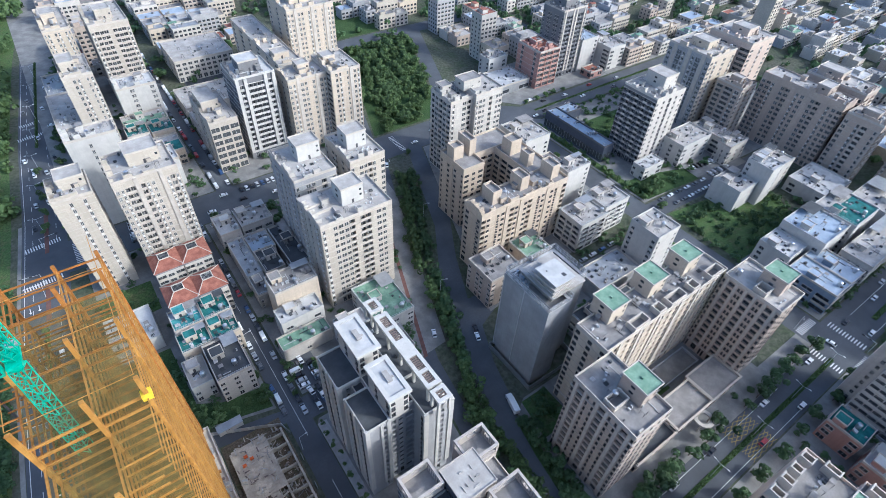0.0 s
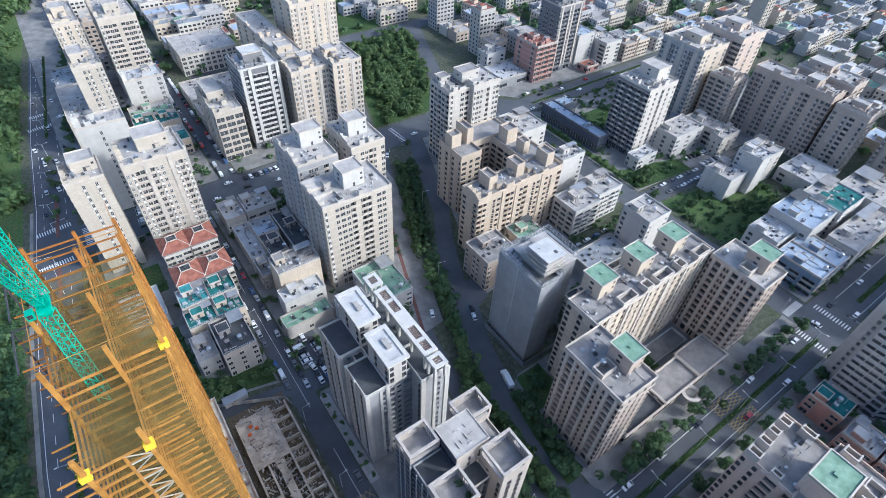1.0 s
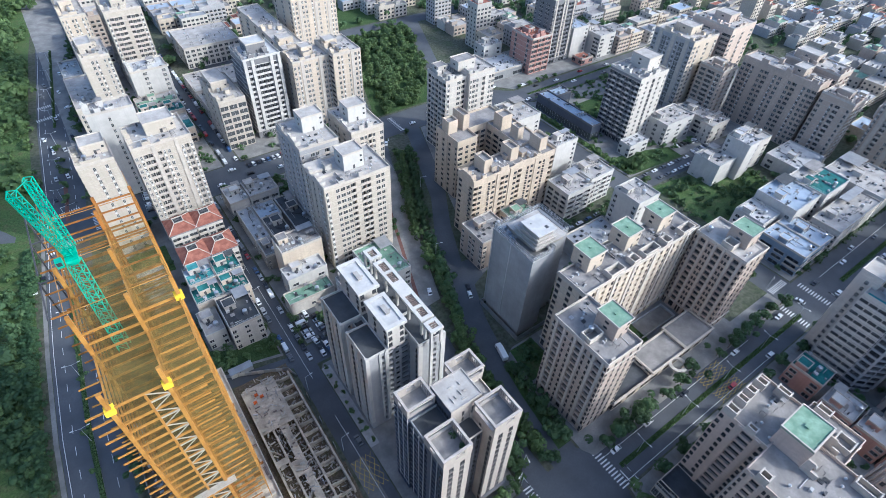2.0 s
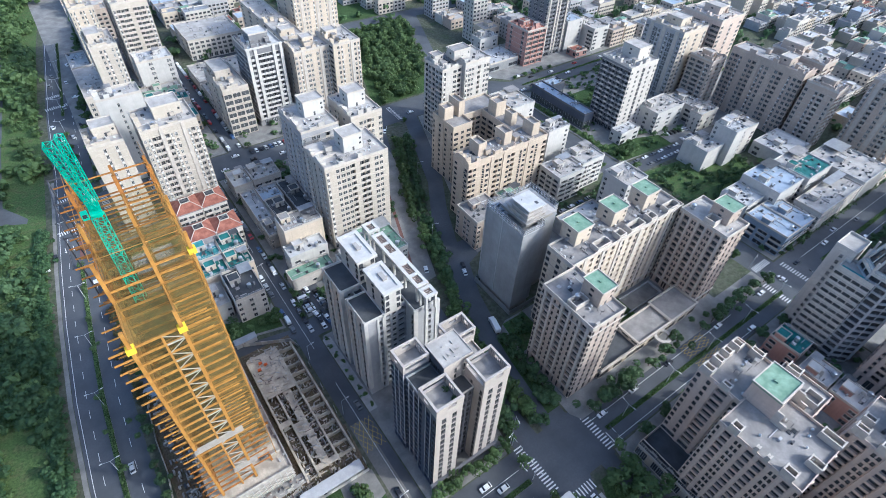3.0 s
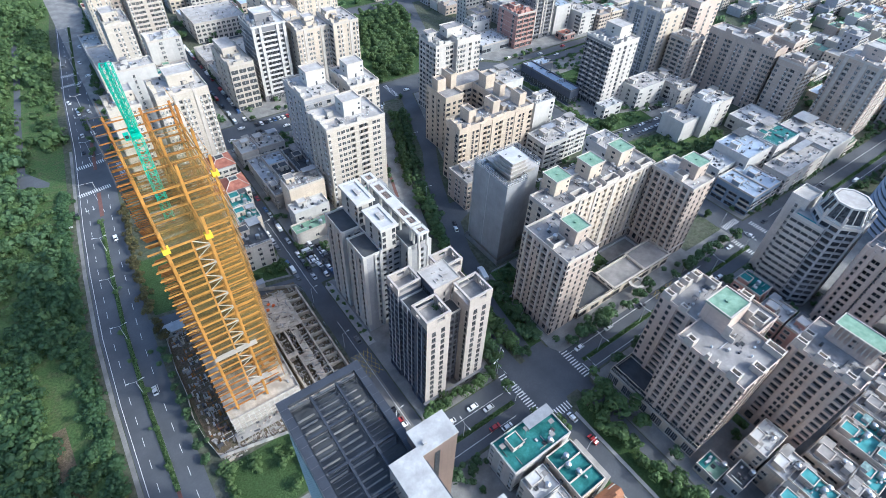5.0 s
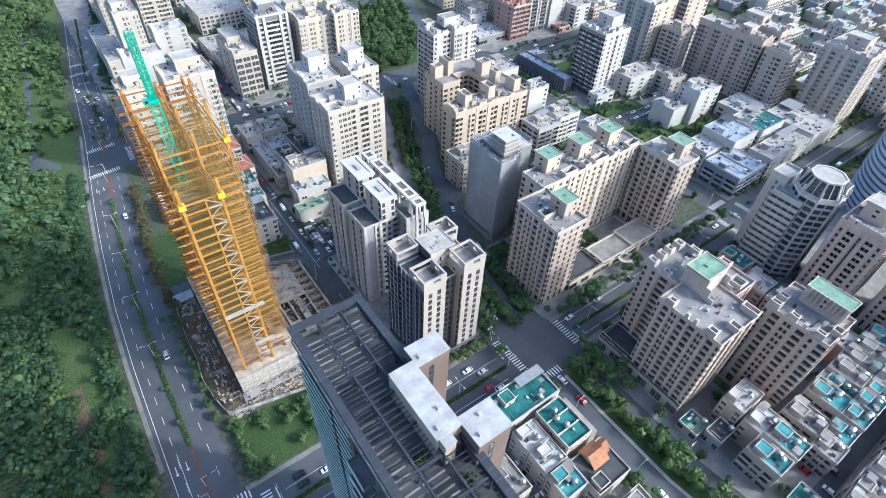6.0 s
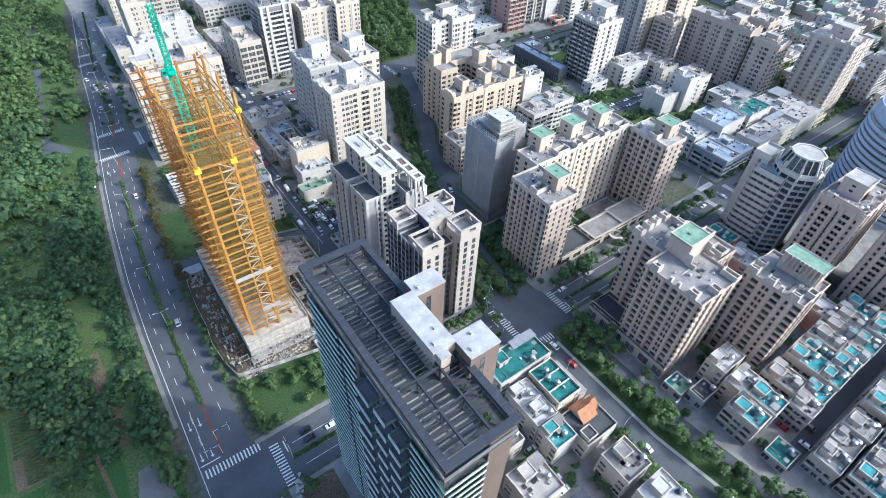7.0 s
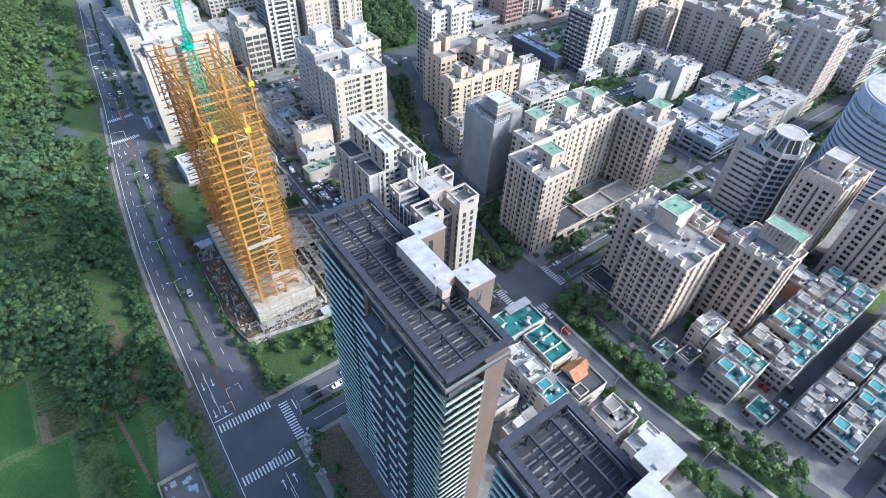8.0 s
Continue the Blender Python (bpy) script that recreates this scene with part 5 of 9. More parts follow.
    ph = penthouse(ob, 12.4, 2.6, 19.4, 17.4, H, 53, PINKISH, ROOF_GREEN, 0.4, 0.3)
    for i in range(9):
        g = Geo()
        g.box(11.4, 3.2 + i * 1.55, 48.0, 12.4, 3.6 + i * 1.55, 53.3)
        part("louvre_fin", g, TRIM, ph)
    roof_bits(ob, 3, 3, 12, 20, H, 74, 10)
    k.pop("sill"), k.pop("head")
    ob = building("rose_tower_far", 199, -60, "rose beige apartment tower with broken parapets")
    k["detail"] = False
    block(ob, 0, 0, 31, 20, 0, 47, S="a|bw|bw|bw|a", W="|w|bb|a|bb|w|", parapet=1.2, rib=0.6, **k)
    roofscape(ob, 31, 20, 47, 76, PINKISH, steps=9, sheds=3, bits=24)
    penthouse(ob, 9, 7, 20, 17, 47, 55, PINKISH, ROOF_PALE)
    clutter(ob, 1, 1, 22, 20, 47, 31, 2, 3, 2)
    k["detail"] = False
    ob = building("rose_tower_south", 206, -94, "rose beige apartment tower with broken parapets")
    block(ob, 0, 0, 26, 26, 0, 45, S="a|bw|bw|a", W="|w|bb|a|bb|w|bb|", parapet=1.2, rib=0.6, **k)
    roofscape(ob, 26, 26, 45, 77, PINKISH, steps=7, sheds=2, bits=24)
    penthouse(ob, 9, 7, 20, 17, 45, 52, PINKISH, ROOF_PALE)


rose_estate()


def octagon_tower():
    ob = building("octagon_tower", 198, -38, "grey office tower with an octagonal glazed crown", "office building")
    k = dict(fh=3.4, ground=6, trim=PALE, glass=GLASS, sash=FRAME_D, roof=ROOF_PALE)
    block(ob, 0, 13.5, 9, 13.5, 0, 44.4, S="W.W", W="WWWW", bands=1, wall=PALE, sill=1.5, head=0.7, **k)
    g = Geo()
    g.box(0.6, 16, 44.5, 2.2, 26, 44.9)
    part("roof_strip", g, ROOF_AQUA, ob, "pale aqua roof edge")
    block(ob, 6, 25, 12, 8, 0, 49, S=".", W=".n.", wall=PALE, detail=False, **k)
    cx, cy = 11.5, 13.0
    ring = lambda r: [(cx + r * math.cos(radians(22.5 + 45 * i)), cy + r * math.sin(radians(22.5 + 45 * i))) for i in range(8)]
    for f in range(14):
        z = f * 3.4
        g = Geo()
        g.prism(ring(10.6), z, z + 1.0)
        part("floor_band", g, TRIM_GREY, ob)
        g = Geo()
        g.prism(ring(10.0), z + 1.0, z + 3.4)
        part("ribbon_window", g, GLASS_DARK, ob)
    for i in range(8):
        (xa, ya), (xb, yb) = ring(10.6)[i], ring(10.6)[(i + 1) % 8]
        for q in (0.0, 0.5):
            g = Geo()
            g.bar((xa + (xb - xa) * q, ya + (yb - ya) * q, 3), (xa + (xb - xa) * q, ya + (yb - ya) * q, 47.6), 0.9 if q == 0 else 0.4)
            part("pier", g, TRIM_GREY, ob)
    g = Geo()
    g.prism(ring(10.8), 47.6, 49.0)
    part("drum", g, PALE, ob)
    # leaning glazed crown under a white octagonal roof
    for i in range(8):
        a, b = ring(9.6)[i], ring(9.6)[(i + 1) % 8]
        ta, tb = ring(7.4)[i], ring(7.4)[(i + 1) % 8]
        g = Geo()
        g.bar((*a, 49), (*ta, 56.6), 0.7)
        part("crown_post", g, WHITE, ob, "white steel crown post")
        g = Geo()
        g.bar((*a, 49.4), (*b, 49.4), 0.8)
        part("crown_ring", g, WHITE, ob)
        g = Geo()
        ia, ib, ja, jb = ring(9.3)[i], ring(9.3)[(i + 1) % 8], ring(7.1)[i], ring(7.1)[(i + 1) % 8]
        g.face([(*ia, 49), (*ib, 49), (*jb, 56.4), (*ja, 56.4)])
        part("crown_pane", g, GLASS_DARK, ob, "dark sloping glass")
        mid, tm = [(p + q) / 2 for p, q in zip(a, b)], [(p + q) / 2 for p, q in zip(ta, tb)]
        g = Geo()
        g.bar((*mid, 49.2), (*tm, 56.6), 0.35)
        part("crown_post", g, WHITE, ob, "white steel crown post")
    g = Geo()
    g.prism(ring(6.6), 56.4, 56.9)
    part("crown_roof", g, ROOF_PALE, ob, "pale grey octagonal roof")
    for i in range(8):
        g = Geo()
        g.bar((*ring(7.3)[i], 56.8), (*ring(7.3)[(i + 1) % 8], 56.8), 0.8)
        part("crown_rim", g, WHITE, ob)
        g = Geo()
        g.bar((*ring(10.4)[i], 49), (*ring(10.4)[i], 53.4), 0.8)
        part("crown_pier", g, PALE, ob)
    block(ob, 21, 6, 9, 9, 0, 47, S="w.w", W="n.n", wall=PALE, detail=False, **k)
    ob = building("round_tower", 318, -50.5, "blue-grey office tower with curved ribbon windows", "office building")
    n, rad = 48, 36.0
    arc = lambda r: [(r * math.cos(2 * math.pi * i / n), r * math.sin(2 * math.pi * i / n)) for i in range(n)]
    for f in range(14):
        z = f * 3.3
        g = Geo()
        g.prism(arc(rad), z, z + 1.9)
        part("floor_band", g, BLUE_BAND, ob)
        g = Geo()
        g.prism(arc(rad - 0.5), z + 1.9, z + 3.3)
        part("ribbon_window", g, GLASS, ob)
    g = Geo()
    g.prism(arc(rad - 1.5), 46.2, 54)
    part("roof_drum", g, BLUE_BAND, ob)
    g = Geo()
    g.prism(arc(rad - 3), 54.004, 54.4)
    part("roof", g, ROOF_PALE, ob)
    g = Geo()
    for i in range(20):
        a0, a1 = 2 * math.pi * i / 24 + 0.6, 2 * math.pi * (i + 1) / 24 + 0.6
        u = radians(150)
        pt = lambda a: (34.9 * math.cos(u) - 2.4 * math.cos(a) * math.sin(u), 34.9 * math.sin(u) + 2.4 * math.cos(a) * math.cos(u), 50 + 2.4 * math.sin(a))
        g.bar(pt(a0), pt(a1), 0.6)
    part("roundel", g, WHITE, ob, "white ring emblem")


octagon_tower()


def central_towers():
    k = dict(fh=3.3, ground=4.5, trim=TRIM, glass=GLASS, sash=FRAME_W, roof=ROOF_PALE)
    ob = building("pale_tower", 54, 150, "pale grey apartment tower with white lift house")
    block(ob, 0, 0, 33, 22, 0, 48.3, S="a.wWwB.bb.Ww.", W=".an.w.na.", wall=STONE, parapet=1.0, lines=1, detail=False, **k)
    roofscape(ob, 33, 22, 48.3, 81, WHITE_TILE, steps=5, sheds=1, bits=20)
    penthouse(ob, 14, 8, 24, 17, 48.3, 56.5, WHITE, ROOF_PALE, 0.2)
    g = Geo()
    g.box(0.3, 14.0, 48.3, 9, 21.5, 49.3)
    g.ring(0.3, 0.3, 10, 9, 48.3, 49.6, 0.3)
    part("roof_wall", g, TRIM, ob)
    clutter(ob, 16, 2, 31, 8, 48.3, 2, 0, 3, 2)
    ob = building("pale_tower_west", 57, 181, "pale grey apartment tower with white lift house")
    block(ob, 0, 0, 20, 28, 0, 50, S="n.Ww.B.w", W="n.wa.w.na.w", wall=GREY_TILE, parapet=1.0, lines=1, detail=False, **k)
    roofscape(ob, 20, 28, 50, 82, WHITE_TILE, steps=5, sheds=1, bits=16)
    penthouse(ob, 8, 13, 19, 22, 50, 58, WHITE, ROOF_PALE, 0.2)
    clutter(ob, 2, 2, 18, 11, 50, 4, 0, 4, 2)
    ob = building("pale_tower_east", 84, 181, "pale grey apartment tower with white lift house")
    block(ob, 0, 0, 18, 26, 0, 50, S="w.WwBw.W", W="n.wa.w.n", wall=STONE, parapet=1.0, lines=1, detail=False, **k)
    roofscape(ob, 18, 26, 50, 83, WHITE_TILE, steps=5, sheds=1, bits=16)
    penthouse(ob, 4, 10, 14, 19, 50, 58, WHITE, ROOF_PALE, 0.2)
    clutter(ob, 2, 2, 16, 9, 50, 5, 0, 4, 2)
    ob = building("white_tower", 156.5, 200, "white tiled apartment tower with two wings")
    block(ob, 0, 3, 15, 19, 0, 48, S="a.wb", W="bwbwb", wall=WHITE_TILE, parapet=1.2, lines=1, detail=False, **k)
    roofscape(ob, 15, 19, 48, 84, WHITE_TILE, 0, 3, 4, 1, 10)
    block(ob, 14.8, 0, 19, 20, 0, 50, S="aWw.b.wW", W="n", wall=WHITE_TILE, parapet=1.0, lines=1, detail=False, **k)
    roofscape(ob, 18, 19, 50, 85, WHITE_TILE, 15, 0, 4, 1, 10)
    penthouse(ob, 12, 8, 24, 16, 50, 55.5, WHITE_TILE, ROOF)
    penthouse(ob, 2, 14, 8, 20, 48, 52.5, WHITE_TILE, ROOF)
    # warm beige complex round a court
    ob = building("warm_complex", 122, 131, "warm beige apartment block round a narrow court")
    kk = dict(fh=3.3, ground=4.5, wall=WARM, trim=WARM, glass=GLASS_DARK, sash=FRAME_D, roof=ROOF)
    block(ob, 0, 0, 54, 13, 0, 36.5, S="Bw.aw|Bw|wB.aw|wa.B", W="w.a", parapet=1.2, lines=1, detail=False, **kk)
    roofscape(ob, 54, 13, 36.5, 86, WARM, steps=10, sheds=3, bits=26)
    block(ob, 14, 32, 13, 20, 0, 36.5, S="wnw", W="n.w|w.n", parapet=1.2, detail=False, **kk)
    block(ob, 27, 40, 26, 14, 0, 36.5, S="wbwwbw", W="n", parapet=1.2, detail=False, **kk)
    block(ob, 40, 13, 15, 27, 0, 36.5, S="n", W="wbwbw", parapet=1.2, detail=False, **kk)
    for x0, y0, x1, y1, z1 in ((9, 4, 14, 12, 44), (27, 5, 32, 13, 44), (46, 4, 51, 12, 44), (15, 42, 21, 48, 44), (24, 41, 28, 51, 46), (42, 30, 49, 37, 45), (43, 18, 47, 24, 44)):
        g = Geo()
        g.ring(x0, y0, x1, y1, 36.5, z1, 0.4)
        g.box(x0 + 0.4, y0 + 0.4, 36.5, x1 - 0.4, y1 - 0.4, z1 - 1.2, 1)
        part("stair_tower", g, (WARM, ROOF), ob)
    clutter(ob, 16, 1, 26, 12, 36.5, 3, 1, 3, 1)
    clutter(ob, 34, 1, 45, 12, 36.5, 7, 1, 3, 1)


central_towers()


def simple_tower(name, x0, y0, x1, y1, h, wall, S, W, label, pent=None, roof=ROOF_PALE, seed=1, detail=True, fh=3.3, **more):
    ob = building(name, x0, y0, label)
    block(ob, 0, 0, x1 - x0, y1 - y0, 0, h, S=S, W=W, fh=fh, wall=wall, roof=roof, detail=detail, **{"glass": GLASS, "parapet": 1.0, **more})
    w, d = x1 - x0, y1 - y0
    if pent:
        a, b, c, e, z = pent
        penthouse(ob, w * a, d * b, w * c, d * e, h, h + z, wall, roof, 0.2)
    clutter(ob, 1, 1, w - 1, d * 0.4, h, seed, 1, 2, 1)
    if h > 25:
        roofscape(ob, w, d, h, seed + 200, wall, steps=5, sheds=2, bits=12 + int(w * d / 60))
    else:
        roof_bits(ob, 0, 0, w, d, h, seed + 200, 8 + int(w * d / 50))
    return ob


simple_tower("thin_tower", -29, 216, -14, 234, 52, STONE, "..a.a.", "n.bb", "narrow cream tower with a plain tiled side wall", (0.3, 0.4, 0.95, 0.9, 5), seed=3, lines=1, detail=False)
simple_tower("ribbed_tower", -7, 214, 19, 236, 54, STONE, "wabb|baw.|aba", "n.b.n", "cream tower with stacked small balconies", (0.35, 0.4, 0.85, 0.9, 6), seed=4, lines=1, detail=False)
simple_tower("striped_tower", 67, 281, 90, 303, 51, SHADE_GREY, "|b|bbbb|b|", "D.DD.D", "charcoal apartment tower with white balcony slabs and frames", (0.25, 0.3, 0.75, 0.8, 6), ROOF_WHITE, trim=WHITE, rib=0.8, bands=1, detail=False, glass=GLASS_DARK)
simple_tower("cream_tower", 94, 274, 118, 292, 46, CREAM, "wa|Ww.w|Wa", "n.w.n", "cream apartment tower with bay windows", (0.4, 0.4, 0.7, 0.8, 5), seed=6, detail=False, lines=1)
simple_tower("cream_tower_east", 118, 268, 137, 294, 48, CREAM, ".wa.n|wa", "n.w", "cream apartment tower with bay windows", (0.1, 0.5, 0.5, 0.8, 4), seed=7, detail=False, lines=1)
simple_tower("plain_office", 47, 277, 63, 313, 32, STONE, "WWW", "n.nn.n", "pale office block with ribbon windows", (0.1, 0.4, 0.7, 0.9, 6), seed=8, fh=4.2, detail=False, lines=1)
simple_tower("white_wall_tower", -18, 263, 4, 275, 50, WHITE, "...n....", "..n..", "white apartment slab with a blank end wall and one window column", None, ROOF_PALE, seed=9, detail=False)
simple_tower("white_wall_wing", -14, 276, 5, 300, 20, STONE, ".n.n.", "...", "low pale wing behind a blank white wall", None, ROOF_WHITE, seed=29, detail=False)
simple_tower("west_slab", -9, 326, 6, 352, 52, STONE, "..wa.na", ".n.", "cream apartment slab with a service core", (0.1, 0.3, 0.6, 0.8, 5), seed=10, detail=False, lines=1)
simple_tower("west_wing", -22, 326, -9, 372, 24, STONE, "n.n", "n.n.n.n", "low cream wing of a slab", None, seed=11, detail=False)
simple_tower("west_tower_far", -9, 396, 6, 436, 52, CREAM, "na.wa.an", "n.n.n", "plain cream tiled apartment tower", (0.2, 0.3, 0.7, 0.6, 6), seed=12, detail=False, lines=1)
simple_tower("white_annex", 14, 350, 37, 367, 28, WHITE, ".n.n", "..", "white block with a plain roof", None, ROOF_WHITE, seed=13, detail=False)
simple_tower("lane_tower", 15, 386, 38, 425, 54, STONE, "abWb.bWba", "n.w.n", "cream apartment tower with stacked balconies", (0.3, 0.2, 0.7, 0.5, 6), seed=14, detail=False, lines=1)
simple_tower("cream_slab_far", 126, 346, 160, 380, 56, CREAM, "aw|ww.a|w.n|aw", "n.n.n", "tall cream apartment slab", (0.2, 0.3, 0.6, 0.7, 6), seed=15, detail=False, lines=1)
simple_tower("cream_row_far", 103, 312, 119, 398, 38, CREAM, "w.w", "n.w.n.w.n.w", "long cream apartment row with teal roof patches", (0.1, 0.1, 0.7, 0.2, 4), ROOF_PALE, seed=16, detail=False)
simple_tower("school_block", 58, 400, 100, 440, 15, PALE, "wwwwwwwwww", "w.w.w", "three-storey pale school block", None, ROOF_PALE, seed=17, detail=False)
simple_tower("white_lowrise", 9, 277, 27, 293, 18, WHITE, ".n.", "..", "white plain low block", None, ROOF_WHITE, seed=18)
simple_tower("brick_office", 277, 257, 297, 281, 28, BRICKRED, "DDD", ".w...w.", "brick red office block with pale floor bands", (0.3, 0.5, 0.6, 0.8, 3), ROOF_RED, seed=19, fh=3.8, detail=False, trim=TRIM, lines=1)
simple_tower("black_tower", 300, 262, 324, 283, 51, SHADE_GREY, "w|DD|w|DD|w", "w.ww.ww.w", "dark grey apartment tower with white frames", (0.2, 0.2, 0.7, 0.8, 6), trim=TRIM, seed=20, detail=False, glass=GLASS_DARK)
# west walls of these two are grey, putting their shade into the colour
simple_tower("framed_tower", 262, 148, 288, 172, 46, PALE, "w.w.g.w.w", "dBdBdBdB", "cream apartment tower with a balcony grid on a shade-darkened west side", (0.45, 0.25, 0.9, 0.8, 8), trim=PALE, seed=21, west=SHADE_GREY, glass=GLASS_DARK, detail=False, lines=1)
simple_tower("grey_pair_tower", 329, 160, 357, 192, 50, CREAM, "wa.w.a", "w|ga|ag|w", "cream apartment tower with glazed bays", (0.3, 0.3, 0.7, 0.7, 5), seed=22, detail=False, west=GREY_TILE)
simple_tower("brown_pair_tower", 362, 154, 390, 185, 54, PINKISH, "w.a.w", "bwab", "brown tiled apartment tower with balconies", (0.3, 0.3, 0.7, 0.7, 5), seed=23, detail=False)
simple_tower("grey_long_block", 356, 86, 371, 137, 44, TAUPE, "wbwa", "wba.wb|aw.wb.awb", "long grey-brown tiled apartment block", (0.2, 0.25, 0.9, 0.4, 5), seed=24, detail=False, lines=1, trim=TAUPE)
simple_tower("grey_end_block", 374, 84, 392, 120, 47, TAUPE, "wb.bw", "wa.bw", "grey-brown apartment block with a stepped roof", (0.2, 0.5, 0.8, 0.9, 5), seed=34, detail=False)
simple_tower("taupe_mid_tower", 339, 138, 355, 156, 36, TAUPE, "w.b.w", "wba", "taupe tiled mid-rise apartment tower", (0.3, 0.3, 0.6, 0.7, 4), seed=25, detail=False, lines=1)
simple_tower("taupe_right_tower", 358, 64, 373, 84, 41, TAUPE, "baw", "w.ab.w", "taupe tower with stacked balconies", (0.3, 0.3, 0.7, 0.7, 4), seed=26, detail=False, lines=1)
# taupe west wall: the shaded side is coloured darker than the rose beige
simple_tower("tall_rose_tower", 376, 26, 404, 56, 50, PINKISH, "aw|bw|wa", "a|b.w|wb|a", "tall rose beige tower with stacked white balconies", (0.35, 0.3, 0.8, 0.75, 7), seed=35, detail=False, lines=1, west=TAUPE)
simple_tower("showroom_wing", 247, 163, 256, 215, 11, NAVY, "gg", "ggggggggggg", "low dark glass showroom wing", None, ROOF_BLUE, seed=27, fh=5, ground=1, trim=SLATE, detail=False)
simple_tower("showroom_end", 256.2, 205, 270, 215, 11, NAVY, "ggg", "gg", "low dark glass showroom wing", None, ROOF_BLUE, seed=28, fh=5, ground=1, trim=SLATE, detail=False)

# ---- steel tower under construction, its crane and its site ----
def steel_tower():
    ob = building("steel_frame_tower", -33, 57, "unfinished tower of orange steel columns and beams with amber nets", "building site")
    fh, base, n = 3.3, 12.0, 27
    xs, back = (0.0, 11.0, 20.0), (16.0, 32.0, 48.0, 60.0)
    tops = {(0, 0): 97, (11, 0): 97}
    cols = [(0, 0), (11, 0)] + [(x, y) for x in xs for y in back]
    for x, y in cols:
        top = tops.get((x, y), 104 if y < 50 else 100)
        g = Geo()
        g.box(x - 0.4, y - 0.4, base - 2, x + 0.4, y + 0.4, top)
        # deeper orange on the rear columns
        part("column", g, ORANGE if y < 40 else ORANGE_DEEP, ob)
        for zc in ((91,) if y == 0 else (98,) if (x, y) == (20, 16) else ()):
            g = Geo()
            g.ring(x - 0.95, y - 0.95, x + 0.95, y + 0.95, zc - 0.7, zc + 0.7, 0.5)
            part("yellow_collar", g, YELLOW, ob, "yellow safety collar")
    g = Geo()
    g.box(6.2, -0.25, base - 2, 6.7, 0.25, 90.5)
    part("column", g, ORANGE, ob)
    beams = {}

    def beam(nm, a, b, mat, w=0.35, h=0.55, parent=ob):
        ln = round(math.dist(a, b), 2)
        key = (ln, mat.name, w, h)
        if key not in beams:
            q = Geo()
            q.box(0, -w / 2, -h / 2, ln, w / 2, -h / 2 + 0.1)
            q.box(0, -w / 2, h / 2 - 0.1, ln, w / 2, h / 2)
            q.box(0, -0.06, -h / 2 + 0.1, ln, 0.06, h / 2 - 0.1)
            beams[key] = q.mesh("beam", mat)
        part(nm, beams[key], None, parent, at=pose(*a, 0, 0, math.degrees(math.atan2(b[1] - a[1], b[0] - a[0]))))

    rest = Geo()
    for k in range(n):
        z = base + k * fh
        # deeper orange on the lowest seven floors
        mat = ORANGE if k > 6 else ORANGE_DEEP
        if z < 92:
            beam("beam", (0.4, 0, z), (10.6, 0, z), mat)
            beam("beam", (11, 0.4, z), (11, 15.6, z), mat)
            beam("beam", (0, 0.4, z), (0, 15.6, z), mat)
            beam("cantilever", (-4.4, 0, z), (-0.4, 0, z), mat, 0.3, 0.45)
            beam("cantilever", (11.4, 2.5, z), (17.5, 2.5, z), mat, 0.25, 0.4)
        if z < 101:
            beam("beam", (0.4, 16, z), (10.6, 16, z), mat)
            beam("beam", (11.4, 16, z), (19.6, 16, z), mat)
        for y in (8.0, 24.0, 32.0, 40.0, 48.0, 60.0):
            if (y < 16 and z > 92) or (y > 50 and z > 98) or z > 101:
                continue
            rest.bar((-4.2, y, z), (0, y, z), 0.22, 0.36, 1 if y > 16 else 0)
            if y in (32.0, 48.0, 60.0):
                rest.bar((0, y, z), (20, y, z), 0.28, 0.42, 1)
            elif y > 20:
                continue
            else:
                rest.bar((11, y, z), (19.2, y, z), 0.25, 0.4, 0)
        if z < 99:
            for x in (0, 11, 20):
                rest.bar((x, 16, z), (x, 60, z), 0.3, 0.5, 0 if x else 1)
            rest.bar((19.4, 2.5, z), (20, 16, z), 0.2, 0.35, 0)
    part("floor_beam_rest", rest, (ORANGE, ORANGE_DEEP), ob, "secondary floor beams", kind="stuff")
    # pale zigzag bracing and struts on the front bay
    for k in range(24):
        z = base + k * fh
        a, b = ((6.6, z), (10.8, z + fh)) if k % 2 == 0 else ((10.8, z), (6.6, z + fh))
        g = Geo()
        g.bar((a[0], -0.12, a[1] + 0.2), (b[0], -0.12, b[1] - 0.2), 0.2)
        part("brace", g, BRACE, ob, "grey primer brace")
        if k % 2:
            g = Geo()
            g.bar((6.7, -0.36, z + 0.1), (10.6, -0.36, z + 0.1), 0.2, 0.36)
            part("strut", g, BRACE, ob, "grey primer strut")
    for k in (3, 9):
        for i in range(4):
            g = Geo()
            g.box(-0.4 if k == 9 else 6, -1.8 + i * 0.5, base + k * fh + 0.4, 13.5, -1.4 + i * 0.5, base + k * fh + 0.55)
            part("plank", g, BRACE, ob, "pale scaffold plank")
    # nets hung level in the bays
    rnd = random.Random(8)
    for k in range(2, 28, 2):
        z = base + k * fh + 0.5
        for x0, y0, x1, y1 in ((0.3, 0.3, 10.8, 15.7), (0.3, 16.3, 10.8, 31.7), (11.2, 16.3, 19.8, 31.7), (0.3, 32.3, 19.8, 47.7), (11.2, 2.8, 19.5, 15.7)):
            if (y0 < 16 and z > 92) or z > 103:
                continue
            g = Geo()
            m = 6
            for i in range(m):
                for j in range(m):
                    pts = []
                    for a, b in ((i, j), (i + 1, j), (i + 1, j + 1), (i, j + 1)):
                        u, v = a / m, b / m
                        sag = -1.1 * 16 * u * (1 - u) * v * (1 - v) * (0.8 + 0.3 * math.sin(5 * u + 3 * v + k))
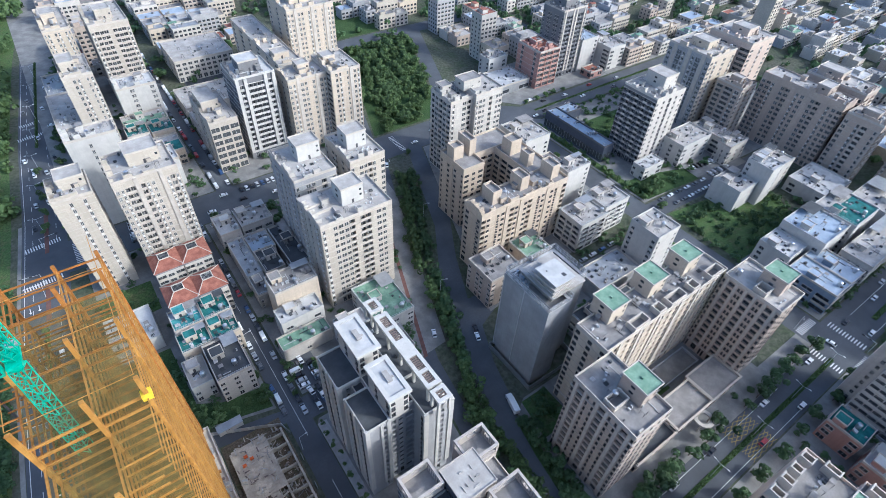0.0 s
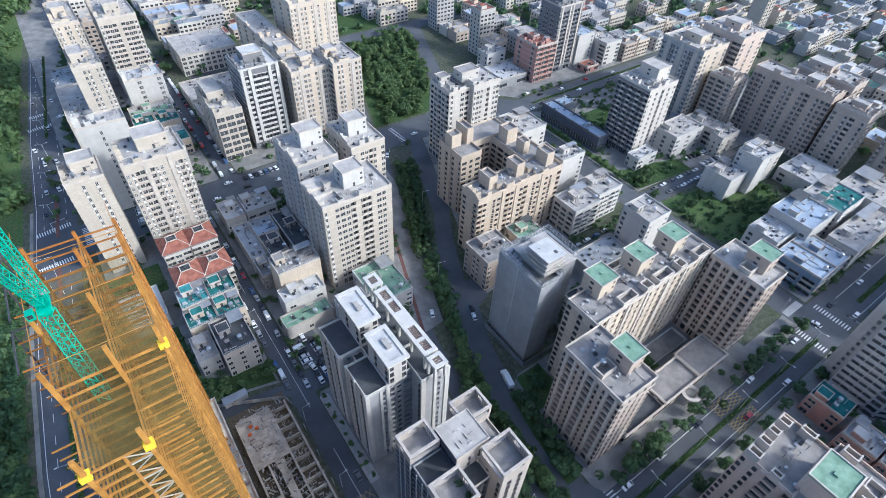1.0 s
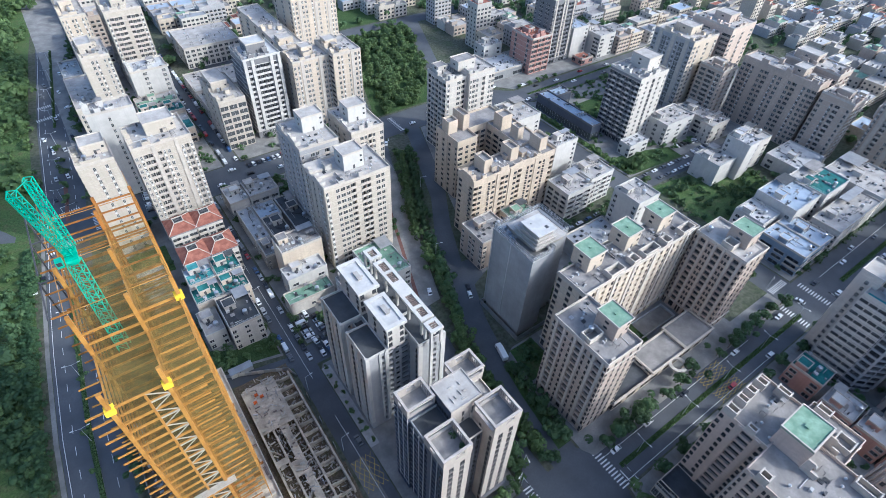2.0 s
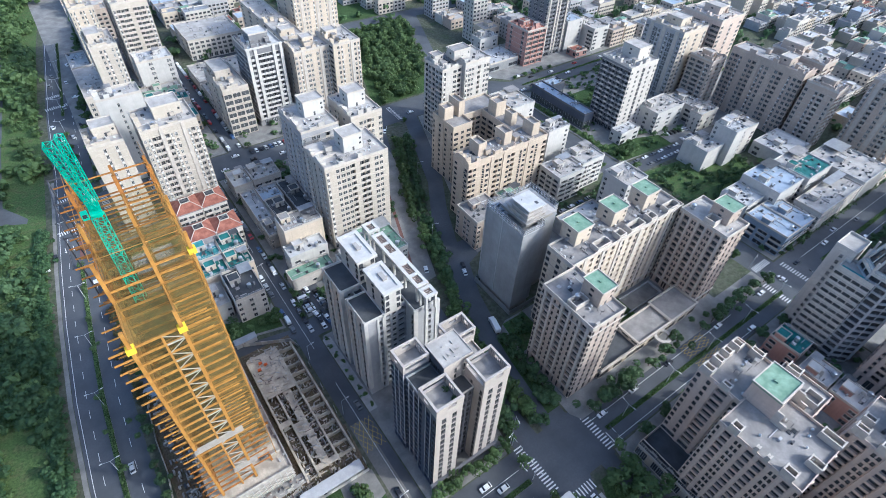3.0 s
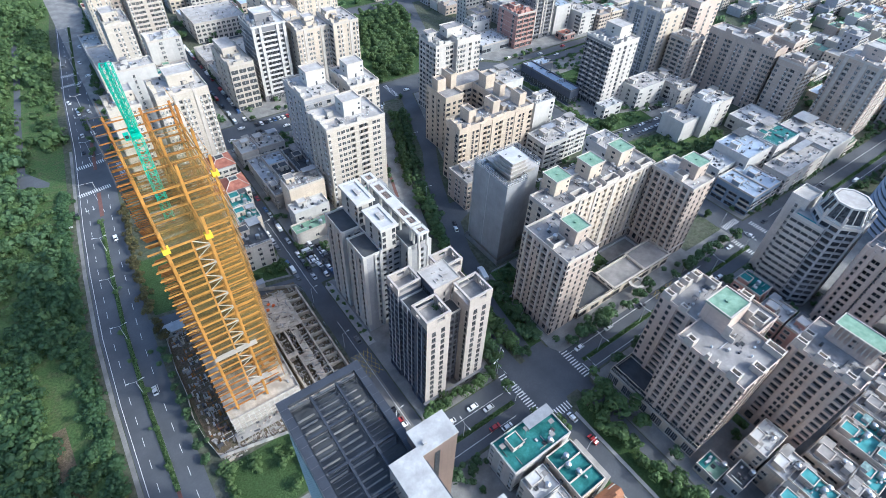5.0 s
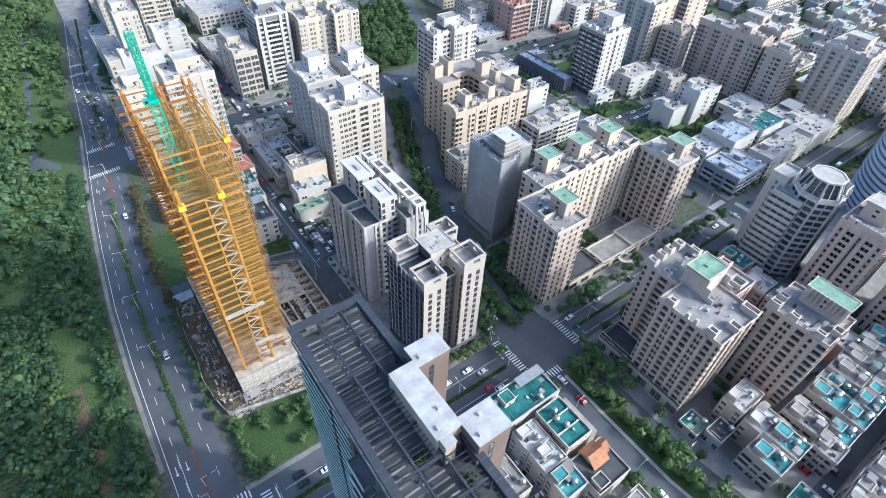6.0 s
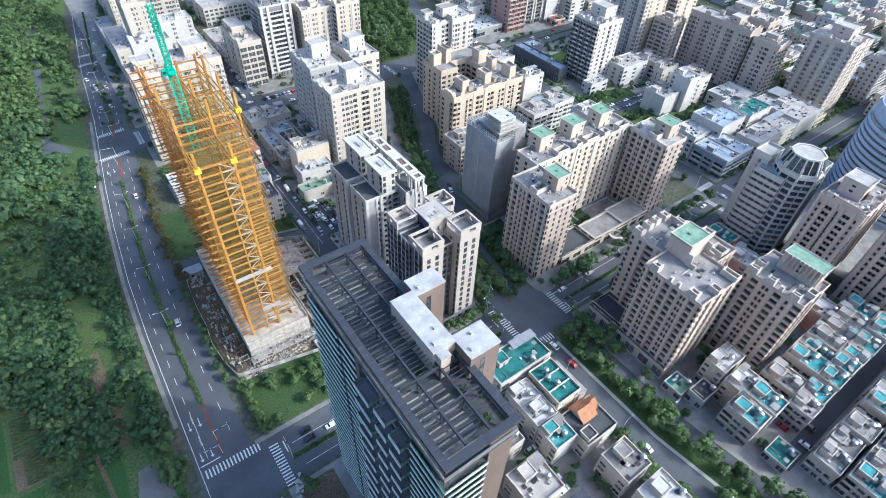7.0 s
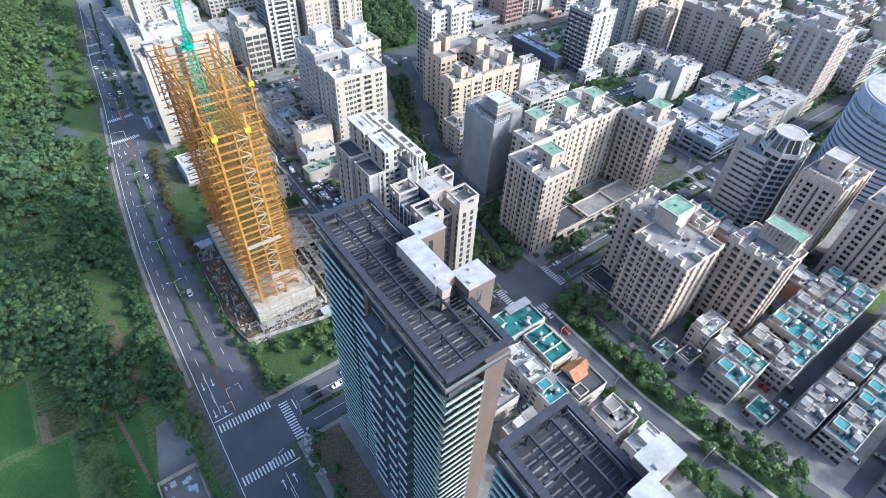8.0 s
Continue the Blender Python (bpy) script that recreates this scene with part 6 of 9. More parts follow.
                        pts.append((x0 + (x1 - x0) * u, y0 + (y1 - y0) * v, z + sag))
                    g.face(pts)
            part("safety_net", g, NET_AMBER, ob, "sagging amber safety net")
    # dark erection frames on the far corner
    for x, y in ((-4, 33), (-4, 48), (-4, 60)):
        g = Geo()
        g.bar((x, y, 80), (x, y, 101), 0.35)
        g.bar((x, y, 100.5), (0, y, 100.5), 0.3)
        g.bar((x, y, 100.5), (x, y - 12, 100.5), 0.3)
        part("erection_frame", g, FRAME_D, ob, "dark steel erection frame")
    # wires of the top rails
    g = Geo()
    for y in (16, 32, 48):
        g.bar((0, y, 105), (20, y, 105), 0.12)
    for x in (0, 20):
        g.bar((x, 16, 105), (x, 60, 105), 0.12)
    part("top_rail", g, ORANGE, ob)


steel_tower()


def lattice(g, p, q, w, step, t=0.115):
    """Square lattice boom from p to q."""
    p, q = Vector(p), Vector(q)
    d = (q - p).normalized()
    s = d.cross(Vector((0.3, 1, 0.1))).normalized() * w / 2
    u = d.cross(s).normalized() * w / 2
    c = [s + u, s - u, -s - u, -s + u]
    for o in c:
        g.bar(p + o, q + o, t * 1.6)
    n = max(2, round((q - p).length / step))
    for i in range(n):
        a, b = p + (q - p) * (i / n), p + (q - p) * ((i + 1) / n)
        for j in range(4):
            g.bar(a + c[j], b + c[(j + 1) % 4], t)
            g.bar(b + c[j], b + c[(j + 1) % 4], t)


def crane():
    ob = thing("tower_crane", -28, 78, 84, "bright green luffing crane climbing the steel tower", "crane")
    g = Geo()
    lattice(g, (0, 0, 0), (0.3, 2.0, 27), 2.2, 2.2)
    part("mast", g, GREEN_STEEL, ob)
    g = Geo()
    g.cyl(0.3, 2.2, 26.9, 27.6, 1.3, 1.3, 12)
    g.box(-0.9, 0.9, 27.6, 1.5, 5.6, 28.2)
    part("turntable", g, GREEN_STEEL, ob)
    g = Geo()
    g.box(-2.5, 0.6, 27.4, -1.2, 2.2, 29.0)
    cab = part("cab", g, GREEN_STEEL, ob, "green operator cab")
    g = Geo()
    g.box(-2.56, 0.8, 28.0, -2.48, 2.0, 28.9)
    g.box(-2.3, 0.54, 28.0, -1.4, 0.62, 28.9)
    part("window", g, GLASS_DARK, cab)
    g = Geo()
    lattice(g, (0.3, 3.0, 28.2), (-0.8, -6.0, 50), 1.4, 2.0)
    part("jib", g, GREEN_STEEL, ob)
    g = Geo()
    lattice(g, (0.9, 5.0, 28.2), (0.8, 4.2, 46.0), 1.4, 2.0)
    g.bar((0.8, 4.2, 46), (-0.8, -6, 50), 0.12)
    part("a_frame", g, GREEN_STEEL, ob)
    g = Geo()
    g.box(-0.4, 5.6, 27.2, 1.2, 6.8, 28.8)
    part("counterweight", g, TRIM_GREY, ob)


crane()


def building_site():
    ob = thing("site_podium", -37, 53.5, 0, "raw concrete podium with pale sheeted front wall", "building site")
    g = Geo()
    g.box(0, 0, 0, 26, 64, 9.6)
    part("podium_body", g, RAW, ob)
    rnd = random.Random(3)
    for i in range(13):
        for j in range(4):
            g = Geo()
            a = rnd.uniform(0.03, 0.14)
            g.box(0.1 + i * 2, -a - 0.05, 0.3 + j * 2.35, 2.02 + i * 2, -0.02, 2.6 + j * 2.35)
            part("form_panel", g, SHEETED, ob)
    g = Geo()
    g.ring(-0.2, -0.2, 26.2, 64.2, 9.6, 10.5, 0.4)
    part("edge_wall", g, SHEETED, ob)
    # low apron along the front with piers and debris
    g = Geo()
    g.box(-1.0, -4.2, 1.6, 30, -0.3, 2.0)
    part("apron_deck", g, CONCRETE, ob)
    for i in range(9):
        g = Geo()
        g.box(-0.8 + i * 3.8, -4.0, 0, -0.3 + i * 3.8, -3.5, 1.6)
        part("pier", g, CONCRETE, ob)
    for i in range(52):
        g = Geo()
        x, y, a = rnd.uniform(-1, 29), rnd.uniform(-4, -0.8), rnd.uniform(0, 3.1)
        ln, hh = rnd.uniform(0.5, 2.4), rnd.uniform(0.15, 0.9)
        g.bar((x, y, 2.0 + hh / 2), (x + ln * math.cos(a), y + 0.3 * ln * math.sin(a), 2.0 + hh / 2), rnd.uniform(0.2, 0.7), hh)
        part("loose_material", g, (BRACE, RAW, FRAME_D, CONCRETE, BROWN)[i % 5], ob)
    litter = Geo()
    for i in range(260):
        x, y, a, ln = rnd.uniform(-7, 30), rnd.uniform(-8.5, -4.4), rnd.choice((0, 0, 1.57, rnd.uniform(0, 3.1))), rnd.uniform(0.4, 2.6)
        hh = rnd.uniform(0.1, 0.7)
        litter.bar((x, y, 0.1 + hh / 2), (x + ln * math.cos(a), y + ln * math.sin(a), 0.1 + hh / 2), rnd.uniform(0.1, 0.6), hh, rnd.choice((0, 1, 1, 2, 3)))
    part("yard_litter", litter, (RAW, BRACE, CONCRETE, BROWN), ob, "timber and pipes before the podium", kind="stuff")
    # scaffold ledges over the front and east walls
    for z in (3.2, 5.4, 7.6):
        g = Geo()
        g.box(-0.3, -0.75, z, 26.3, -0.2, z + 0.08)
        part("scaffold_ledge", g, BRACE, ob)
    for i in range(14):
        g = Geo()
        g.bar((0.2 + i * 1.95, -0.7, 2.0), (0.2 + i * 1.95, -0.7, 9.9), 0.09)
        part("scaffold_pole", g, POLE, ob)
    clutter_mats = (BRACE, CONCRETE, ROOF_PALE, ORANGE_DEEP, BROWN)
    for i in range(46):
        g = Geo()
        x, y, a = rnd.uniform(17.5, 25), rnd.uniform(1, 58), rnd.choice((0, 90))
        w, d = (rnd.uniform(1, 4), rnd.uniform(0.3, 1.2)) if a else (rnd.uniform(0.3, 1.2), rnd.uniform(1, 4))
        g.box(x, y, 9.6, min(25.8, x + w), y + d, 9.6 + rnd.uniform(0.2, 1.2))
        part("stacked_material", g, clutter_mats[i % 5], ob)
    # basement works east of the podium: trench, walkway, deck and strutted edge
    pit = thing("basement_works", -9, 47, 0, "half-built concrete basement with walls and steel struts", "building site")
    g = Geo()
    g.box(-1.5, -4.0, 0.0, 20.8, 66, 0.06)
    part("pit_floor", g, EARTH, pit)
    for x, y0, y1, h in ((0.4, 2, 60, 3.2), (4.6, 2, 41, 3.0), (13.0, 3, 60, 2.8), (19.2, 3, 60, 3.2)):
        g = Geo()
        g.box(x, y0, 0.06, x + 0.7, y1, h)
        part("long_wall", g, RAW, pit)
    for x0, y0, x1, y1, z1, mt, lb in ((1.1, 39, 13.0, 60.5, 3.3, RAW, "pale fresh concrete deck"), (7.4, 4, 10.2, 39, 3.0, RAW, "pale concrete walkway"), (1.1, 24.6, 4.6, 27.0, 3.0, RAW, ""), (4.6, 3, 13, 5.2, 2.9, RAW, ""), (5.3, 18.0, 7.4, 24.0, 2.9, RAW, "")):
        g = Geo()
        g.box(x0, y0, z1 - 0.4, x1, y1, z1)
        part("deck_slab", g, mt, pit, lb)
    for i in range(13):
        y = 4.2 + i * 4.5
        g = Geo()
        g.box(13.7, y, 0.06, 19.2, y + 0.5, 2.0)
        g.prism([(13.7, y), (15.2, y), (15.2, y + 0.5), (13.7, y + 0.5)], 2.0, 2.7)
        part("cross_wall", g, RAW, pit)
    for i in range(9):
        g = Geo()
        g.bar((10.2, 6 + i * 3.8, 2.5), (13.2, 6.4 + i * 3.8, 2.5), 0.4, 0.5)
        part("strut", g, RAW if i % 3 else BROWN, pit)
    for i in range(110):
        x, y = rnd.uniform(1.2, 12.4), rnd.uniform(2, 60)
        z = 3.3 if y > 39 else 3.0 if 7.4 < x < 10 else 0.06
        g = Geo()
        a, ln = rnd.uniform(0, 3.14), rnd.uniform(0.6, 2.6)
        h = rnd.uniform(0.15, 0.7) if z > 1 else rnd.uniform(0.6, 2.4)
        g.bar((x, y, z + h / 2), (x + ln * math.cos(a), y + ln * math.sin(a), z + h / 2), rnd.uniform(0.15, 0.6), h)
        part("loose_material", g, (BRACE, RAW, BRACE, ROOF_WHITE, RAW, CONCRETE, RAW, BROWN)[i % 8], pit)
    rubble = Geo()
    for i in range(620):
        x, y, a, ln = rnd.uniform(0.9, 19), rnd.uniform(-3.5, 62), rnd.choice((0, 1.571, rnd.uniform(0, 3.1))), rnd.uniform(0.3, 2.2)
        z = 3.3 if y > 39 and x < 12.6 else 3.0 if 7.4 < x < 10 and y > 4 else rnd.choice((0.06, 0.06, 2.0 if x < 13 else 0.06))
        hh = rnd.uniform(0.1, 0.6)
        rubble.bar((x, y, z + hh / 2), (x + ln * math.cos(a), y + ln * math.sin(a), z + hh / 2), rnd.uniform(0.1, 0.5), hh, rnd.choice((0, 0, 0, 0, 1, 1, 2, 3)))
    part("site_rubble", rubble, (RAW, BRACE, CONCRETE, BROWN), pit, "timber, rebar and concrete rubble", kind="stuff")
    for x, y in ((4.4, 55.5), (6.0, 53.8), (3.0, 52.6)):
        g = Geo()
        g.box(x, y, 3.3, x + 1.3, y + 0.9, 4.2)
        part("orange_crate", g, ORANGE_CRATE, pit, "bright orange crate")
    # yard west of the podium: stacks, low racks and tubes
    yard = thing("site_yard", -48, 50, 0, "cluttered strip of scaffold tubes and racks", "building site")
    g = Geo()
    g.prism([(2.0, 0), (10.6, 0), (10.6, 68), (4.5, 68), (1.2, 58), (0.4, 40), (1.0, 18)], 0, 0.05)
    part("yard_floor", g, EARTH, yard)
    for i in range(14):
        g = Geo()
        y, hh = 2 + i * 4.6 + rnd.uniform(-0.8, 0.8), rnd.uniform(1.6, 4.2)
        for x in (6.0, 9.6):
            for dy in (0, 2.2):
                g.bar((x, y + dy, 0.05), (x, y + dy, hh + 0.6), 0.1)
        for dy in (0, 2.2):
            g.bar((6.0, y + dy, hh), (9.6, y + dy, hh), 0.12)
        for x in (6.0, 9.6):
            g.bar((x, y, hh), (x, y + 2.2, hh), 0.12)
        part("scaffold_bay", g, (BRACE, ORANGE_DEEP, BROWN)[i % 3], yard)
    for i in range(150):
        g = Geo()
        x, y, h = rnd.uniform(2.2, 9), rnd.uniform(1, 65), rnd.uniform(0.2, 1.8)
        a = rnd.random() < 0.5
        g.box(x, y, 0.05, x + rnd.uniform(0.3, 2.2 if a else 0.8), y + rnd.uniform(0.3, 0.8 if a else 2.6), 0.05 + h)
        part("stacked_material", g, (BROWN, ROOF, BRACE, RAW, FRAME_D, BRACE, ORANGE_DEEP, ROOF_PALE)[i % 8], yard)
    # hoarding
    for nm, pts in (("south", [(-45, 48), (-13, 41.6), (11.6, 41.2)]), ("east", [(11.6, 41.2), (13.0, 104)]), ("north", [(13.0, 104), (11.5, 109), (5.0, 112.3), (-15, 121.5)]), ("west", [(-45, 48), (-47.2, 58), (-48.3, 69), (-47.2, 80), (-47.4, 94), (-46.4, 110), (-42, 119)])):
        ob = thing("site_hoarding", pts[0][0], pts[0][1], 0, "white metal hoarding panels round the site", "fence", "site hoardings")
        for a, b in zip(pts, pts[1:]):
            n = max(1, round(math.dist(a, b) / 2.4))
            for i in range(n):
                p = [a[j] + (b[j] - a[j]) * i / n - pts[0][j] for j in (0, 1)]
                q = [a[j] + (b[j] - a[j]) * (i + 1) / n - pts[0][j] for j in (0, 1)]
                if nm == "east" and i % 5 != 1:
                    continue
                g = Geo()
                g.bar((*p, 1.1), (*q, 1.1), 0.12, 2.2)
                part("panel", g, (WHITE, ROOF_PALE, SHEET)[(i * 7 + len(nm)) % 3], ob)
    for x, y, w, d, h, mt, lb in ((-9, 117.5, 9, 3, 2.6, WHITE, "long white site cabin with a flat roof"), (-12.6, 42.0, 22.6, 3.9, 2.3, WHITE, "long low site shelter with a pale grey roof"), (-46, 112, 8, 5, 3, SHEET, "grey metal site cabin by the gate")):
        ob = thing("site_cabin", x, y, 0.02, lb, "cabin", "site cabins")
        g = Geo()
        g.box(0, 0, 0, w, d, h)
        part("cabin_body", g, mt, ob)
        g = Geo()
        g.box(-0.2, -0.2, h, w + 0.2, d + 0.2, h + 0.15)
        part("roof", g, TRIM_GREY if w > 20 else SHEET, ob)
        g = Geo()
        g.box(w * 0.3, -0.04, 1, w * 0.3 + 1.2, 0.02, 2)
        part("window", g, GLASS_DARK, ob)


building_site()

# ---- two slim towers with balcony bands and roof pergolas ----
def garden_tower(x0, y0, depth, name, rooms):
    ob = building(name, x0, y0, "slim tower with white balcony bands and a charcoal roof pergola")
    W, D, H, fh = 16.0, depth, 98.0, 3.15
    n = 30
    g = Geo()
    g.box(1.6, 1.4, 0, W - 0.6, D - 1.4, H - 1)
    part("core_wall", g, BROWN, ob)
    g = Geo()
    g.box(W - 6.0, -0.1, 0, W, 1.4, H + 0.6)
    part("end_wall", g, BROWN, ob, "plain brown tiled end wall")
    for y in (0.385 * D, 0.56 * D):
        g = Geo()
        g.box(0.35, y, 0, 1.6, y + 1.6, H - 1)
        part("pier", g, BROWN, ob)
    g = Geo()
    g.box(1.5, D * 0.20, 0, 1.6, D * 0.23, H)
    part("pier", g, SLATE, ob)
    zones = ((-0.6, 0.195 * D, 0.0, "wrap"), (0.21 * D, 0.29 * D, 0.6, "deep"), (0.295 * D, 0.375 * D, 0.2, "deep"), (0.425 * D, 0.545 * D, 0.5, "deep"), (0.595 * D, 0.72 * D, 0.3, "thin"), (0.73 * D, D, 0.0, "thin"))
    meshes, slabs = {}, {}
    # slab floors are coloured dark for the planters and shade between the bands
    for i, (a, b, off, kind) in enumerate(zones):
        q = Geo()
        if kind == "wrap":
            e = W - 6.2
            q.prism([(off + 0.2, a + 0.2), (e, a + 0.2), (e, 1.5), (1.7, 1.5), (1.7, b), (off + 0.2, b)], 0, 0.24, 2)
            q.bar((off + 0.1, a, 0.2), (off + 0.1, b, 0.2), 0.2, 0.8)
            q.box(off + 0.06, a, 0.6, off + 0.12, b, 1.25, 1)
            q.bar((off + 0.2, a + 0.1, 0.2), (e, a + 0.1, 0.2), 0.2, 0.8)
            q.box(off + 0.2, a + 0.06, 0.6, e, a + 0.12, 1.1, 1)
            q.box(off + 0.22, a + 0.3, 0.24, off + 0.75, b - 0.3, 0.5, 2)
        elif kind == "deep":
            q.box(off + 0.3, a, 0, 1.7, b, 0.24, 2)
            e0, e1, m = a + 0.1, b - 0.1, (a + b) / 2
            for c0, c1, dz, out in ((e0, e1, 0.0, 2.2),):
                q.box(off - out, c0, dz - 0.05, off + 0.3, c1, dz + 0.2, 3)
                q.box(off - out - 0.2, c0, dz - 0.4, off - out, c1, dz + 0.95, 4)
                q.box(off - out, c0, dz + 0.2, off + 0.3, c0 + 0.08, dz + 1.1, 1)
                q.box(off - out, c1 - 0.08, dz + 0.2, off + 0.3, c1, dz + 1.1, 1)
                q.box(off - out + 0.1, c0 + 0.5, dz + 0.2, off - out + 0.6, c1 - 2.6, dz + 0.75, 2)
        else:
            q.box(off + 0.2, a, 0, 1.7, b, 0.24, 2)
            q.box(off, a, -0.25, off + 0.2, b, 0.75)
            q.box(off + 0.05, a, 0.75, off + 0.12, b, 1.25, 1)
        if kind == "deep":
            e = Geo()
            e.box(off + 0.3, a, 0, 1.7, b, 0.24)
            e.box(off + 0.2, a, -0.1, off + 0.3, b, 0.34, 1)
            slabs[i] = e.mesh("floor_slab", SLATE, TRIM_GREY)
        meshes[i] = q.mesh("balcony", PALE_GREEN, GLASS_GREEN, SLATE, SHADE_GREY, FRAME_W)
    doors = Geo()
    doors.box(1.5, 0.6, 0.3, 1.62, 0.375 * D, fh - 0.35)
    doors.box(1.5, 0.425 * D, 0.3, 1.62, 0.55 * D, fh - 0.35)
    doors.box(1.5, 0.60 * D, 0.3, 1.62, D - 1.6, fh - 0.35)
    doors.box(1.6, 1.28, 0.3, W - 6.2, 1.42, fh - 0.35)
    mull = doors.mesh("glazing", GLASS_DARK)
    for k in range(n):
        z = 4.0 + k * fh
        if z + fh > H:
            break
        for i in meshes:
            deep = zones[i][3] == "deep"
            part("floor_slab" if deep and (k + i) % 2 else "balcony", slabs[i] if deep and (k + i) % 2 else meshes[i], None, ob, at=pose(0, 0, z))
        part("glazing", mull, None, ob, at=pose(0, 0, z))
    # planters with leaves along the wrapped balconies
    rng = np.random.default_rng(9)
    k = 4200
    z = 4.0 + fh * rng.integers(0, n - 1, k) + rng.uniform(0.35, 0.95, k)
    side = rng.random(k) < 0.6
    x = np.where(side, 0.3 + 0.3 * rng.random(k), rng.uniform(0.4, W - 6.4, k))
    y = np.where(side, rng.uniform(-0.3, 0.23 * D, k), -0.3 + 0.3 * rng.random(k))
    c = np.column_stack([x, y, z])
    d = rng.normal(0, 1, (k, 3))
    d /= np.linalg.norm(d, axis=1)[:, None]
    e = np.cross(d, rng.normal(0, 1, (k, 3)))
    e /= np.linalg.norm(e, axis=1)[:, None]
    s = rng.uniform(0.12, 0.28, k)[:, None]
    part("planting", np_mesh("planting", np.stack([c - d * s, c - e * s, c + d * s, c + e * s], 1).reshape(-1, 3), np.arange(4 * k).reshape(-1, 4), LEAF), None, ob, "leafy balcony planters", kind="stuff")

    # roof terrace
    g = Geo()
    g.box(-0.3, -0.5, H - 1, W + 0.2, D + 0.3, H - 0.4)
    part("roof", g, ROOF_DARK, ob, "dark planted roof terrace")
    g = Geo()
    g.ring(-0.3, -0.5, W + 0.2, D + 0.3, H - 0.4, H + 0.6, 0.25)
    part("parapet", g, SHADE_GREY, ob)
    # pergola: wide charcoal rim, beams, posts, slats
    top = 102.0
    g = Geo()
    g.ring(-0.4, -0.6, W + 0.3, D + 0.6, top - 0.8, top, 1.6)
    perg = part("pergola_rim", g, PERGOLA, ob, "charcoal steel pergola rim")
    g = Geo()
    for i in range(int(D / 2) + 1):
        y = -0.6 + (D + 1.2) * i / int(D / 2)
        for xa in (-0.4, W - 1.3):
            g.box(xa, y - 0.02, top, xa + 1.6, y + 0.02, top + 0.012)
    part("rim_seams", g, SHADE_GREY, perg, kind="stuff")
    for x in (5.2, 10.4):
        g = Geo()
        g.box(x, 1.5, top - 0.75, x + 0.45, D - 1.5, top - 0.15)
        part("beam", g, PERGOLA, ob)
    m = 7
    for i in range(1, m):
        y = 1.5 + (D - 3) * i / m
        for xa, xb in ((1.7, 5.2), (5.65, 10.4), (10.85, W - 1.8)):
            g = Geo()
            g.box(xa, y, top - 0.75, xb, y + 0.4, top - 0.15)
            part("beam", g, PERGOLA, ob)
    for x in (1.0, 5.4, 10.6, W - 1.2):
        for i in range(m + 1):
            y = 1.0 + (D - 2.4) * i / m
            g = Geo()
            g.box(x - 0.15, y, H - 0.4, x + 0.2, y + 0.35, top - 0.75)
            part("post", g, PERGOLA, ob)
    g = Geo()
    rnd = random.Random(12)
    for i in range(m):
        ya, yb = 1.9 + (D - 3) * i / m, 1.5 + (D - 3) * (i + 1) / m
        for xa, xb in ((1.7, 5.2), (5.65, 10.4), (10.85, W - 1.8)):
            if rnd.random() < 0.12:
                continue
            k = int((yb - ya) / 0.95)
            for j in range(k):
                y = ya + (yb - ya) * (j + 0.5) / k
                g.box(xa, y - 0.05, top - 0.6, xb, y + 0.05, top - 0.42)
    part("slats", g, PERGOLA, ob, "charcoal pergola slats", kind="stuff")
    # pale deck boards and planting beds on the terrace
    for i in range(m):
        ya = 2.2 + (D - 3.4) * i / m
        for j, (xa, xb) in enumerate(((1.8, 5.1), (5.7, 10.3), (10.9, W - 1.9))):
            if (i + 2 * j) % 5 != 4 and (j < 2 or i in (0, 6)):
                for b in range(5):
                    g = Geo()
                    g.box(xa, ya + b * 1.42, H - 0.4, xb, ya + b * 1.42 + 0.36, H - 0.22)
                    part("deck_board", g, SLAT, ob)
            elif i < 3 or (i + j) % 3 == 0:
                v, q = crown_cards(np.random.default_rng(i * 5 + j), 1.5, 0.7, 120, 0.22)
                part("roof_planting", np_mesh("roof_planting", v + np.array([xa + 1.8, ya + 2.2, H + 0.2]), q, LEAF), None, ob, "leafy roof planting")
    # white-roofed plant rooms
    for (x0_, y0_, x1_, y1_, z1, zb) in ((10.0, rooms + 2.4, 15.2, rooms + 17.6, 104.7, H), (10.6, rooms + 0.6, 12.8, rooms + 2.3, 104.2, H), (15.4, rooms + 16.0, 22.6, rooms + 20.8, 104.7, 0), (15.3, rooms - 2.4, 22.4, rooms + 3.8, 104.4, 0)):
        g = Geo()
        g.box(x0_, y0_, zb, x1_, y1_, z1)
        ph = part("plant_room", g, TAUPE if zb else BROWN, ob)
        g = Geo()
        g.box(x0_ - 0.1, y0_ - 0.1, z1, x1_ + 0.1, y1_ + 0.1, z1 + 0.35)
        part("roof", g, ROOF_SMUDGE, ph, "white coated roof")
        if zb == 0:
            g = Geo()
            g.box(x0_ + 2.5, y0_ - 0.08, 3, x0_ + 3.6, y0_ + 0.02, z1 - 2)
            part("window_slot", g, GLASS_DARK, ph)
        for dx, dy in ((1.0, 1.2), (3.2, 4.2)):
            if dx > x1_ - x0_ - 1 or dy > y1_ - y0_ - 0.7:
                continue
            g = Geo()
            g.box(x0_ + dx, y0_ + dy, z1 + 0.35, x0_ + dx + 0.7, y0_ + dy + 0.6, z1 + 0.85)
            part("roof_hatch", g, ROOF_PALE, ph)


garden_tower(-27.6, -62.4, 54.8, "garden_tower_north", 15.4)
garden_tower(-27.6, -134.0, 56.0, "garden_tower_south", 20.5)

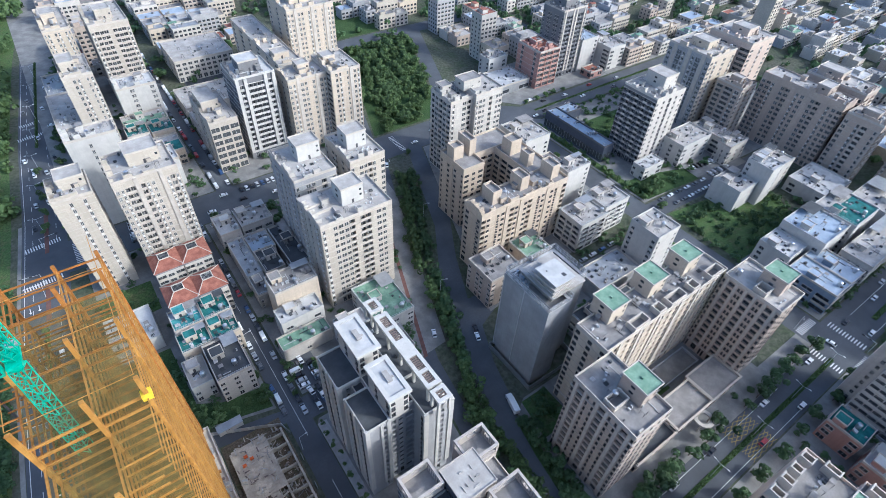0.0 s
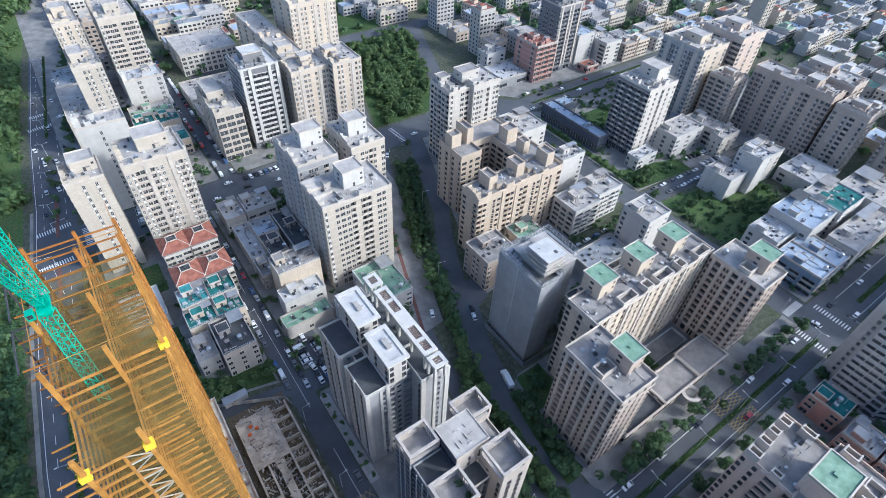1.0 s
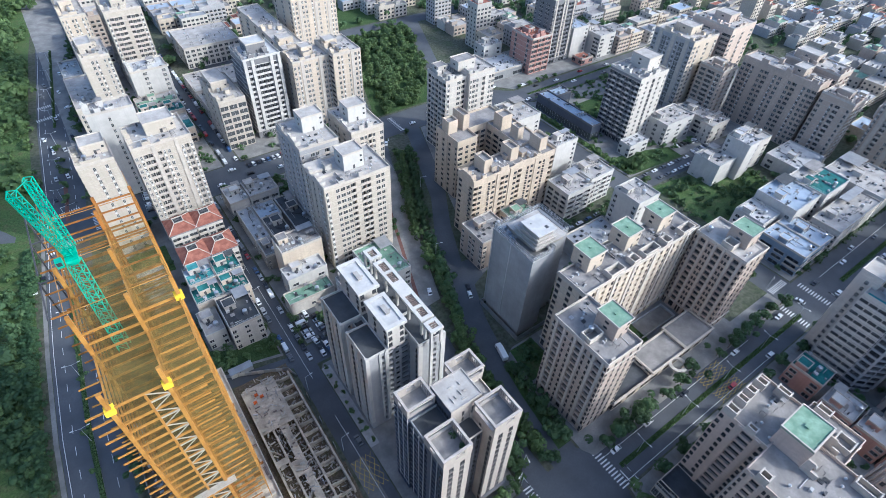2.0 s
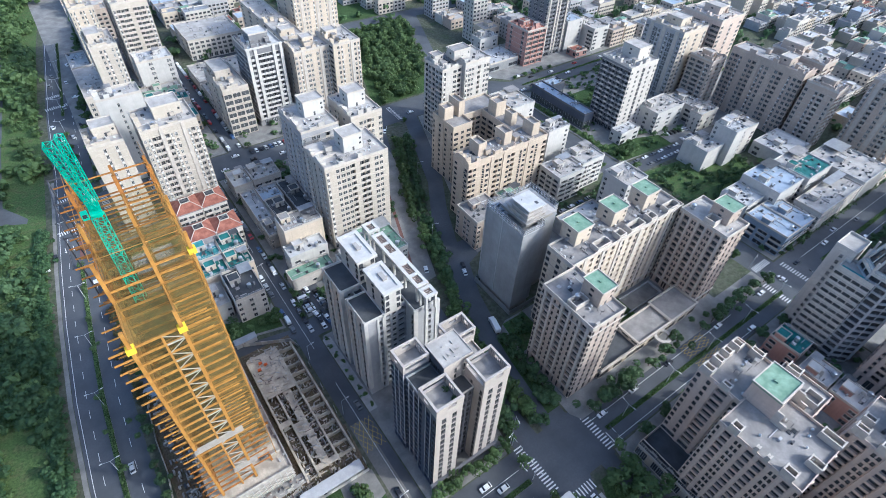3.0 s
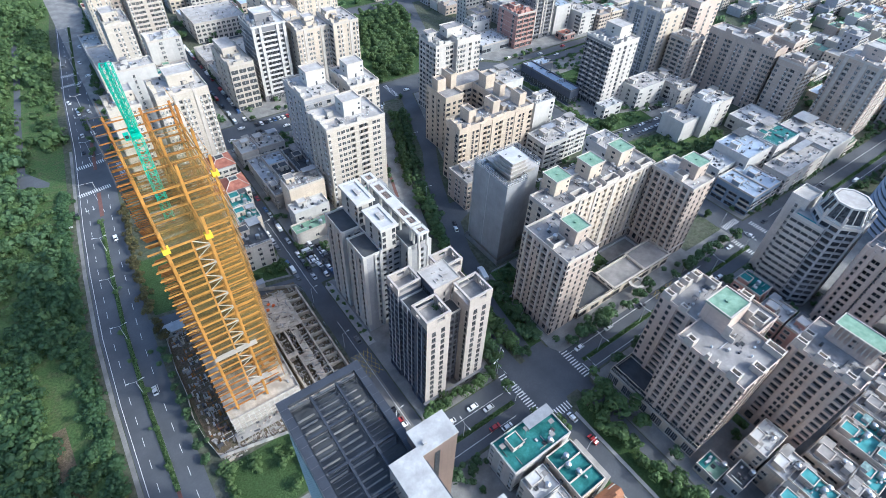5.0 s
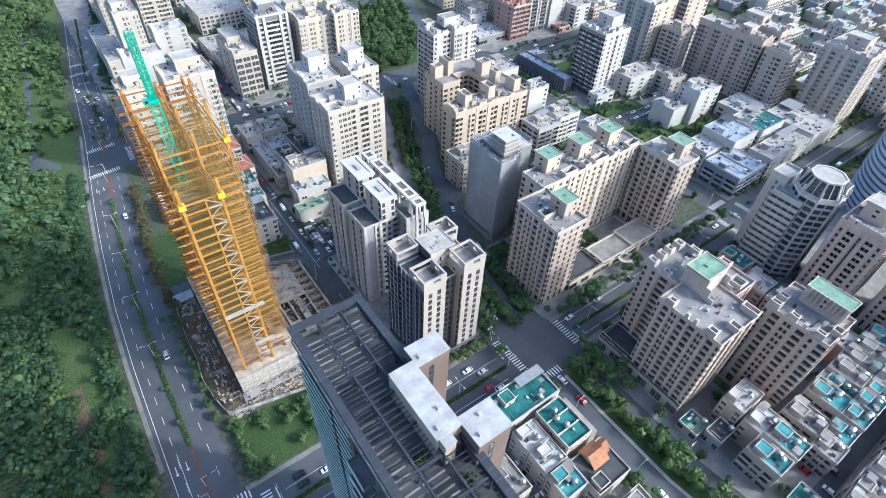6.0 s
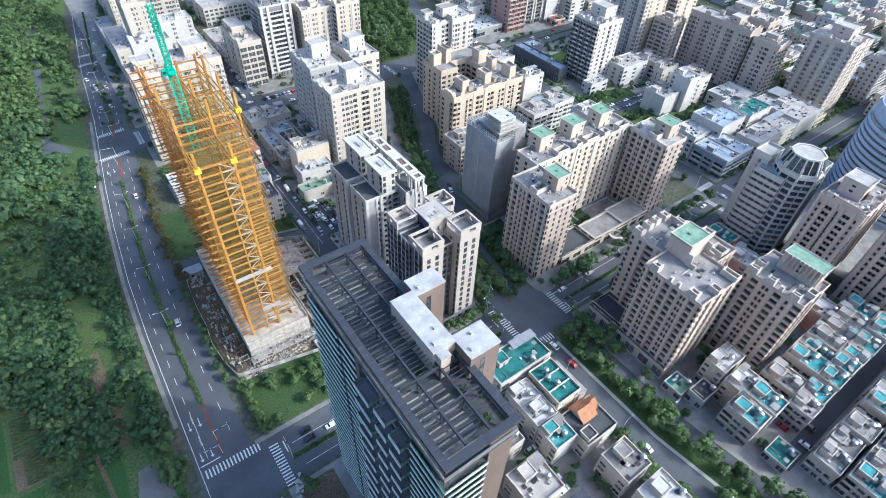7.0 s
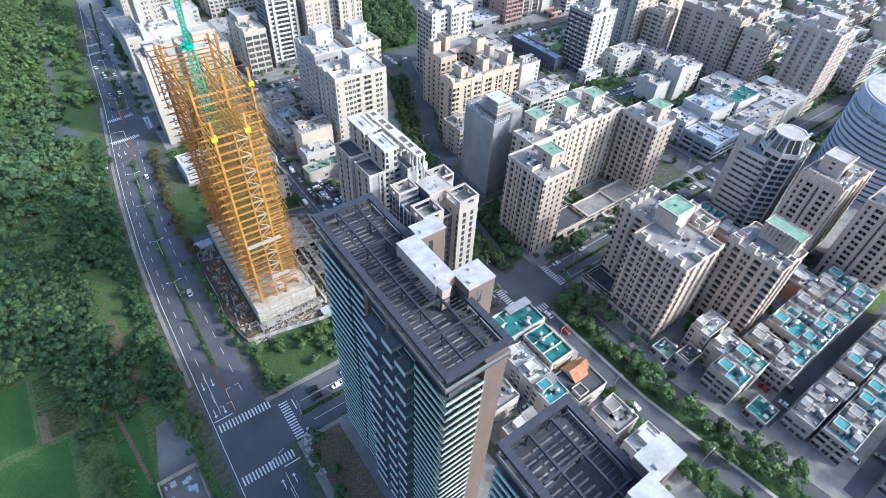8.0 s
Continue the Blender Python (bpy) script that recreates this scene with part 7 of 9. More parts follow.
# ---- low houses, villas and shops ----
def house(x0, y0, x1, y1, h, wall, roof, label, seed, S="w.w", W="n.w", stair=True, name="house", category="house", patch=None, group="", detail=False, tanks=1, fh=3.2, z=0.0):
    """Flat-roofed concrete house: storeys, parapet, stair house, tanks, and a coloured roof coating."""
    ob = building(name, x0, y0, label, category, group, z)
    w, d = x1 - x0, y1 - y0
    block(ob, 0, 0, w, d, 0, h, S=S, W=W, fh=fh, ground=3.6 if h > 7 else 1, wall=wall, roof=roof, parapet=0.9, detail=detail, glass=GLASS_DARK, trim=TRIM if wall is not WHITE else WHITE)
    rnd = random.Random(seed)
    if patch:
        g = Geo()
        g.box(0.35, 0.35, h, w - 0.35, d * 0.62, h + 0.06)
        part("roof_coating", g, patch, ob, "coloured waterproof coating")
    if stair:
        sx, sy = rnd.uniform(0.05, 0.35) * w, rnd.uniform(0.45, 0.6) * d
        penthouse(ob, sx, sy, sx + min(4.5, w * 0.5), sy + min(4.5, d * 0.38), h, h + 2.9, wall, patch or roof, 0.25, 0.3)
    clutter(ob, w * 0.45, 0.2, w - 0.2, d * 0.5, h + (0.06 if patch else 0), seed, tanks, 0, 0, 0)
    roof_bits(ob, 0.2, 0.2, w - 0.2, d - 0.2, h + (0.06 if patch else 0), seed, 6 + int(w * d / 25))
    if h > 8.5 and rnd.random() < 0.7 and roof is not SHEET:
        # steel rail and light canopy along the terrace edge
        g = Geo()
        for z in (0.5, 0.95):
            g.bar((0.15, 0.15, h + 0.9 + z), (w - 0.15, 0.15, h + 0.9 + z), 0.07)
            g.bar((0.15, 0.15, h + 0.9 + z), (0.15, d - 0.15, h + 0.9 + z), 0.07)
        for i in range(int(w / 1.5) + 1):
            g.box(0.1 + i * 1.5, 0.12, h + 0.9, 0.16 + i * 1.5, 0.18, h + 1.85)
        part("railing", g, POLE, ob)
        u = rnd.uniform(0.5, 0.62) * w
        g = Geo()
        g.box(u, d * 0.66, h + 2.5, w - 0.2, d - 0.3, h + 2.6)
        for a in (u + 0.1, w - 0.35):
            for b in (d * 0.68, d - 0.45):
                g.box(a, b, h, a + 0.1, b + 0.1, h + 2.5)
        part("canopy", g, rnd.choice((SHEET, ROOF, ROOF_DARK, ROOF)), ob, "light sheet canopy on posts")
    return ob


# two pairs of houses with red hipped roofs, then teal-roofed rows
for y0, y1, h in ((194, 208, 17.5), (174, 188, 15.5)):
    for x0, x1 in ((-6.5, 5.2), (5.6, 17.5)):
        ob = building("red_roof_house", x0, y0, "terraced house with a red tiled hipped roof and skylight", "house", "red-roofed houses")
        w, d = x1 - x0, y1 - y0
        block(ob, 0, 0, w, d, 0, h, S="bwb", W="n.n", fh=3.2, ground=3.6, wall=PALE, parapet=0, roof=ROOF, detail=False)
        g = Geo()
        o, i, z1 = (-0.6, 0.8, w + 0.6, d + 0.4), (w * 0.3, d * 0.4, w * 0.7, d * 0.72), h + 2.6
        po, pi = rect(*o), rect(*i)
        for a in range(4):
            b = (a + 1) % 4
            g.face([(*po[a], h + 0.2), (*po[b], h + 0.2), (*pi[b], z1), (*pi[a], z1)])
            g.face([(*po[a], h - 0.1), (*po[b], h - 0.1), (*po[b], h + 0.2), (*po[a], h + 0.2)])
        part("hipped_roof", g, ROOF_RED, ob, "red clay tiles")
        for a in range(4):
            g = Geo()
            g.bar((*po[a], h + 0.3), (*pi[a], z1 + 0.1), 0.25)
            part("ridge", g, TRIM, ob)
        g = Geo()
        g.ring(*i, z1 - 0.2, z1 + 0.35, 0.35)
        sk = part("skylight_rim", g, TRIM, ob)
        g = Geo()
        g.box(i[0] + 0.35, i[1] + 0.35, z1 - 0.3, i[2] - 0.35, i[3] - 0.35, z1 - 0.05)
        part("skylight", g, GLASS_DARK, sk)
HOUSES = [
    # x0, y0, x1, y1, height, wall, roof, coating, label, pattern
    (-8.5, 162, 3, 173.4, 14, PALE, ROOF_BLUE, ROOF_AQUA, "terraced house with a pale blue roof coating", "w.w"),
    (3.4, 162, 14.5, 173.4, 14, PALE, ROOF_TEAL, ROOF_TEAL, "terraced house with a teal roof coating", "w.w"),
    (-9, 151, 2.6, 161.2, 12.5, CREAM, ROOF_TEAL, ROOF_TEAL, "cream house with a teal roof coating", "w.w"),
    (3, 151, 14, 161.2, 12.5, CREAM, ROOF_TEAL, ROOF_TEAL, "cream house with a teal roof coating", "n.n"),
    (-11, 136, -3, 150, 9, WHITE, ROOF_PALE, None, "white villa wing with stepped terraces", "w.w"),
    (-2, 130, 11, 149, 14, PALE, ROOF_DARK, None, "pale villa with a dark flat roof", "w.w.w"),
    (-32, 170, -14, 190, 7, WHITE, ROOF_WHITE, None, "white low workshop with a bare side wall", "..."),
    (24.5, 134.2, 46, 142, 7, PALE, ROOF_GREEN, ROOF_GREEN, "long shed with a mint green sheet roof", "..n.."),
    (28.5, 143.4, 47.5, 152.4, 12, WHITE, ROOF_WHITE, None, "white house with plain side walls", "n.n"),
    (31, 153, 50.5, 165, 20, CREAM, ROOF, None, "cream commercial block with a cluttered roof", "...."),
    (27, 166.5, 33.6, 178.5, 9, CONCRETE, ROOF, None, "grey shop house with roof sheds", "n.n"),
    (27, 180, 34.5, 208, 8.5, PALE, SHEET, None, "long shed with a grey metal roof", "n.n"),
    (35, 176, 44, 192, 11, PALE, ROOF_DARK, None, "shop house with a dark roof", "w.w"),
    (35, 193, 46, 207, 9, PALE, SHEET, ROOF_BLUE, "shop house with a blue sheet roof", "w.w"),
    (26, 212, 36, 228, 10, PALE, ROOF_WHITE, None, "shop house with a white roof", "w.w"),
    (37, 214, 53, 228, 9, PALE, ROOF_PALE, None, "low shop row with pale roof", "www"),
    (47, 176, 56, 206, 9, CONCRETE, ROOF_DARK, None, "grey shop row with a dark roof", "w.w"),
    (58, 106, 70, 118, 10, PALE, ROOF_PALE, None, "pale house beside the towers", "w.w"),
    (62, 122, 80, 146, 11, WHITE, ROOF_GREEN, ROOF_GREEN, "white house with a green patched roof", "w.w.w"),
    (47, 122, 60, 134, 12, WHITE, ROOF_PALE, None, "white house with a plain roof", "n.n"),
    (9, 320, 21, 332, 13, CREAM, ROOF_TEAL, ROOF_TEAL, "cream house with a teal roof coating", "w.w"),
    (22, 320, 35, 332, 12, CREAM, ROOF_TEAL, ROOF_TEAL, "cream house with a teal roof coating", "w.w"),
    (10, 334, 35, 348, 12, PALE, ROOF_PALE, ROOF_GREEN, "terraced house with a pale cluttered roof", "w.w.w"),
    (9, 298, 34, 317, 10, WARM, ROOF_PALE, ROOF_TEAL, "warm cream row house with teal roof edge", "w.w.w"),
    (-22, 378, -10, 428, 13, SHEET, SHEET, None, "large shed with a curved grey metal roof", "..."),
    (48, 318, 66, 340, 9, PALE, ROOF_PALE, None, "low grey row house", "w.w"),
    (70, 310, 98, 330, 9, PALE, ROOF, None, "low grey row house", "w.w.w"),
    (48, 345, 98, 375, 8, PALE, ROOF_PALE, None, "long low workshop row", "w.w.w.w"),
    (113, 110, 131, 127, 18, TAUPE, ROOF, None, "taupe corner block of five storeys", "w.ww.w"),
    (141, 116, 156, 130, 12, CREAM, ROOF_GREEN, ROOF_GREEN, "cream house with a green roof coating", "n.n"),
    (174, 114, 193, 130, 18, WHITE, ROOF_PALE, None, "white apartment house with stacked balconies", "bwb"),
    (195, 117, 213, 133, 18, WHITE, ROOF_PALE, None, "white apartment house with stacked balconies", "bwbw"),
    (188, 82, 204, 98, 28, WHITE, ROOF_PALE, None, "tall white house with a blank side wall", "n..n"),
    (158, 84, 186, 99, 9, SHEET, SHEET, None, "hall with a pale metal roof", "...."),
    (136, 68, 156, 82, 9, PALE, ROOF_DARK, None, "house with a dark hipped roof", "w.w"),
    (158, 66, 182, 80, 10, PALE, ROOF_DARK, None, "house with a dark flat roof", "w.w"),
    (198, 183, 218, 206, 20, WHITE, ROOF_PALE, None, "white block with a stepped roof", ".n.n"),
    (190, 142, 207, 152, 27, WHITE, ROOF_PALE, None, "slim white block with blank walls", "...n"),
    (180, 156, 212, 176, 13, CREAM, ROOF, None, "cream row house", "w.ww.w"),
    (254, 136, 272, 145, 8, WHITE, ROOF_WHITE, None, "white low house with roof terrace", "w.w"),
    (284, 133, 312, 150, 15, WHITE, ROOF_PALE, None, "white apartment house with a blank gable", "w.w.w"),
    (318, 128, 331, 150, 12, PALE, ROOF_PALE, None, "pale row house", "w.w"),
    (274, 88, 291, 105, 14, WHITE, ROOF_PALE, None, "white house with a stepped blank wall", ".."),
    (292, 84, 304, 99, 24, WHITE, ROOF_WHITE, None, "tall white house with a blank sunlit wall", "...n"),
    (306, 86, 322, 103, 20, PALE, ROOF_PALE, None, "pale house with roof terrace", "w.w"),
    (312, 118, 331, 127, 13, PALE, ROOF_PALE, None, "pale house with cluttered roof", "w.w.w"),
    (322, 60, 350, 84, 8.5, WHITE, ROOF_WHITE, None, "workshop with a white sheet roof", "n.n"),
    (243, 19, 257, 42, 13, STEELBLUE, ROOF_BLUE, None, "blue-grey row house with terraces", "bwb"),
    (257.4, 19, 271, 42, 13, STEELBLUE, ROOF_BLUE, None, "blue-grey row house with terraces", "bwb"),
    (246, 44, 262, 60, 15, WHITE, ROOF_WHITE, None, "white house with a plain roof", "n.n"),
    (263, 38, 288, 60, 20, WHITE, ROOF_BLUE, None, "white block with pale blue roof", "n..n"),
    (290, 36, 316, 58, 20, WHITE, ROOF_PALE, ROOF_TEAL, "white block with a teal roof patch", "w.w"),
    (274, 18, 320, 33, 15, PALE, ROOF_PALE, None, "pale row house with roof sheds", "w.w.w.w"),
    (322, 18, 352, 52, 16, WHITE, ROOF_PALE, None, "white block with a blank wall", "...."),
    (326, 246.5, 339, 257, 5, BRICKRED, ROOF_RED, None, "restaurant with a striped pink awning", "g.g"),
    (256, 288, 274, 300, 15, WHITE, ROOF_PALE, None, "white block with a plain roof", "n.n"),
    (327, 262, 345, 288, 24, WHITE, ROOF_BLUE, None, "tall white house with a blank wall", "...n"),
    (348, 250, 366, 276, 18, WHITE, ROOF_PALE, None, "pale house with a cluttered roof", "w.w"),
    (246, 262, 275, 286, 7, SHEET, ROOF_WHITE, None, "showroom with a white metal roof", "g.g"),
    # south of the cross street
    (33, -20.5, 59, -7.5, 14, WHITE, ROOF_TEAL, ROOF_TEAL, "white block with a bright teal roof", "w.w.w"),
    (34, -31, 44, -22.5, 12, WHITE, ROOF_WHITE, None, "white terraced house with a bare roof", "w.w"),
    (34, -40, 44, -31.4, 12, WHITE, ROOF_WHITE, None, "white terraced house with a bare roof", "w.w"),
    (34, -50, 44, -40.4, 11, WHITE, ROOF_PALE, ROOF_AQUA, "white terraced house with glazed roof terrace", "w.w"),
    (45, -72, 57, -60, 12, PALE, ROOF, None, "pale villa with a roof terrace", "w.w"),
    (45, -90, 58, -75, 13, PALE, ROOF_WHITE, None, "pale villa with a white roof", "w.w"),
    (14, -40, 28, -26, 10, PALE, ROOF, None, "pale villa", "w.w"),
    (14, -60, 28, -46, 10, PALE, ROOF_PALE, None, "pale villa", "w.w"),
    (14, -84, 28, -66, 11, PALE, ROOF, None, "pale villa", "w.w"),
    (108.5, -66, 122.5, -57.5, 14, CREAM, ROOF_WHITE, None, "cream villa with a pale roof", "w.w"),
    (107.5, -76, 120, -67, 12.5, CREAM, ROOF_WHITE, None, "cream villa with a roof terrace", "w.w"),
    (93.6, -60.4, 102, -52.4, 4.2, CREAM, ROOF_TEAL, ROOF_GREEN, "low annex with a green coated roof", "g.g"),
    (97, -67.5, 106.5, -61, 6.5, GREY_TILE, ROOF_DARK, None, "low grey house with a dark roof yard", "g.g"),
    (100, -100.5, 110, -92, 4.4, GREY_TILE, ROOF_TEAL, ROOF_TEAL, "low house with a teal roof terrace", "g.g"),
    # brick row between the towers
    (180, -22.5, 191, -9.5, 11, BRICKRED, ROOF_TEAL, None, "brick row house with a glazed roof", "w.w"),
    (174, -37, 186, -25, 11, BRICKRED, ROOF_WHITE, None, "brick row house with a white roof", "w.w"),
    (174, -50, 186, -38, 11, BRICKRED, ROOF_WHITE, None, "brick row house with a white roof", "w.w"),
    (174, -63, 186, -51, 11, BRICKRED, ROOF_WHITE, None, "brick row house with a white roof", "w.w"),
    (174, -76, 186, -64, 11, BRICKRED, ROOF_WHITE, None, "brick row house with a white roof", "w.w"),
]
for i, (a, b, c, d, h, wl, rf, pt, lb, pat) in enumerate(HOUSES):
    if len(lb.split()) < 4:
        lb += " with a flat roof"
    house(a, b, c, d, h, wl, rf, lb, i + 40, S=pat, W=pat[::-1], patch=pt, stair=h > 8 and rf is not SHEET, tanks=1)


# beige block with three walled teal roof courts
def court_house():
    ob = building("court_house", 45.5, -38.5, "beige house with three walled teal roof courts", "house")
    block(ob, 0, 0, 11.5, 16.5, 0, 14, S="n.n", W="n.n.n", fh=3.2, ground=3.6, wall=CREAM, roof=ROOF_TEAL, parapet=1.0, detail=True)
    g = Geo()
    for y in (5.4, 10.9):
        g.box(0.3, y, 14, 11.2, y + 0.4, 14.9)
    part("dividing_wall", g, TRIM, ob)
    clutter(ob, 2, 1, 9, 15, 14, 9, 3, 2, 0, 0)
    g = Geo()
    g.box(12.2, 0, 0, 16.5, 16.5, 9)
    part("side_wing", g, CONCRETE, ob)
    # white villa with a terracotta gable
    ob = building("terracotta_villa", 44.5, -55, "white villa with a terracotta gable roof", "house")
    block(ob, 0, 0, 15.5, 14, 0, 10, S="w.w.w", W="n.w", fh=3.2, ground=3.6, wall=WHITE, roof=ROOF_DARK, parapet=0.8, detail=True)
    for x0, x1, y0, y1, zb, zt in ((5, 12, 7, 14.4, 10, 13.6), (11, 15.5, 9, 14.4, 9.4, 12.0)):
        ym = (y0 + y1) / 2
        for ya in (y0 - 0.4, y1 + 0.4):
            g = Geo()
            for k in range(7):
                xa, xb = x0 - 0.3 + (x1 - x0 + 0.6) * k / 7, x0 - 0.3 + (x1 - x0 + 0.6) * (k + 1) / 7 - 0.05
                g.face([(xa, ya, zb + 0.6), (xb, ya, zb + 0.6), (xb, ym, zt + 0.1), (xa, ym, zt + 0.1)][:: 1 if ya < ym else -1])
                g.face([(xa, ya, zb + 0.4), (xb, ya, zb + 0.4), (xb, ym, zt - 0.1), (xa, ym, zt - 0.1)][:: -1 if ya < ym else 1])
            part("gable_roof", g, TERRACOTTA, ob, "terracotta tiled slope", kind="stuff")
        g = Geo()
        for x in (x0, x1):
            g.face([(x, y0, zb), (x, y1, zb), (x, y1, zb + 0.6), (x, ym, zt), (x, y0, zb + 0.6)])
        g.box(x0, y0, zb, x1, y1, zb + 0.55)
        part("gable_wall", g, WHITE, ob)
    penthouse(ob, 1, 1, 5, 5, 10, 12.6, WHITE, ROOF_DARK)


court_house()

# rows of small villas with aqua roofs south-east, back to back between lanes
rnd = random.Random(21)
VILLA = {ROOF_AQUA: "terraced villa with a bright aqua roof coating", ROOF: "terraced villa with a grey concrete roof", ROOF_PALE: "terraced villa with a pale roof terrace", ROOF_WHITE: "terraced villa with a white sheet roof"}
for row, (xs, ya, yb) in enumerate(((98.6, -87.2, -75.2), (121, -96.2, -86.4), (109, -113.2, -102.2), (111, -125.2, -113.6), (114, -148, -136.6), (118, -160, -148.4))):
    x = xs
    yb += 2.0 * (row == 0)
    while x < (196 if row < 4 else 150):
        w = rnd.uniform(8.6, 10.2)
        rf = ROOF_AQUA if x < 100 else rnd.choice((ROOF_AQUA, ROOF_AQUA, ROOF, ROOF, ROOF_PALE))
        ob = house(x, ya + rnd.uniform(0, 0.9), x + w, yb - rnd.uniform(0, 0.9), rnd.choice((9.6, 10.6, 11.2, 12.6)), rnd.choice((GREIGE, GREY_TILE, TAUPE)), ROOF if rf is ROOF_AQUA else rf, VILLA[rf],
                   int(x * 7 - ya), S="bw", W="bwb", patch=ROOF_AQUA if rf is ROOF_AQUA else None, group="terraced villas", tanks=2)
        # glazed lantern over the stair
        g = Geo()
        u, v = rnd.uniform(0.8, w - 4), rnd.choice((1.0, 6.5))
        hh = 14.0
        g.box(u, v, 10, u + 2.8, v + 2.4, hh, 0)
        g.box(u - 0.2, v - 0.2, hh, u + 3.0, v + 2.6, hh + 0.12, 1)
        part("roof_lantern", g, (GREY_TILE, GLASS_GREEN if rnd.random() < 0.5 else ROOF), ob, "glass-topped roof lantern")
        x += w + rnd.choice((0.25, 0.25, 1.6))
        if rnd.random() < 0.12:
            x += 5

# far quarters: low houses between the outer streets, too small to pick apart
FAR = ((58, 444, 150, 640), (165, 475, 300, 640), (214, 410, 298, 470), (358, 300, 500, 420), (270, 300, 344, 390), (368, 246, 500, 290), (422, 200, 500, 222), (410, -60, 520, 140), (316, 425, 520, 620), (52, 640, 420, 760), (-8, 440, 36, 640), (352, 18, 372, 48), (300, -140, 420, -76), (352, -20, 420, -6), (205, 205, 220, 236),
       (402, 192, 420, 222), (520, -100, 760, 500), (60, 770, 520, 1000), (520, 500, 760, 800))
FAR_MATS = (GLASS_DARK, PALE, STONE, CREAM, WHITE_TILE, GREY_TILE, TAUPE, ROOF_PALE, ROOF_WHITE, ROOF, ROOF_BLUE, ROOF_GREEN, ROOF_RED, SHEET, TRIM)
for q, (xa, ya, xb, yb) in enumerate(FAR):
    rnd = random.Random(q + 70)
    g = Geo()
    y = ya
    while y < yb - 10:
        d, x = rnd.uniform(11, 17), xa
        while x < xb - 8:
            w = rnd.uniform(9, 22)
            if x + w > xb:
                break
            if rnd.random() < 0.72:
                dd = d - rnd.uniform(0.3, 3)
                h = rnd.uniform(24, 42) if rnd.random() < 0.06 else rnd.choice((7, 8, 10.5, 10.5, 12, 14, 16))
                wl, rf = rnd.choice((1, 2, 2, 3, 4, 5, 5, 6)), rnd.choice((7, 7, 8, 9, 9, 9, 10, 11, 12, 13))
                g.box(x, y, 0, x + w, y + dd, h, wl, "bt")
                g.face([(x, y, h), (x + w, y, h), (x + w, y + dd, h), (x, y + dd, h)], rf)
                g.ring(x - 0.05, y - 0.05, x + w + 0.05, y + dd + 0.05, h - 0.2, h + 0.8, 0.3, wl)
                if rnd.random() < 0.75:
                    u, v = rnd.uniform(0.05, 0.5) * w, rnd.uniform(0.1, 0.5) * dd
                    g.box(x + u, y + v, h, x + u + w * 0.35, y + v + dd * 0.35, h + 2.9, wl)
                    g.box(x + u - 0.2, y + v - 0.2, h + 2.9, x + u + w * 0.35 + 0.2, y + v + dd * 0.35 + 0.2, h + 3.15, rf)
                for _ in range(rnd.randint(1, 3)):
                    u, v = rnd.uniform(0.1, 0.85) * w, rnd.uniform(0.1, 0.85) * dd
                    g.cyl(x + u, y + v, h, h + 1.9, 0.7, n=7, m=13)
                for k in range(int(h / 3.3)):
                    z = 1.2 + k * 3.3
                    for side in ((0, 1) if x < 520 and y < 640 else (0,)):
                        ln = w if side == 0 else dd
                        if side and h < 10:
                            continue
                        n = max(1, int(ln / 3.4))
                        for i in range(n):
                            c = ln * (i + 0.5) / n
                            if side == 0:
                                g.box(x + c - 1.2, y - 0.04, z, x + c + 1.2, y, z + 1.6, 0, "ntb")
                                g.box(x + c - 1.4, y - 0.6, z - 0.3, x + c + 1.4, y, z, 14, "n")
                            else:
                                g.box(x - 0.04, y + c - 0.7, z, x, y + c + 0.7, z + 1.5, 0, "etb")
            x += w + rnd.uniform(0.3, 3)
        y += d + (6 if rnd.random() < 0.4 else 1)
    tagged(new("far_houses", g.mesh("far_houses", *FAR_MATS)), "far quarter of low flat-roofed town houses", "houses", kind="stuff")

# ---- trees ----
def trees(points, kind, r0, r1, label, group, z=0.1, seed=0):
    rnd = random.Random(seed)
    for x, y in points:
        tree(x + rnd.uniform(-0.6, 0.6), y + rnd.uniform(-0.6, 0.6), rnd.uniform(r0, r1), kind, label, group, z)


def line(x0, y0, x1, y1, n):
    return [(x0 + (x1 - x0) * i / max(1, n - 1), y0 + (y1 - y0) * i / max(1, n - 1)) for i in range(n)]


def grove(name, pts, r0, r1, cards, card, mat, seed, label):
    rng = np.random.default_rng(seed)
    vs, qs, k = [], [], 0
    kit = [crown_cards(rng, 1.0, 0.9, cards, card) for _ in range(6)]
    for x, y in pts:
        v, q = kit[rng.integers(6)]
        r = rng.uniform(r0, r1)
        vs.append((v + np.array([0, 0, 0.75])) * r + np.array([x, y, 0]))
        qs.append(q + k)
        k += len(v)
    tagged(new(name, np_mesh(name, np.concatenate(vs), np.concatenate(qs), mat)), label, "trees", kind="stuff")


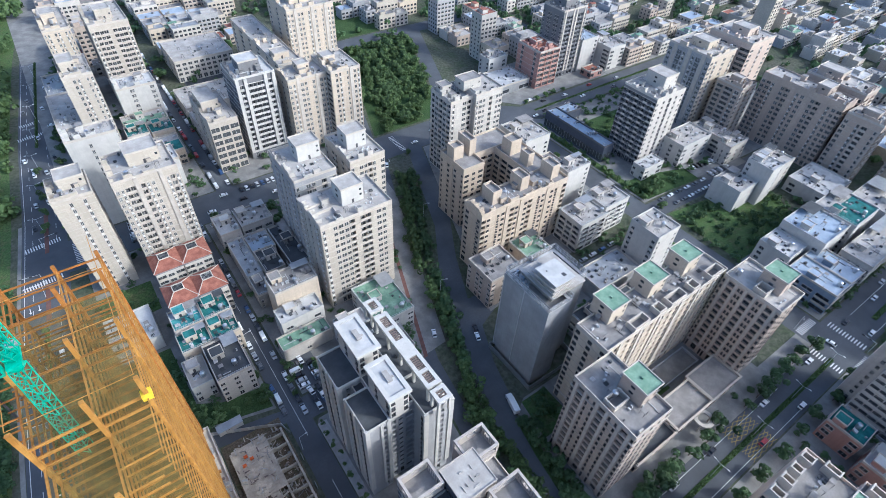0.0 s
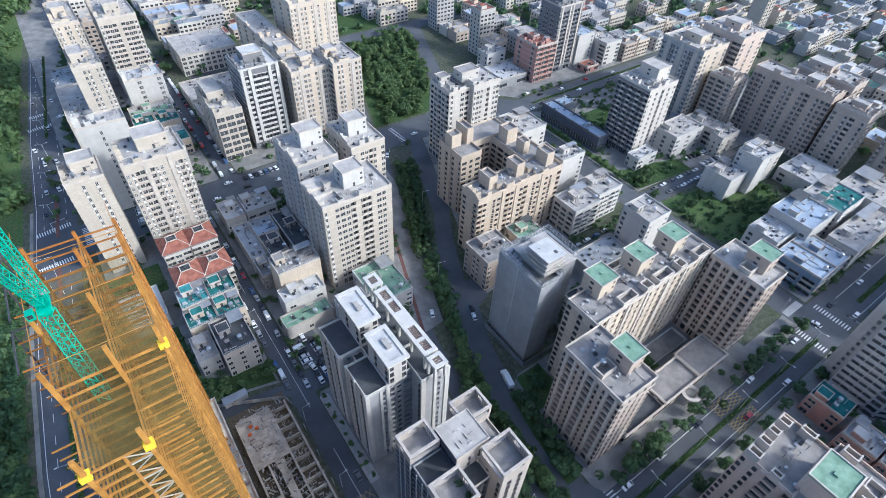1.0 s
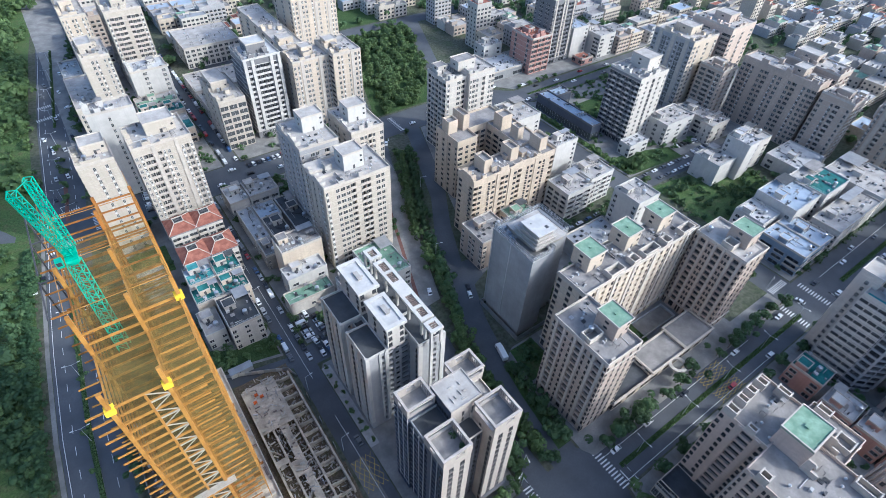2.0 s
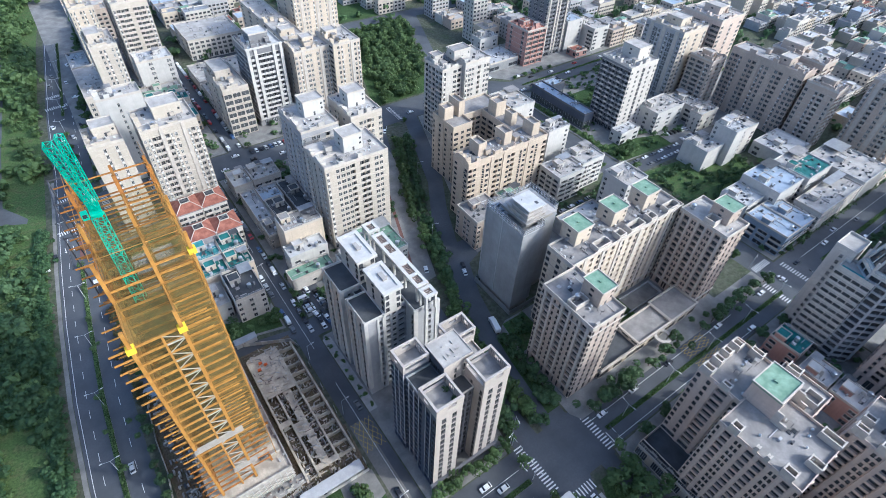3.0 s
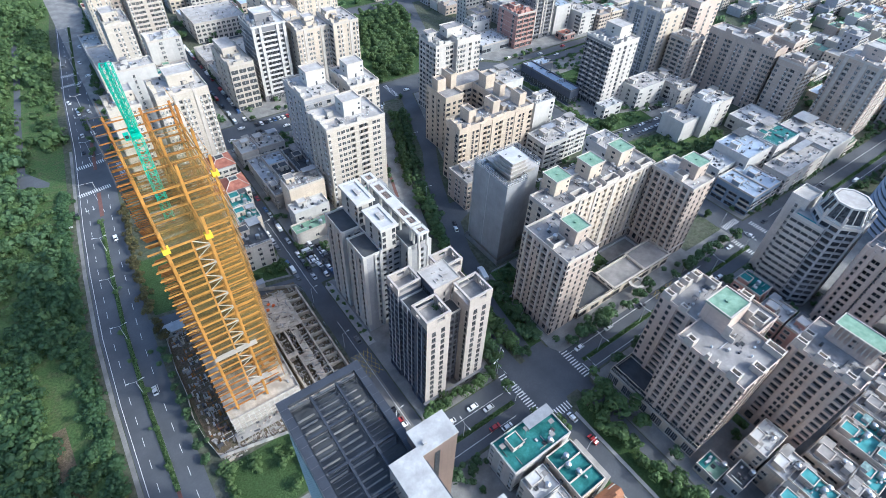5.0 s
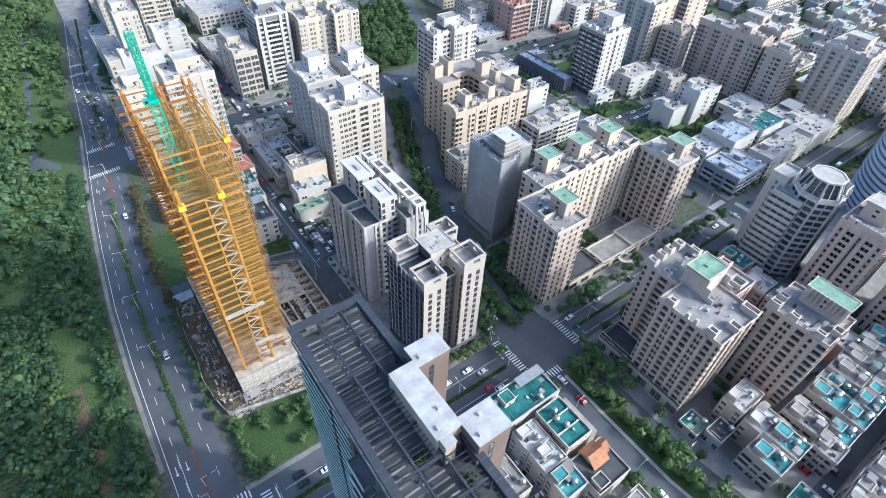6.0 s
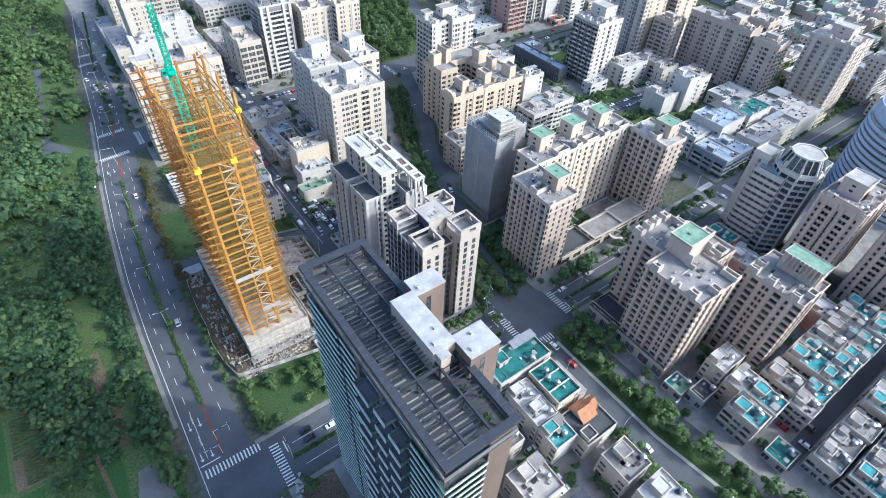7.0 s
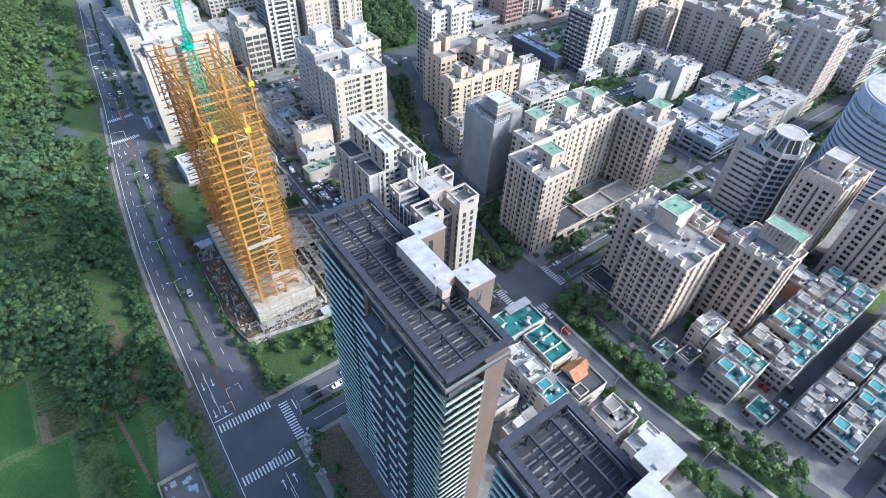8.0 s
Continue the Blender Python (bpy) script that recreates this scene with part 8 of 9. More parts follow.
# verges of the avenue, the streets and the boulevard
trees(line(-49.2, 50, -50, 106, 9), "dark", 1.8, 2.6, "dark green street tree beside the site hoarding", "avenue trees", 0.02, 61)
trees(line(-47.5, 112, -47.5, 150, 8), "bronze", 2.2, 3.0, "bronze-leaved street tree along the avenue", "avenue trees", 0.02, 1)
trees(line(-47, 155, -40, 212, 10), "bronze", 2.2, 3.2, "bronze-leaved street tree along the avenue", "avenue trees", 0.02, 2)
trees(line(-33.5, 272, -24, 372, 9) + line(-44.0, 275, -40, 330, 5), "green", 2.0, 3.0, "leafy green street tree along the avenue", "avenue trees", 0.02, 3)
trees(line(-60.6, 55, -60.6, 125, 5) + line(-58, 150, -54, 205, 4), "green", 1.3, 1.9, "small round tree on the median", "median trees", 0.16, 4)
trees(line(26, 19.4, 57, 19.4, 8), "green", 2.4, 3.3, "leafy green street tree by the dark tower", "street trees", 0.14, 5)
trees([(62, -9), (66, -12), (60, 21), (64, 25), (72, 24), (58, 12), (57, -5), (-41, -8), (-44, -16), (-40, -22), (-43, -30)], "green", 2.2, 3.2, "leafy green tree at the crossing", "street trees", 0.14, 6)
trees([(20, -6), (26, -7), (31, -6), (12, -6), (-6, -5), (4, -5.5)], "dark", 2.4, 3.2, "dark green tree beside the street", "street trees", 0.14, 7)
trees(line(96, 12.5, 150, 12.5, 7) + [(103, 13), (108, 13), (112, 12.6), (117, 13)], "dark", 3.2, 4.4, "dark green tree before the podium", "street trees", 0.14, 8)
trees(line(168, 12.5, 220, 12.5, 8), "dark", 2.8, 4.0, "dark green tree before the podium", "street trees", 0.14, 9)
trees(line(106, -6.5, 215, -6.5, 9), "dark", 2.6, 3.8, "dark green street tree", "street trees", 0.14, 10)
trees([(90, -10), (88, -14), (87, -20), (84, -17), (81, -13), (80, -27), (77.5, -22), (81, -34), (80, -40), (91, -22), (91, -31)], "green", 3.4, 5.0, "broad green tree on the verge", "boulevard trees", 0.06, 11)
trees(line(80.5, -46, 80.5, -66, 4) + line(81, -71, 91, -150, 10) + [(84.5, -53), (85, -60), (85.5, -78), (88, -92), (90.5, -101), (93, -109), (96, -118), (92.5, -116)], "green", 3.0, 4.6, "leafy green tree on the verge", "boulevard trees", 0.06, 12)
trees([(63, -57), (60, -54), (62.5, -62), (64, -83), (63, -88), (67, -100), (71, -112), (75.5, -93), (77, -100), (60, -96)], "green", 2.6, 3.8, "leafy green tree on the verge", "boulevard trees", 0.06, 13)
trees([(62.4, -70), (61.5, -77), (63, -94), (62, -104), (62, -112)], "dark", 2.4, 3.4, "dark green tree behind the villas", "boulevard trees", 0.14, 14)
trees([(91.5, -45), (104.5, -91), (91, -66)], "dark", 2.0, 2.6, "dark round tree on the pavement", "street trees", 0.14, 15)
for i, (xa, ya, xb, yb, n) in enumerate(((73, 26, 78, 72, 13), (66, 28, 70, 62, 9), (80, 76, 98, 136, 17), (86, 92, 105, 142, 14), (100, 148, 131, 214, 18), (107, 150, 138, 214, 17), (73, 66, 78, 82, 5))):
    if ya < 83:
        trees(line(xa, ya, xb, yb, n), "dark" if i % 2 else "green", 2.6, 3.9, "dense green tree in the middle verge", "boulevard trees", 0.06, 20 + i)
    else:
        grove("verge_trees", line(xa, ya, xb, yb, n), 2.8, 4.3, 300, 0.13, LEAF_DARK if i % 2 else LEAF, 60 + i, "dense row of green trees in the middle verge")
trees([(84, 24), (86.5, 28), (83, 30), (87.5, 33), (84.5, 36), (88, 39), (85.5, 42), (88.5, 46), (86.5, 50), (89.5, 53), (88.5, 57), (82, 26), (75.5, 19.5), (73, 21)], "dark", 2.6, 3.8, "dense dark green tree beside the beige tower", "boulevard trees", 0.06, 29)
trees(line(61, 30, 63, 60, 6) + line(61, 24, 62, 28, 2), "dark", 2.0, 3.0, "dark green tree beside the tower", "street trees", 0.14, 30)
trees([(-12, 122), (-6, 124), (0, 123), (5, 124), (-13, 127), (10, 123)], "green", 1.8, 2.8, "bushy tree in a villa plot", "plot trees", 0.15, 31)
rp = random.Random(33)
grove("lot_bushes", [(rp.uniform(-20, 7), rp.uniform(21, 38)) for _ in range(60)] + [(rp.uniform(-44, -22), rp.uniform(20, 42)) for _ in range(12)] + [(-45.5, 21 + 2 * i) for i in range(12)], 1.0, 2.8, 260, 0.14, LEAF, 32, "bushy wild trees on the vacant lot")
park = []
while len(park) < 190:
    x, y = rp.uniform(145, 245), rp.uniform(266, 388)
    lo, hi = 143 + (y - 264) * 0.36, 195 + (y - 264) * 0.42
    if lo < x < hi and rp.random() < 0.9:
        park.append((x, y))
trees(line(224, 30, 220, 100, 8) + line(226, 124, 226, 200, 5), "green", 1.8, 2.8, "leafy green street tree", "street trees", 0.1, 36)
trees(line(150, 236, 220, 236, 4), "green", 1.8, 2.8, "leafy green street tree", "street trees", 0.1, 37)
trees([(30, 240), (44, 236), (20, 240), (50, 262), (36, 300), (47.5, 330), (37, 350)], "green", 1.6, 2.4, "small green street tree", "street trees", 0.1, 38)

# the woods west of the avenue: one dense mass of crowns, and low scrub
def woods(name, boxes, count, r0, r1, cards, card, mat, seed, label, skip=()):
    rng = np.random.default_rng(seed)
    vs, qs, k = [], [], 0
    kit = [crown_cards(rng, 1.0, 0.9, cards, card) for _ in range(8)]
    area = np.array([(b[2] - b[0]) * (b[3] - b[1]) for b in boxes])
    for i in rng.choice(len(boxes), count, p=area / area.sum()):
        b = boxes[i]
        x, y = rng.uniform(b[0], b[2]), rng.uniform(b[1], b[3])
        edge = np.interp(y, [p[1] for p in AVENUE], [p[0] for p in AVENUE]) - 6
        if x > edge or any(s[0] < x < s[2] and s[1] < y < s[3] for s in skip):
            continue
        r = rng.uniform(r0, r1) * (1 + 0.4 * math.sin(x * 0.07) * math.sin(y * 0.05))
        v, q = kit[rng.integers(8)]
        a = rng.uniform(0, 6.28)
        c, s = math.cos(a), math.sin(a)
        w = np.column_stack([v[:, 0] * c - v[:, 1] * s, v[:, 0] * s + v[:, 1] * c, v[:, 2] + 0.75]) * r
        vs.append(w + np.array([x, y, 0]))
        qs.append(q + k)
        k += len(v)
    return tagged(new(name, np_mesh(name, np.concatenate(vs), np.concatenate(qs), mat)), label, "trees", kind="stuff")


CLEAR = [(-200, -130, -113, 80), (-101, -60, -74, 44), (-95, 44, -84, 95), (-93, 72, -82, 128), (-86, 252, -68, 282), (-80, 285, -72, 420)]
woods("woods_near", [(-150, 78, -74, 170), (-110, 40, -74, 90)], 520, 1.9, 4.2, 300, 0.125, LEAF_SHADED, 7, "dense green broadleaf trees beside the avenue", [(-200, -130, -113, 80), (-93, -60, -74, 34), (-93, 72, -82, 128), (-108, 150, -96, 168)])
woods("woods", [(-300, 80, -150, 300), (-150, 170, -74, 300)], 1350, 2.4, 4.8, 120, 0.21, LEAF_DARK, 1, "dense dark green broadleaf woods", CLEAR)
woods("woods_light", [(-300, 60, -74, 330)], 760, 1.9, 3.6, 140, 0.18, LEAF, 2, "lighter green trees among the woods", CLEAR)
woods("woods_north", [(-300, 300, -20, 700)], 1100, 2.6, 5.2, 90, 0.23, LEAF, 3, "green park woods along the avenue", CLEAR)
verge = [(242.5, 124 + 6.5 * i) for i in range(15)] + [(258 + 7 * i, 220.5) for i in range(12)] + [(258 + 9 * i, 244.5) for i in range(5)]
grove("showroom_trees", verge, 1.8, 2.8, 200, 0.16, LEAF, 51, "leafy street trees before the showroom")
grove("court_trees", [(rp.uniform(262, 316), rp.uniform(167, 201)) for _ in range(14)], 1.6, 2.6, 200, 0.16, LEAF, 52, "leafy trees on the lawn court")
trees([(243.5, 112.6), (247, 122.6), (250, 125), (255, 126), (246, 130), (252, 131), (260, 131)], "green", 2.4, 3.4, "leafy tree on the green lot", "plot trees", 0.15, 53)
grove("yard_trees", [(rp.uniform(301, 327), rp.uniform(143, 159)) for _ in range(12)], 1.8, 3.0, 200, 0.16, LEAF_DARK, 54, "dark trees in a back yard")
trees([(-14, 125.5), (-9, 124), (-11, 130), (-6, 128), (-14.5, 134), (-16, 141), (-12.6, 148), (-31, 131), (-29, 128.6), (11, 122), (11.5, 127), (12, 134)], "green", 1.5, 2.6, "bushy tree on the vacant lot", "plot trees", 0.15, 55)
trees(line(24.6, 63, 24.6, 101, 9), "green", 0.9, 1.3, "small tree in a plaza tree pit", "plaza trees", 0.15, 56)
trees([(22, 118.5), (23, 125), (36, 121), (36, 127), (23, 132)], "green", 1.4, 2.2, "small tree beside the parking lot", "street trees", 0.15, 57)
rows = np.random.default_rng(77)
cv = []
for i in range(22):
    yy = 47 + i * 1.4
    for j in range(46):
        if 9 < i < 12 or (i < 9 and j < 12):
            continue
        cv.append((-121 + j * 0.235 + rows.uniform(-0.1, 0.1), yy + rows.uniform(-0.15, 0.15)))
grove("crop_rows", cv, 0.3, 0.5, 7, 0.5, LEAF, 78, "rows of low vegetable crops")
edge_trees = [(float(np.interp(40 + i * 1.35, [p[1] for p in AVENUE], [p[0] for p in AVENUE])) - 7 + rp.uniform(-2.5, 1.2), 40 + i * 1.35) for i in range(150)]
grove("roadside_trees", edge_trees, 1.6, 3.0, 240, 0.14, LEAF_SHADED, 79, "leafy trees along the footway of the avenue")
trees(line(27, 209.6, 53, 209.6, 6) + [(56, 212), (58, 222), (57, 230), (80, 232), (96, 233), (110, 234)], "green", 1.6, 2.6, "leafy street tree by the shops", "street trees", 0.14, 58)
grove("path_trees", [(69 + 0.36 * (y - 104) + rp.uniform(-1, 1), y) for y in range(106, 146, 5)] + [(93 + 0.35 * (y - 172) + rp.uniform(-1, 1), y) for y in range(212, 236, 5)], 1.7, 2.6, 200, 0.16, LEAF_DARK, 80, "small trees beside the cycle path")
grove("court_bushes", [(rp.uniform(113, 149), rp.uniform(36, 45)) for _ in range(26)], 0.9, 2.0, 160, 0.17, LEAF_DARK, 81, "bushes and small trees in the court")
woods("woods_south", [(-112, -130, -98, 80), (-84, -100, -74, 44), (-135, 78, -90, 120)], 420, 1.2, 3.0, 170, 0.17, LEAF, 4, "bushy trees between the fields", [(-200, -130, -113, 80), (-97, -45, -80, 40), (-93, 72, -82, 128)])
woods("scrub_bushes", [(-300, 40, -74, 420), (-112, -60, -76, 60)], 1300, 0.9, 2.0, 45, 0.3, LEAF, 5, "low scrub bushes under the woods", [(-200, -130, -113, 80), (-99, -60, -80, 42), (-93, 72, -82, 128)])
woods("outer_woods", [(-800, -300, -300, 700)], 700, 5, 9, 50, 0.33, LEAF_DARK, 6, "distant woods")


yards = []
for x0, y0, x1, y1, n in ((112, 66, 221, 236, 420), (24, 118, 122, 236, 300), (-32, 132, 12, 236, 130), (-30, 264, 118, 390, 330), (240, 20, 345, 222, 420), (188, -95, 221, -14, 90), (110, -95, 174, -10, 120), (12, -110, 60, -8, 90)):
    for _ in range(n):
        x, y = rp.uniform(x0, x1), rp.uniform(y0, y1)
        lane = 37 < x < 48 and y > 262 or 13 < x < 23 or 103 < y < 122 and (x > 222 or x < 60)
        if not lane and not any(a - 1.3 < x < c + 1.3 and b - 1.3 < y < d + 1.3 for a, b, c, d in FOOT) and not any(abs(x - 64 - 0.3 * (y - 60) - q) < 13 and y > 100 for q in (14, 38)):
            yards.append((x, y))
grove("yard_greenery", yards, 0.9, 2.4, 110, 0.2, LEAF_DARK, 83, "small garden trees and shrubs between the houses")
grove("lot_shrubs", [(rp.uniform(92.5, 105.5), rp.uniform(50, 64)) for _ in range(16)], 1.0, 2.4, 160, 0.17, LEAF_DARK, 84, "dark shrubs on the lot beside the wrapped tower")
woods("park_canopy", [(-180, 290, -45, 560)], 1000, 2.2, 4.2, 80, 0.24, LEAF, 8, "leafy park canopy along the avenue", [(-84, 262, -66, 330), (-78, 330, -64, 420), (-150, 330, -110, 380), (-100, 430, -85, 470)])
grove("avenue_canopy", [(-25 + 0.13 * (y - 375) + rp.uniform(-2, 2), y) for y in range(375, 600, 6)], 2.0, 3.2, 140, 0.19, LEAF_DARK, 85, "street trees along the far avenue")
grove("east_road_trees", [(x + rp.uniform(-2, 2), 18.6 + rp.uniform(-0.6, 0.6)) for x in range(246, 430, 6)] + [(x + rp.uniform(-2, 2), -6 + rp.uniform(-1.5, 1.5)) for x in range(244, 430, 7)], 1.8, 3.0, 160, 0.17, LEAF_DARK, 86, "leafy street trees along the eastern road")
grove("park_trees", park, 2.6, 4.4, 260, 0.15, LEAF, 41, "leafy trees of the town park")
grove("field_shrubs", [(rp.uniform(243, 312), rp.uniform(60, 106)) for _ in range(90)], 0.8, 2.4, 120, 0.2, LEAF_DARK, 42, "dark shrubs in the overgrown field")
far = [(rp.uniform(300, 520), rp.uniform(292, 300)) for _ in range(30)] + [(rp.uniform(316, 420), rp.uniform(190, 200)) for _ in range(20)] + [(rp.uniform(40, 560), rp.uniform(395, 700)) for _ in range(480)] + [(rp.uniform(400, 620), rp.uniform(-100, 400)) for _ in range(380)] + [(rp.uniform(314, 400), rp.uniform(292, 420)) for _ in range(160)] + [(rp.uniform(560, 760), rp.uniform(-100, 800)) for _ in range(200)]
grove("garden_trees", far, 2.2, 4.6, 70, 0.26, LEAF_DARK, 43, "dark garden trees among far houses")
grove("horizon_trees", [(rp.uniform(-200, 1600), rp.uniform(1000, 1900)) for _ in range(300)] + [(rp.uniform(760, 1600), rp.uniform(-300, 1000)) for _ in range(400)], 5, 10, 50, 0.3, LEAF_DARK, 44, "distant trees toward the horizon")

# ---- vehicles, lamps, small street things ----
CARS = {}


def car_kit():
    for key, (ln, wd, ht) in {"car": (4.5, 1.8, 1.45), "van": (5.2, 1.95, 2.1), "truck": (8.5, 2.4, 3.2)}.items():
        body, glass = Geo(), Geo()
        a, b, w = -ln / 2, ln / 2, wd / 2
        if key == "car":
            prof = [(a, 0.35), (b, 0.35), (b, 0.75), (b - 0.9, 0.9), (b - 1.6, ht - 0.05), (a + 1.1, ht), (a + 0.35, 1.0), (a, 0.9)]
        elif key == "van":
            prof = [(a, 0.4), (b, 0.4), (b, 1.0), (b - 0.7, 1.15), (b - 1.2, ht), (a + 0.2, ht), (a, 1.8)]
        else:
            prof = [(a, 0.8), (b, 0.5), (b, 2.2), (b - 0.3, 2.5), (b - 2.0, 2.5), (b - 2.05, ht), (a, ht)]
        n = len(prof)
        tuck = lambda z: w - (0.16 if z > 1.05 and key != "truck" else 0.0)
        for i in range(n):
            p, q = prof[i], prof[(i + 1) % n]
            body.face([(p[0], -tuck(p[1]), p[1]), (p[0], tuck(p[1]), p[1]), (q[0], tuck(q[1]), q[1]), (q[0], -tuck(q[1]), q[1])])
        for s in (-1, 1):
            body.face([(p[0], s * tuck(p[1]), p[1]) for p in (prof if s < 0 else prof[::-1])])
        if key == "car":
            low = [(b - 0.93, w - 0.1, 0.97), (b - 0.93, 0.1 - w, 0.97), (a + 0.3, 0.1 - w, 1.04), (a + 0.3, w - 0.1, 1.04)]
            high = [(b - 1.5, w - 0.13, ht - 0.08), (b - 1.5, 0.13 - w, ht - 0.08), (a + 1.0, 0.13 - w, ht - 0.04), (a + 1.0, w - 0.13, ht - 0.04)]
            glass.v += low + high
            for i in range(4):
                glass.f.append((i, (i + 1) % 4, 4 + (i + 1) % 4, 4 + i))
                glass.m.append(0)
        else:
            zz = 1.2 if key == "van" else 1.6
            glass.face([(b - (0.72 if key == "van" else -0.02), -w + 0.25, zz), (b - (0.72 if key == "van" else -0.02), w - 0.25, zz), (b - (1.15 if key == "van" else 0.12), w - 0.28, zz + 0.75), (b - (1.15 if key == "van" else 0.12), -w + 0.28, zz + 0.75)])
            for s in (-1, 1):
                glass.face([(b - 2.0, s * (w + 0.01), zz), (b - 1.2, s * (w + 0.01), zz), (b - 1.4, s * (w + 0.01), zz + 0.65), (b - 2.0, s * (w + 0.01), zz + 0.65)])
        wheel = Geo()
        r = 0.33 if key != "truck" else 0.48
        m = 10
        rim = [(r * math.cos(6.2832 * i / m), r * math.sin(6.2832 * i / m)) for i in range(m)]
        for cx in (-0.31 * ln, 0.31 * ln):
            for cy in (0.12 - wd / 2, wd / 2 - 0.12):
                at = lambda p, y: (cx + p[0], cy + y, r + p[1])
                for i in range(m):
                    p, q = rim[i], rim[(i + 1) % m]
                    wheel.face([at(p, -0.13), at(p, 0.13), at(q, 0.13), at(q, -0.13)])
                wheel.face([at(p, -0.13) for p in rim[::-1]])
                wheel.face([at(p, 0.13) for p in rim])
        bodies = [body.mesh("body", pt) for pt in CAR_PAINTS]
        CARS[key] = (bodies, glass.mesh("glass_band", CAR_GLASS), wheel.mesh("wheel_set", TYRE), ln, wd, r)


car_kit()
NAMES = ("white", "silver", "black", "dark grey", "red", "blue")


def vehicle(x, y, turn, kind="car", paint=0, z=0.03, parked=True):
    bodies, glass, wheel, ln, wd, r = CARS[kind]
    ob = thing(kind, x, y, z, "%s %s %s" % (NAMES[paint], {"car": "saloon car", "van": "panel van", "truck": "box truck"}[kind], "parked beside the kerb" if parked else "on the asphalt lane"), kind, "cars on the streets", turn=turn)
    part("body", bodies[paint], None, ob)
    part("glass_band", glass, None, ob)
    part("wheel_set", wheel, None, ob)


rv = random.Random(77)
paint = lambda: rv.choice((0, 0, 0, 0, 1, 1, 2, 2, 3, 3, 4, 5))
# on the avenue and the cross streets
for x, y, a, kind, p in ((-57.0, 89, 90, "car", 1), (-67.0, 212, 272, "car", 0), (-62.5, 218, 270, "car", 2), (-56, 300, 275, "car", 0), (-40, 300, 96, "car", 0), (-37, 330, 96, "car", 1),
                        (-43, 335, 276, "car", 0), (-31, 345, 97, "car", 2), (-46, 348, 277, "car", 0), (-36, 372, 97, "car", 1), (-27, 384, 7, "car", 0), (-29, 410, 97, "car", 0), (-36, 425, 277, "car", 3), (-24, 440, 97, "car", 0), (-49, 280, 275, "car", 2),
                        (-33, 12.2, 180, "car", 2), (-24, 8.6, 180, "car", 0), (-33, 8.4, 180, "car", 2), (-18, 12.0, 180, "van", 0), (31, 12.2, 180, "car", 0), (42, 12.4, 180, "car", 0), (47, 8.6, 180, "car", 1), (44, 1.0, 0, "car", 4), (48, -1.6, 0, "car", 0), (22, 1.2, 0, "car", 3),
                        (98, 8.6, 180, "car", 0), (117, 8.8, 180, "car", 1), (140, 8.8, 180, "car", 2), (176, 8.6, 180, "car", 0), (160, -0.6, 0, "car", 4), (188, -1, 0, "car", 0), (212, 8.6, 180, "car", 0), (230, 8, 90, "car", 0), (248, 10, 180, "car", 2), (252, 0, 0, "car", 0), (276, 9.4, 180, "car", 0), (291, 12.4, 180, "car", 1), (312, 9.2, 180, "car", 3), (300, -0.6, 0, "car", 0), (334, -0.4, 0, "van", 0),
                        (71.5, -24, 90, "car", 4), (68, -66, 270, "car", 0), (71.6, -13, 90, "car", 0), (66, 44, 100, "car", 3), (90, 66, 75, "truck", 0), (99, 100, 70, "car", 0), (101, 104, 70, "car", 2), (84, 112, 66, "car", 0),
                        (132, 232, 60, "car", 0), (160, 244, 0, "car", 0), (178, 250, 180, "car", 1), (210, 244, 0, "car", 0), (240, 255, 180, "car", 0), (262, 246, 0, "car", 0), (20.5, 66, 90, "car", 3), (16, 28, 270, "car", 2), (14.8, 24, 180, "car", 4), (15, 21.5, 180, "car", 0)):
    vehicle(x, y, a, kind, p, parked=False)
# parked along the cross street, the lane and in the car park
for y in range(108, 236, 6):
    if rv.random() < 0.75:
        vehicle(14.6 + rv.uniform(-0.2, 0.2), y + rv.uniform(-0.6, 0.6), 90, rv.choice(("car", "car", "car", "van")), paint())
    if rv.random() < 0.75:
        vehicle(21.4 + rv.uniform(-0.2, 0.2), y + 2 + rv.uniform(-0.6, 0.6), 270, rv.choice(("car", "car", "car", "van")), paint())
for y in range(266, 460, 6):
    for x in (39.2, 45.8):
        if rv.random() < 0.7:
            vehicle(x, y + rv.uniform(-0.6, 0.6), 90, rv.choice(("car", "car", "van")), paint())
for i in range(9):
    vehicle(27 + (i % 3) * 3.2, 126 + (i // 3) * 3.6 - 17, 90 + rv.uniform(-8, 8), "car", paint(), 0.15)
for i in range(8):
    vehicle(293 + i * 3.4, 127.5 - i * 0.5, 80, "car", paint(), 0.07)
for i in range(5):
    vehicle(297 + i * 4, 117 - i * 0.3, 80, rv.choice(("car", "van")), paint(), 0.07)
for i in range(6):
    vehicle(250 + i * 7.5, 117.3 - i * 0.35, 178, "car", rv.choice((0, 0, 1, 3)), 0.03)
    vehicle(255 + i * 6.5, 110.2 - i * 0.12, 178, "car", paint(), 0.03)
for i in range(6):
    vehicle(160 + i * 7, 107.6, 0, "car", paint(), 0.15)
for i in range(7):
    if i != 3:
        vehicle(-8.5 + i * 0.2, 244 + i * 2.6, 0, "car", paint(), 0.03)
for i in range(10):
    vehicle(50 + i * 3.1, 255.5, 90, "car", paint(), 0.03)
for y in range(-190, -80, 9):
    if rv.random() < 0.6:
        vehicle(118.5, y, 90, "car", paint(), 0.15)
    if rv.random() < 0.6:
        vehicle(127.5, y + 3, 90, "car", paint(), 0.15)
for i in range(10):
    vehicle(31.2 + rv.uniform(-0.2, 0.2), -24 - i * 4.4, 0, "car", paint(), 0.15)


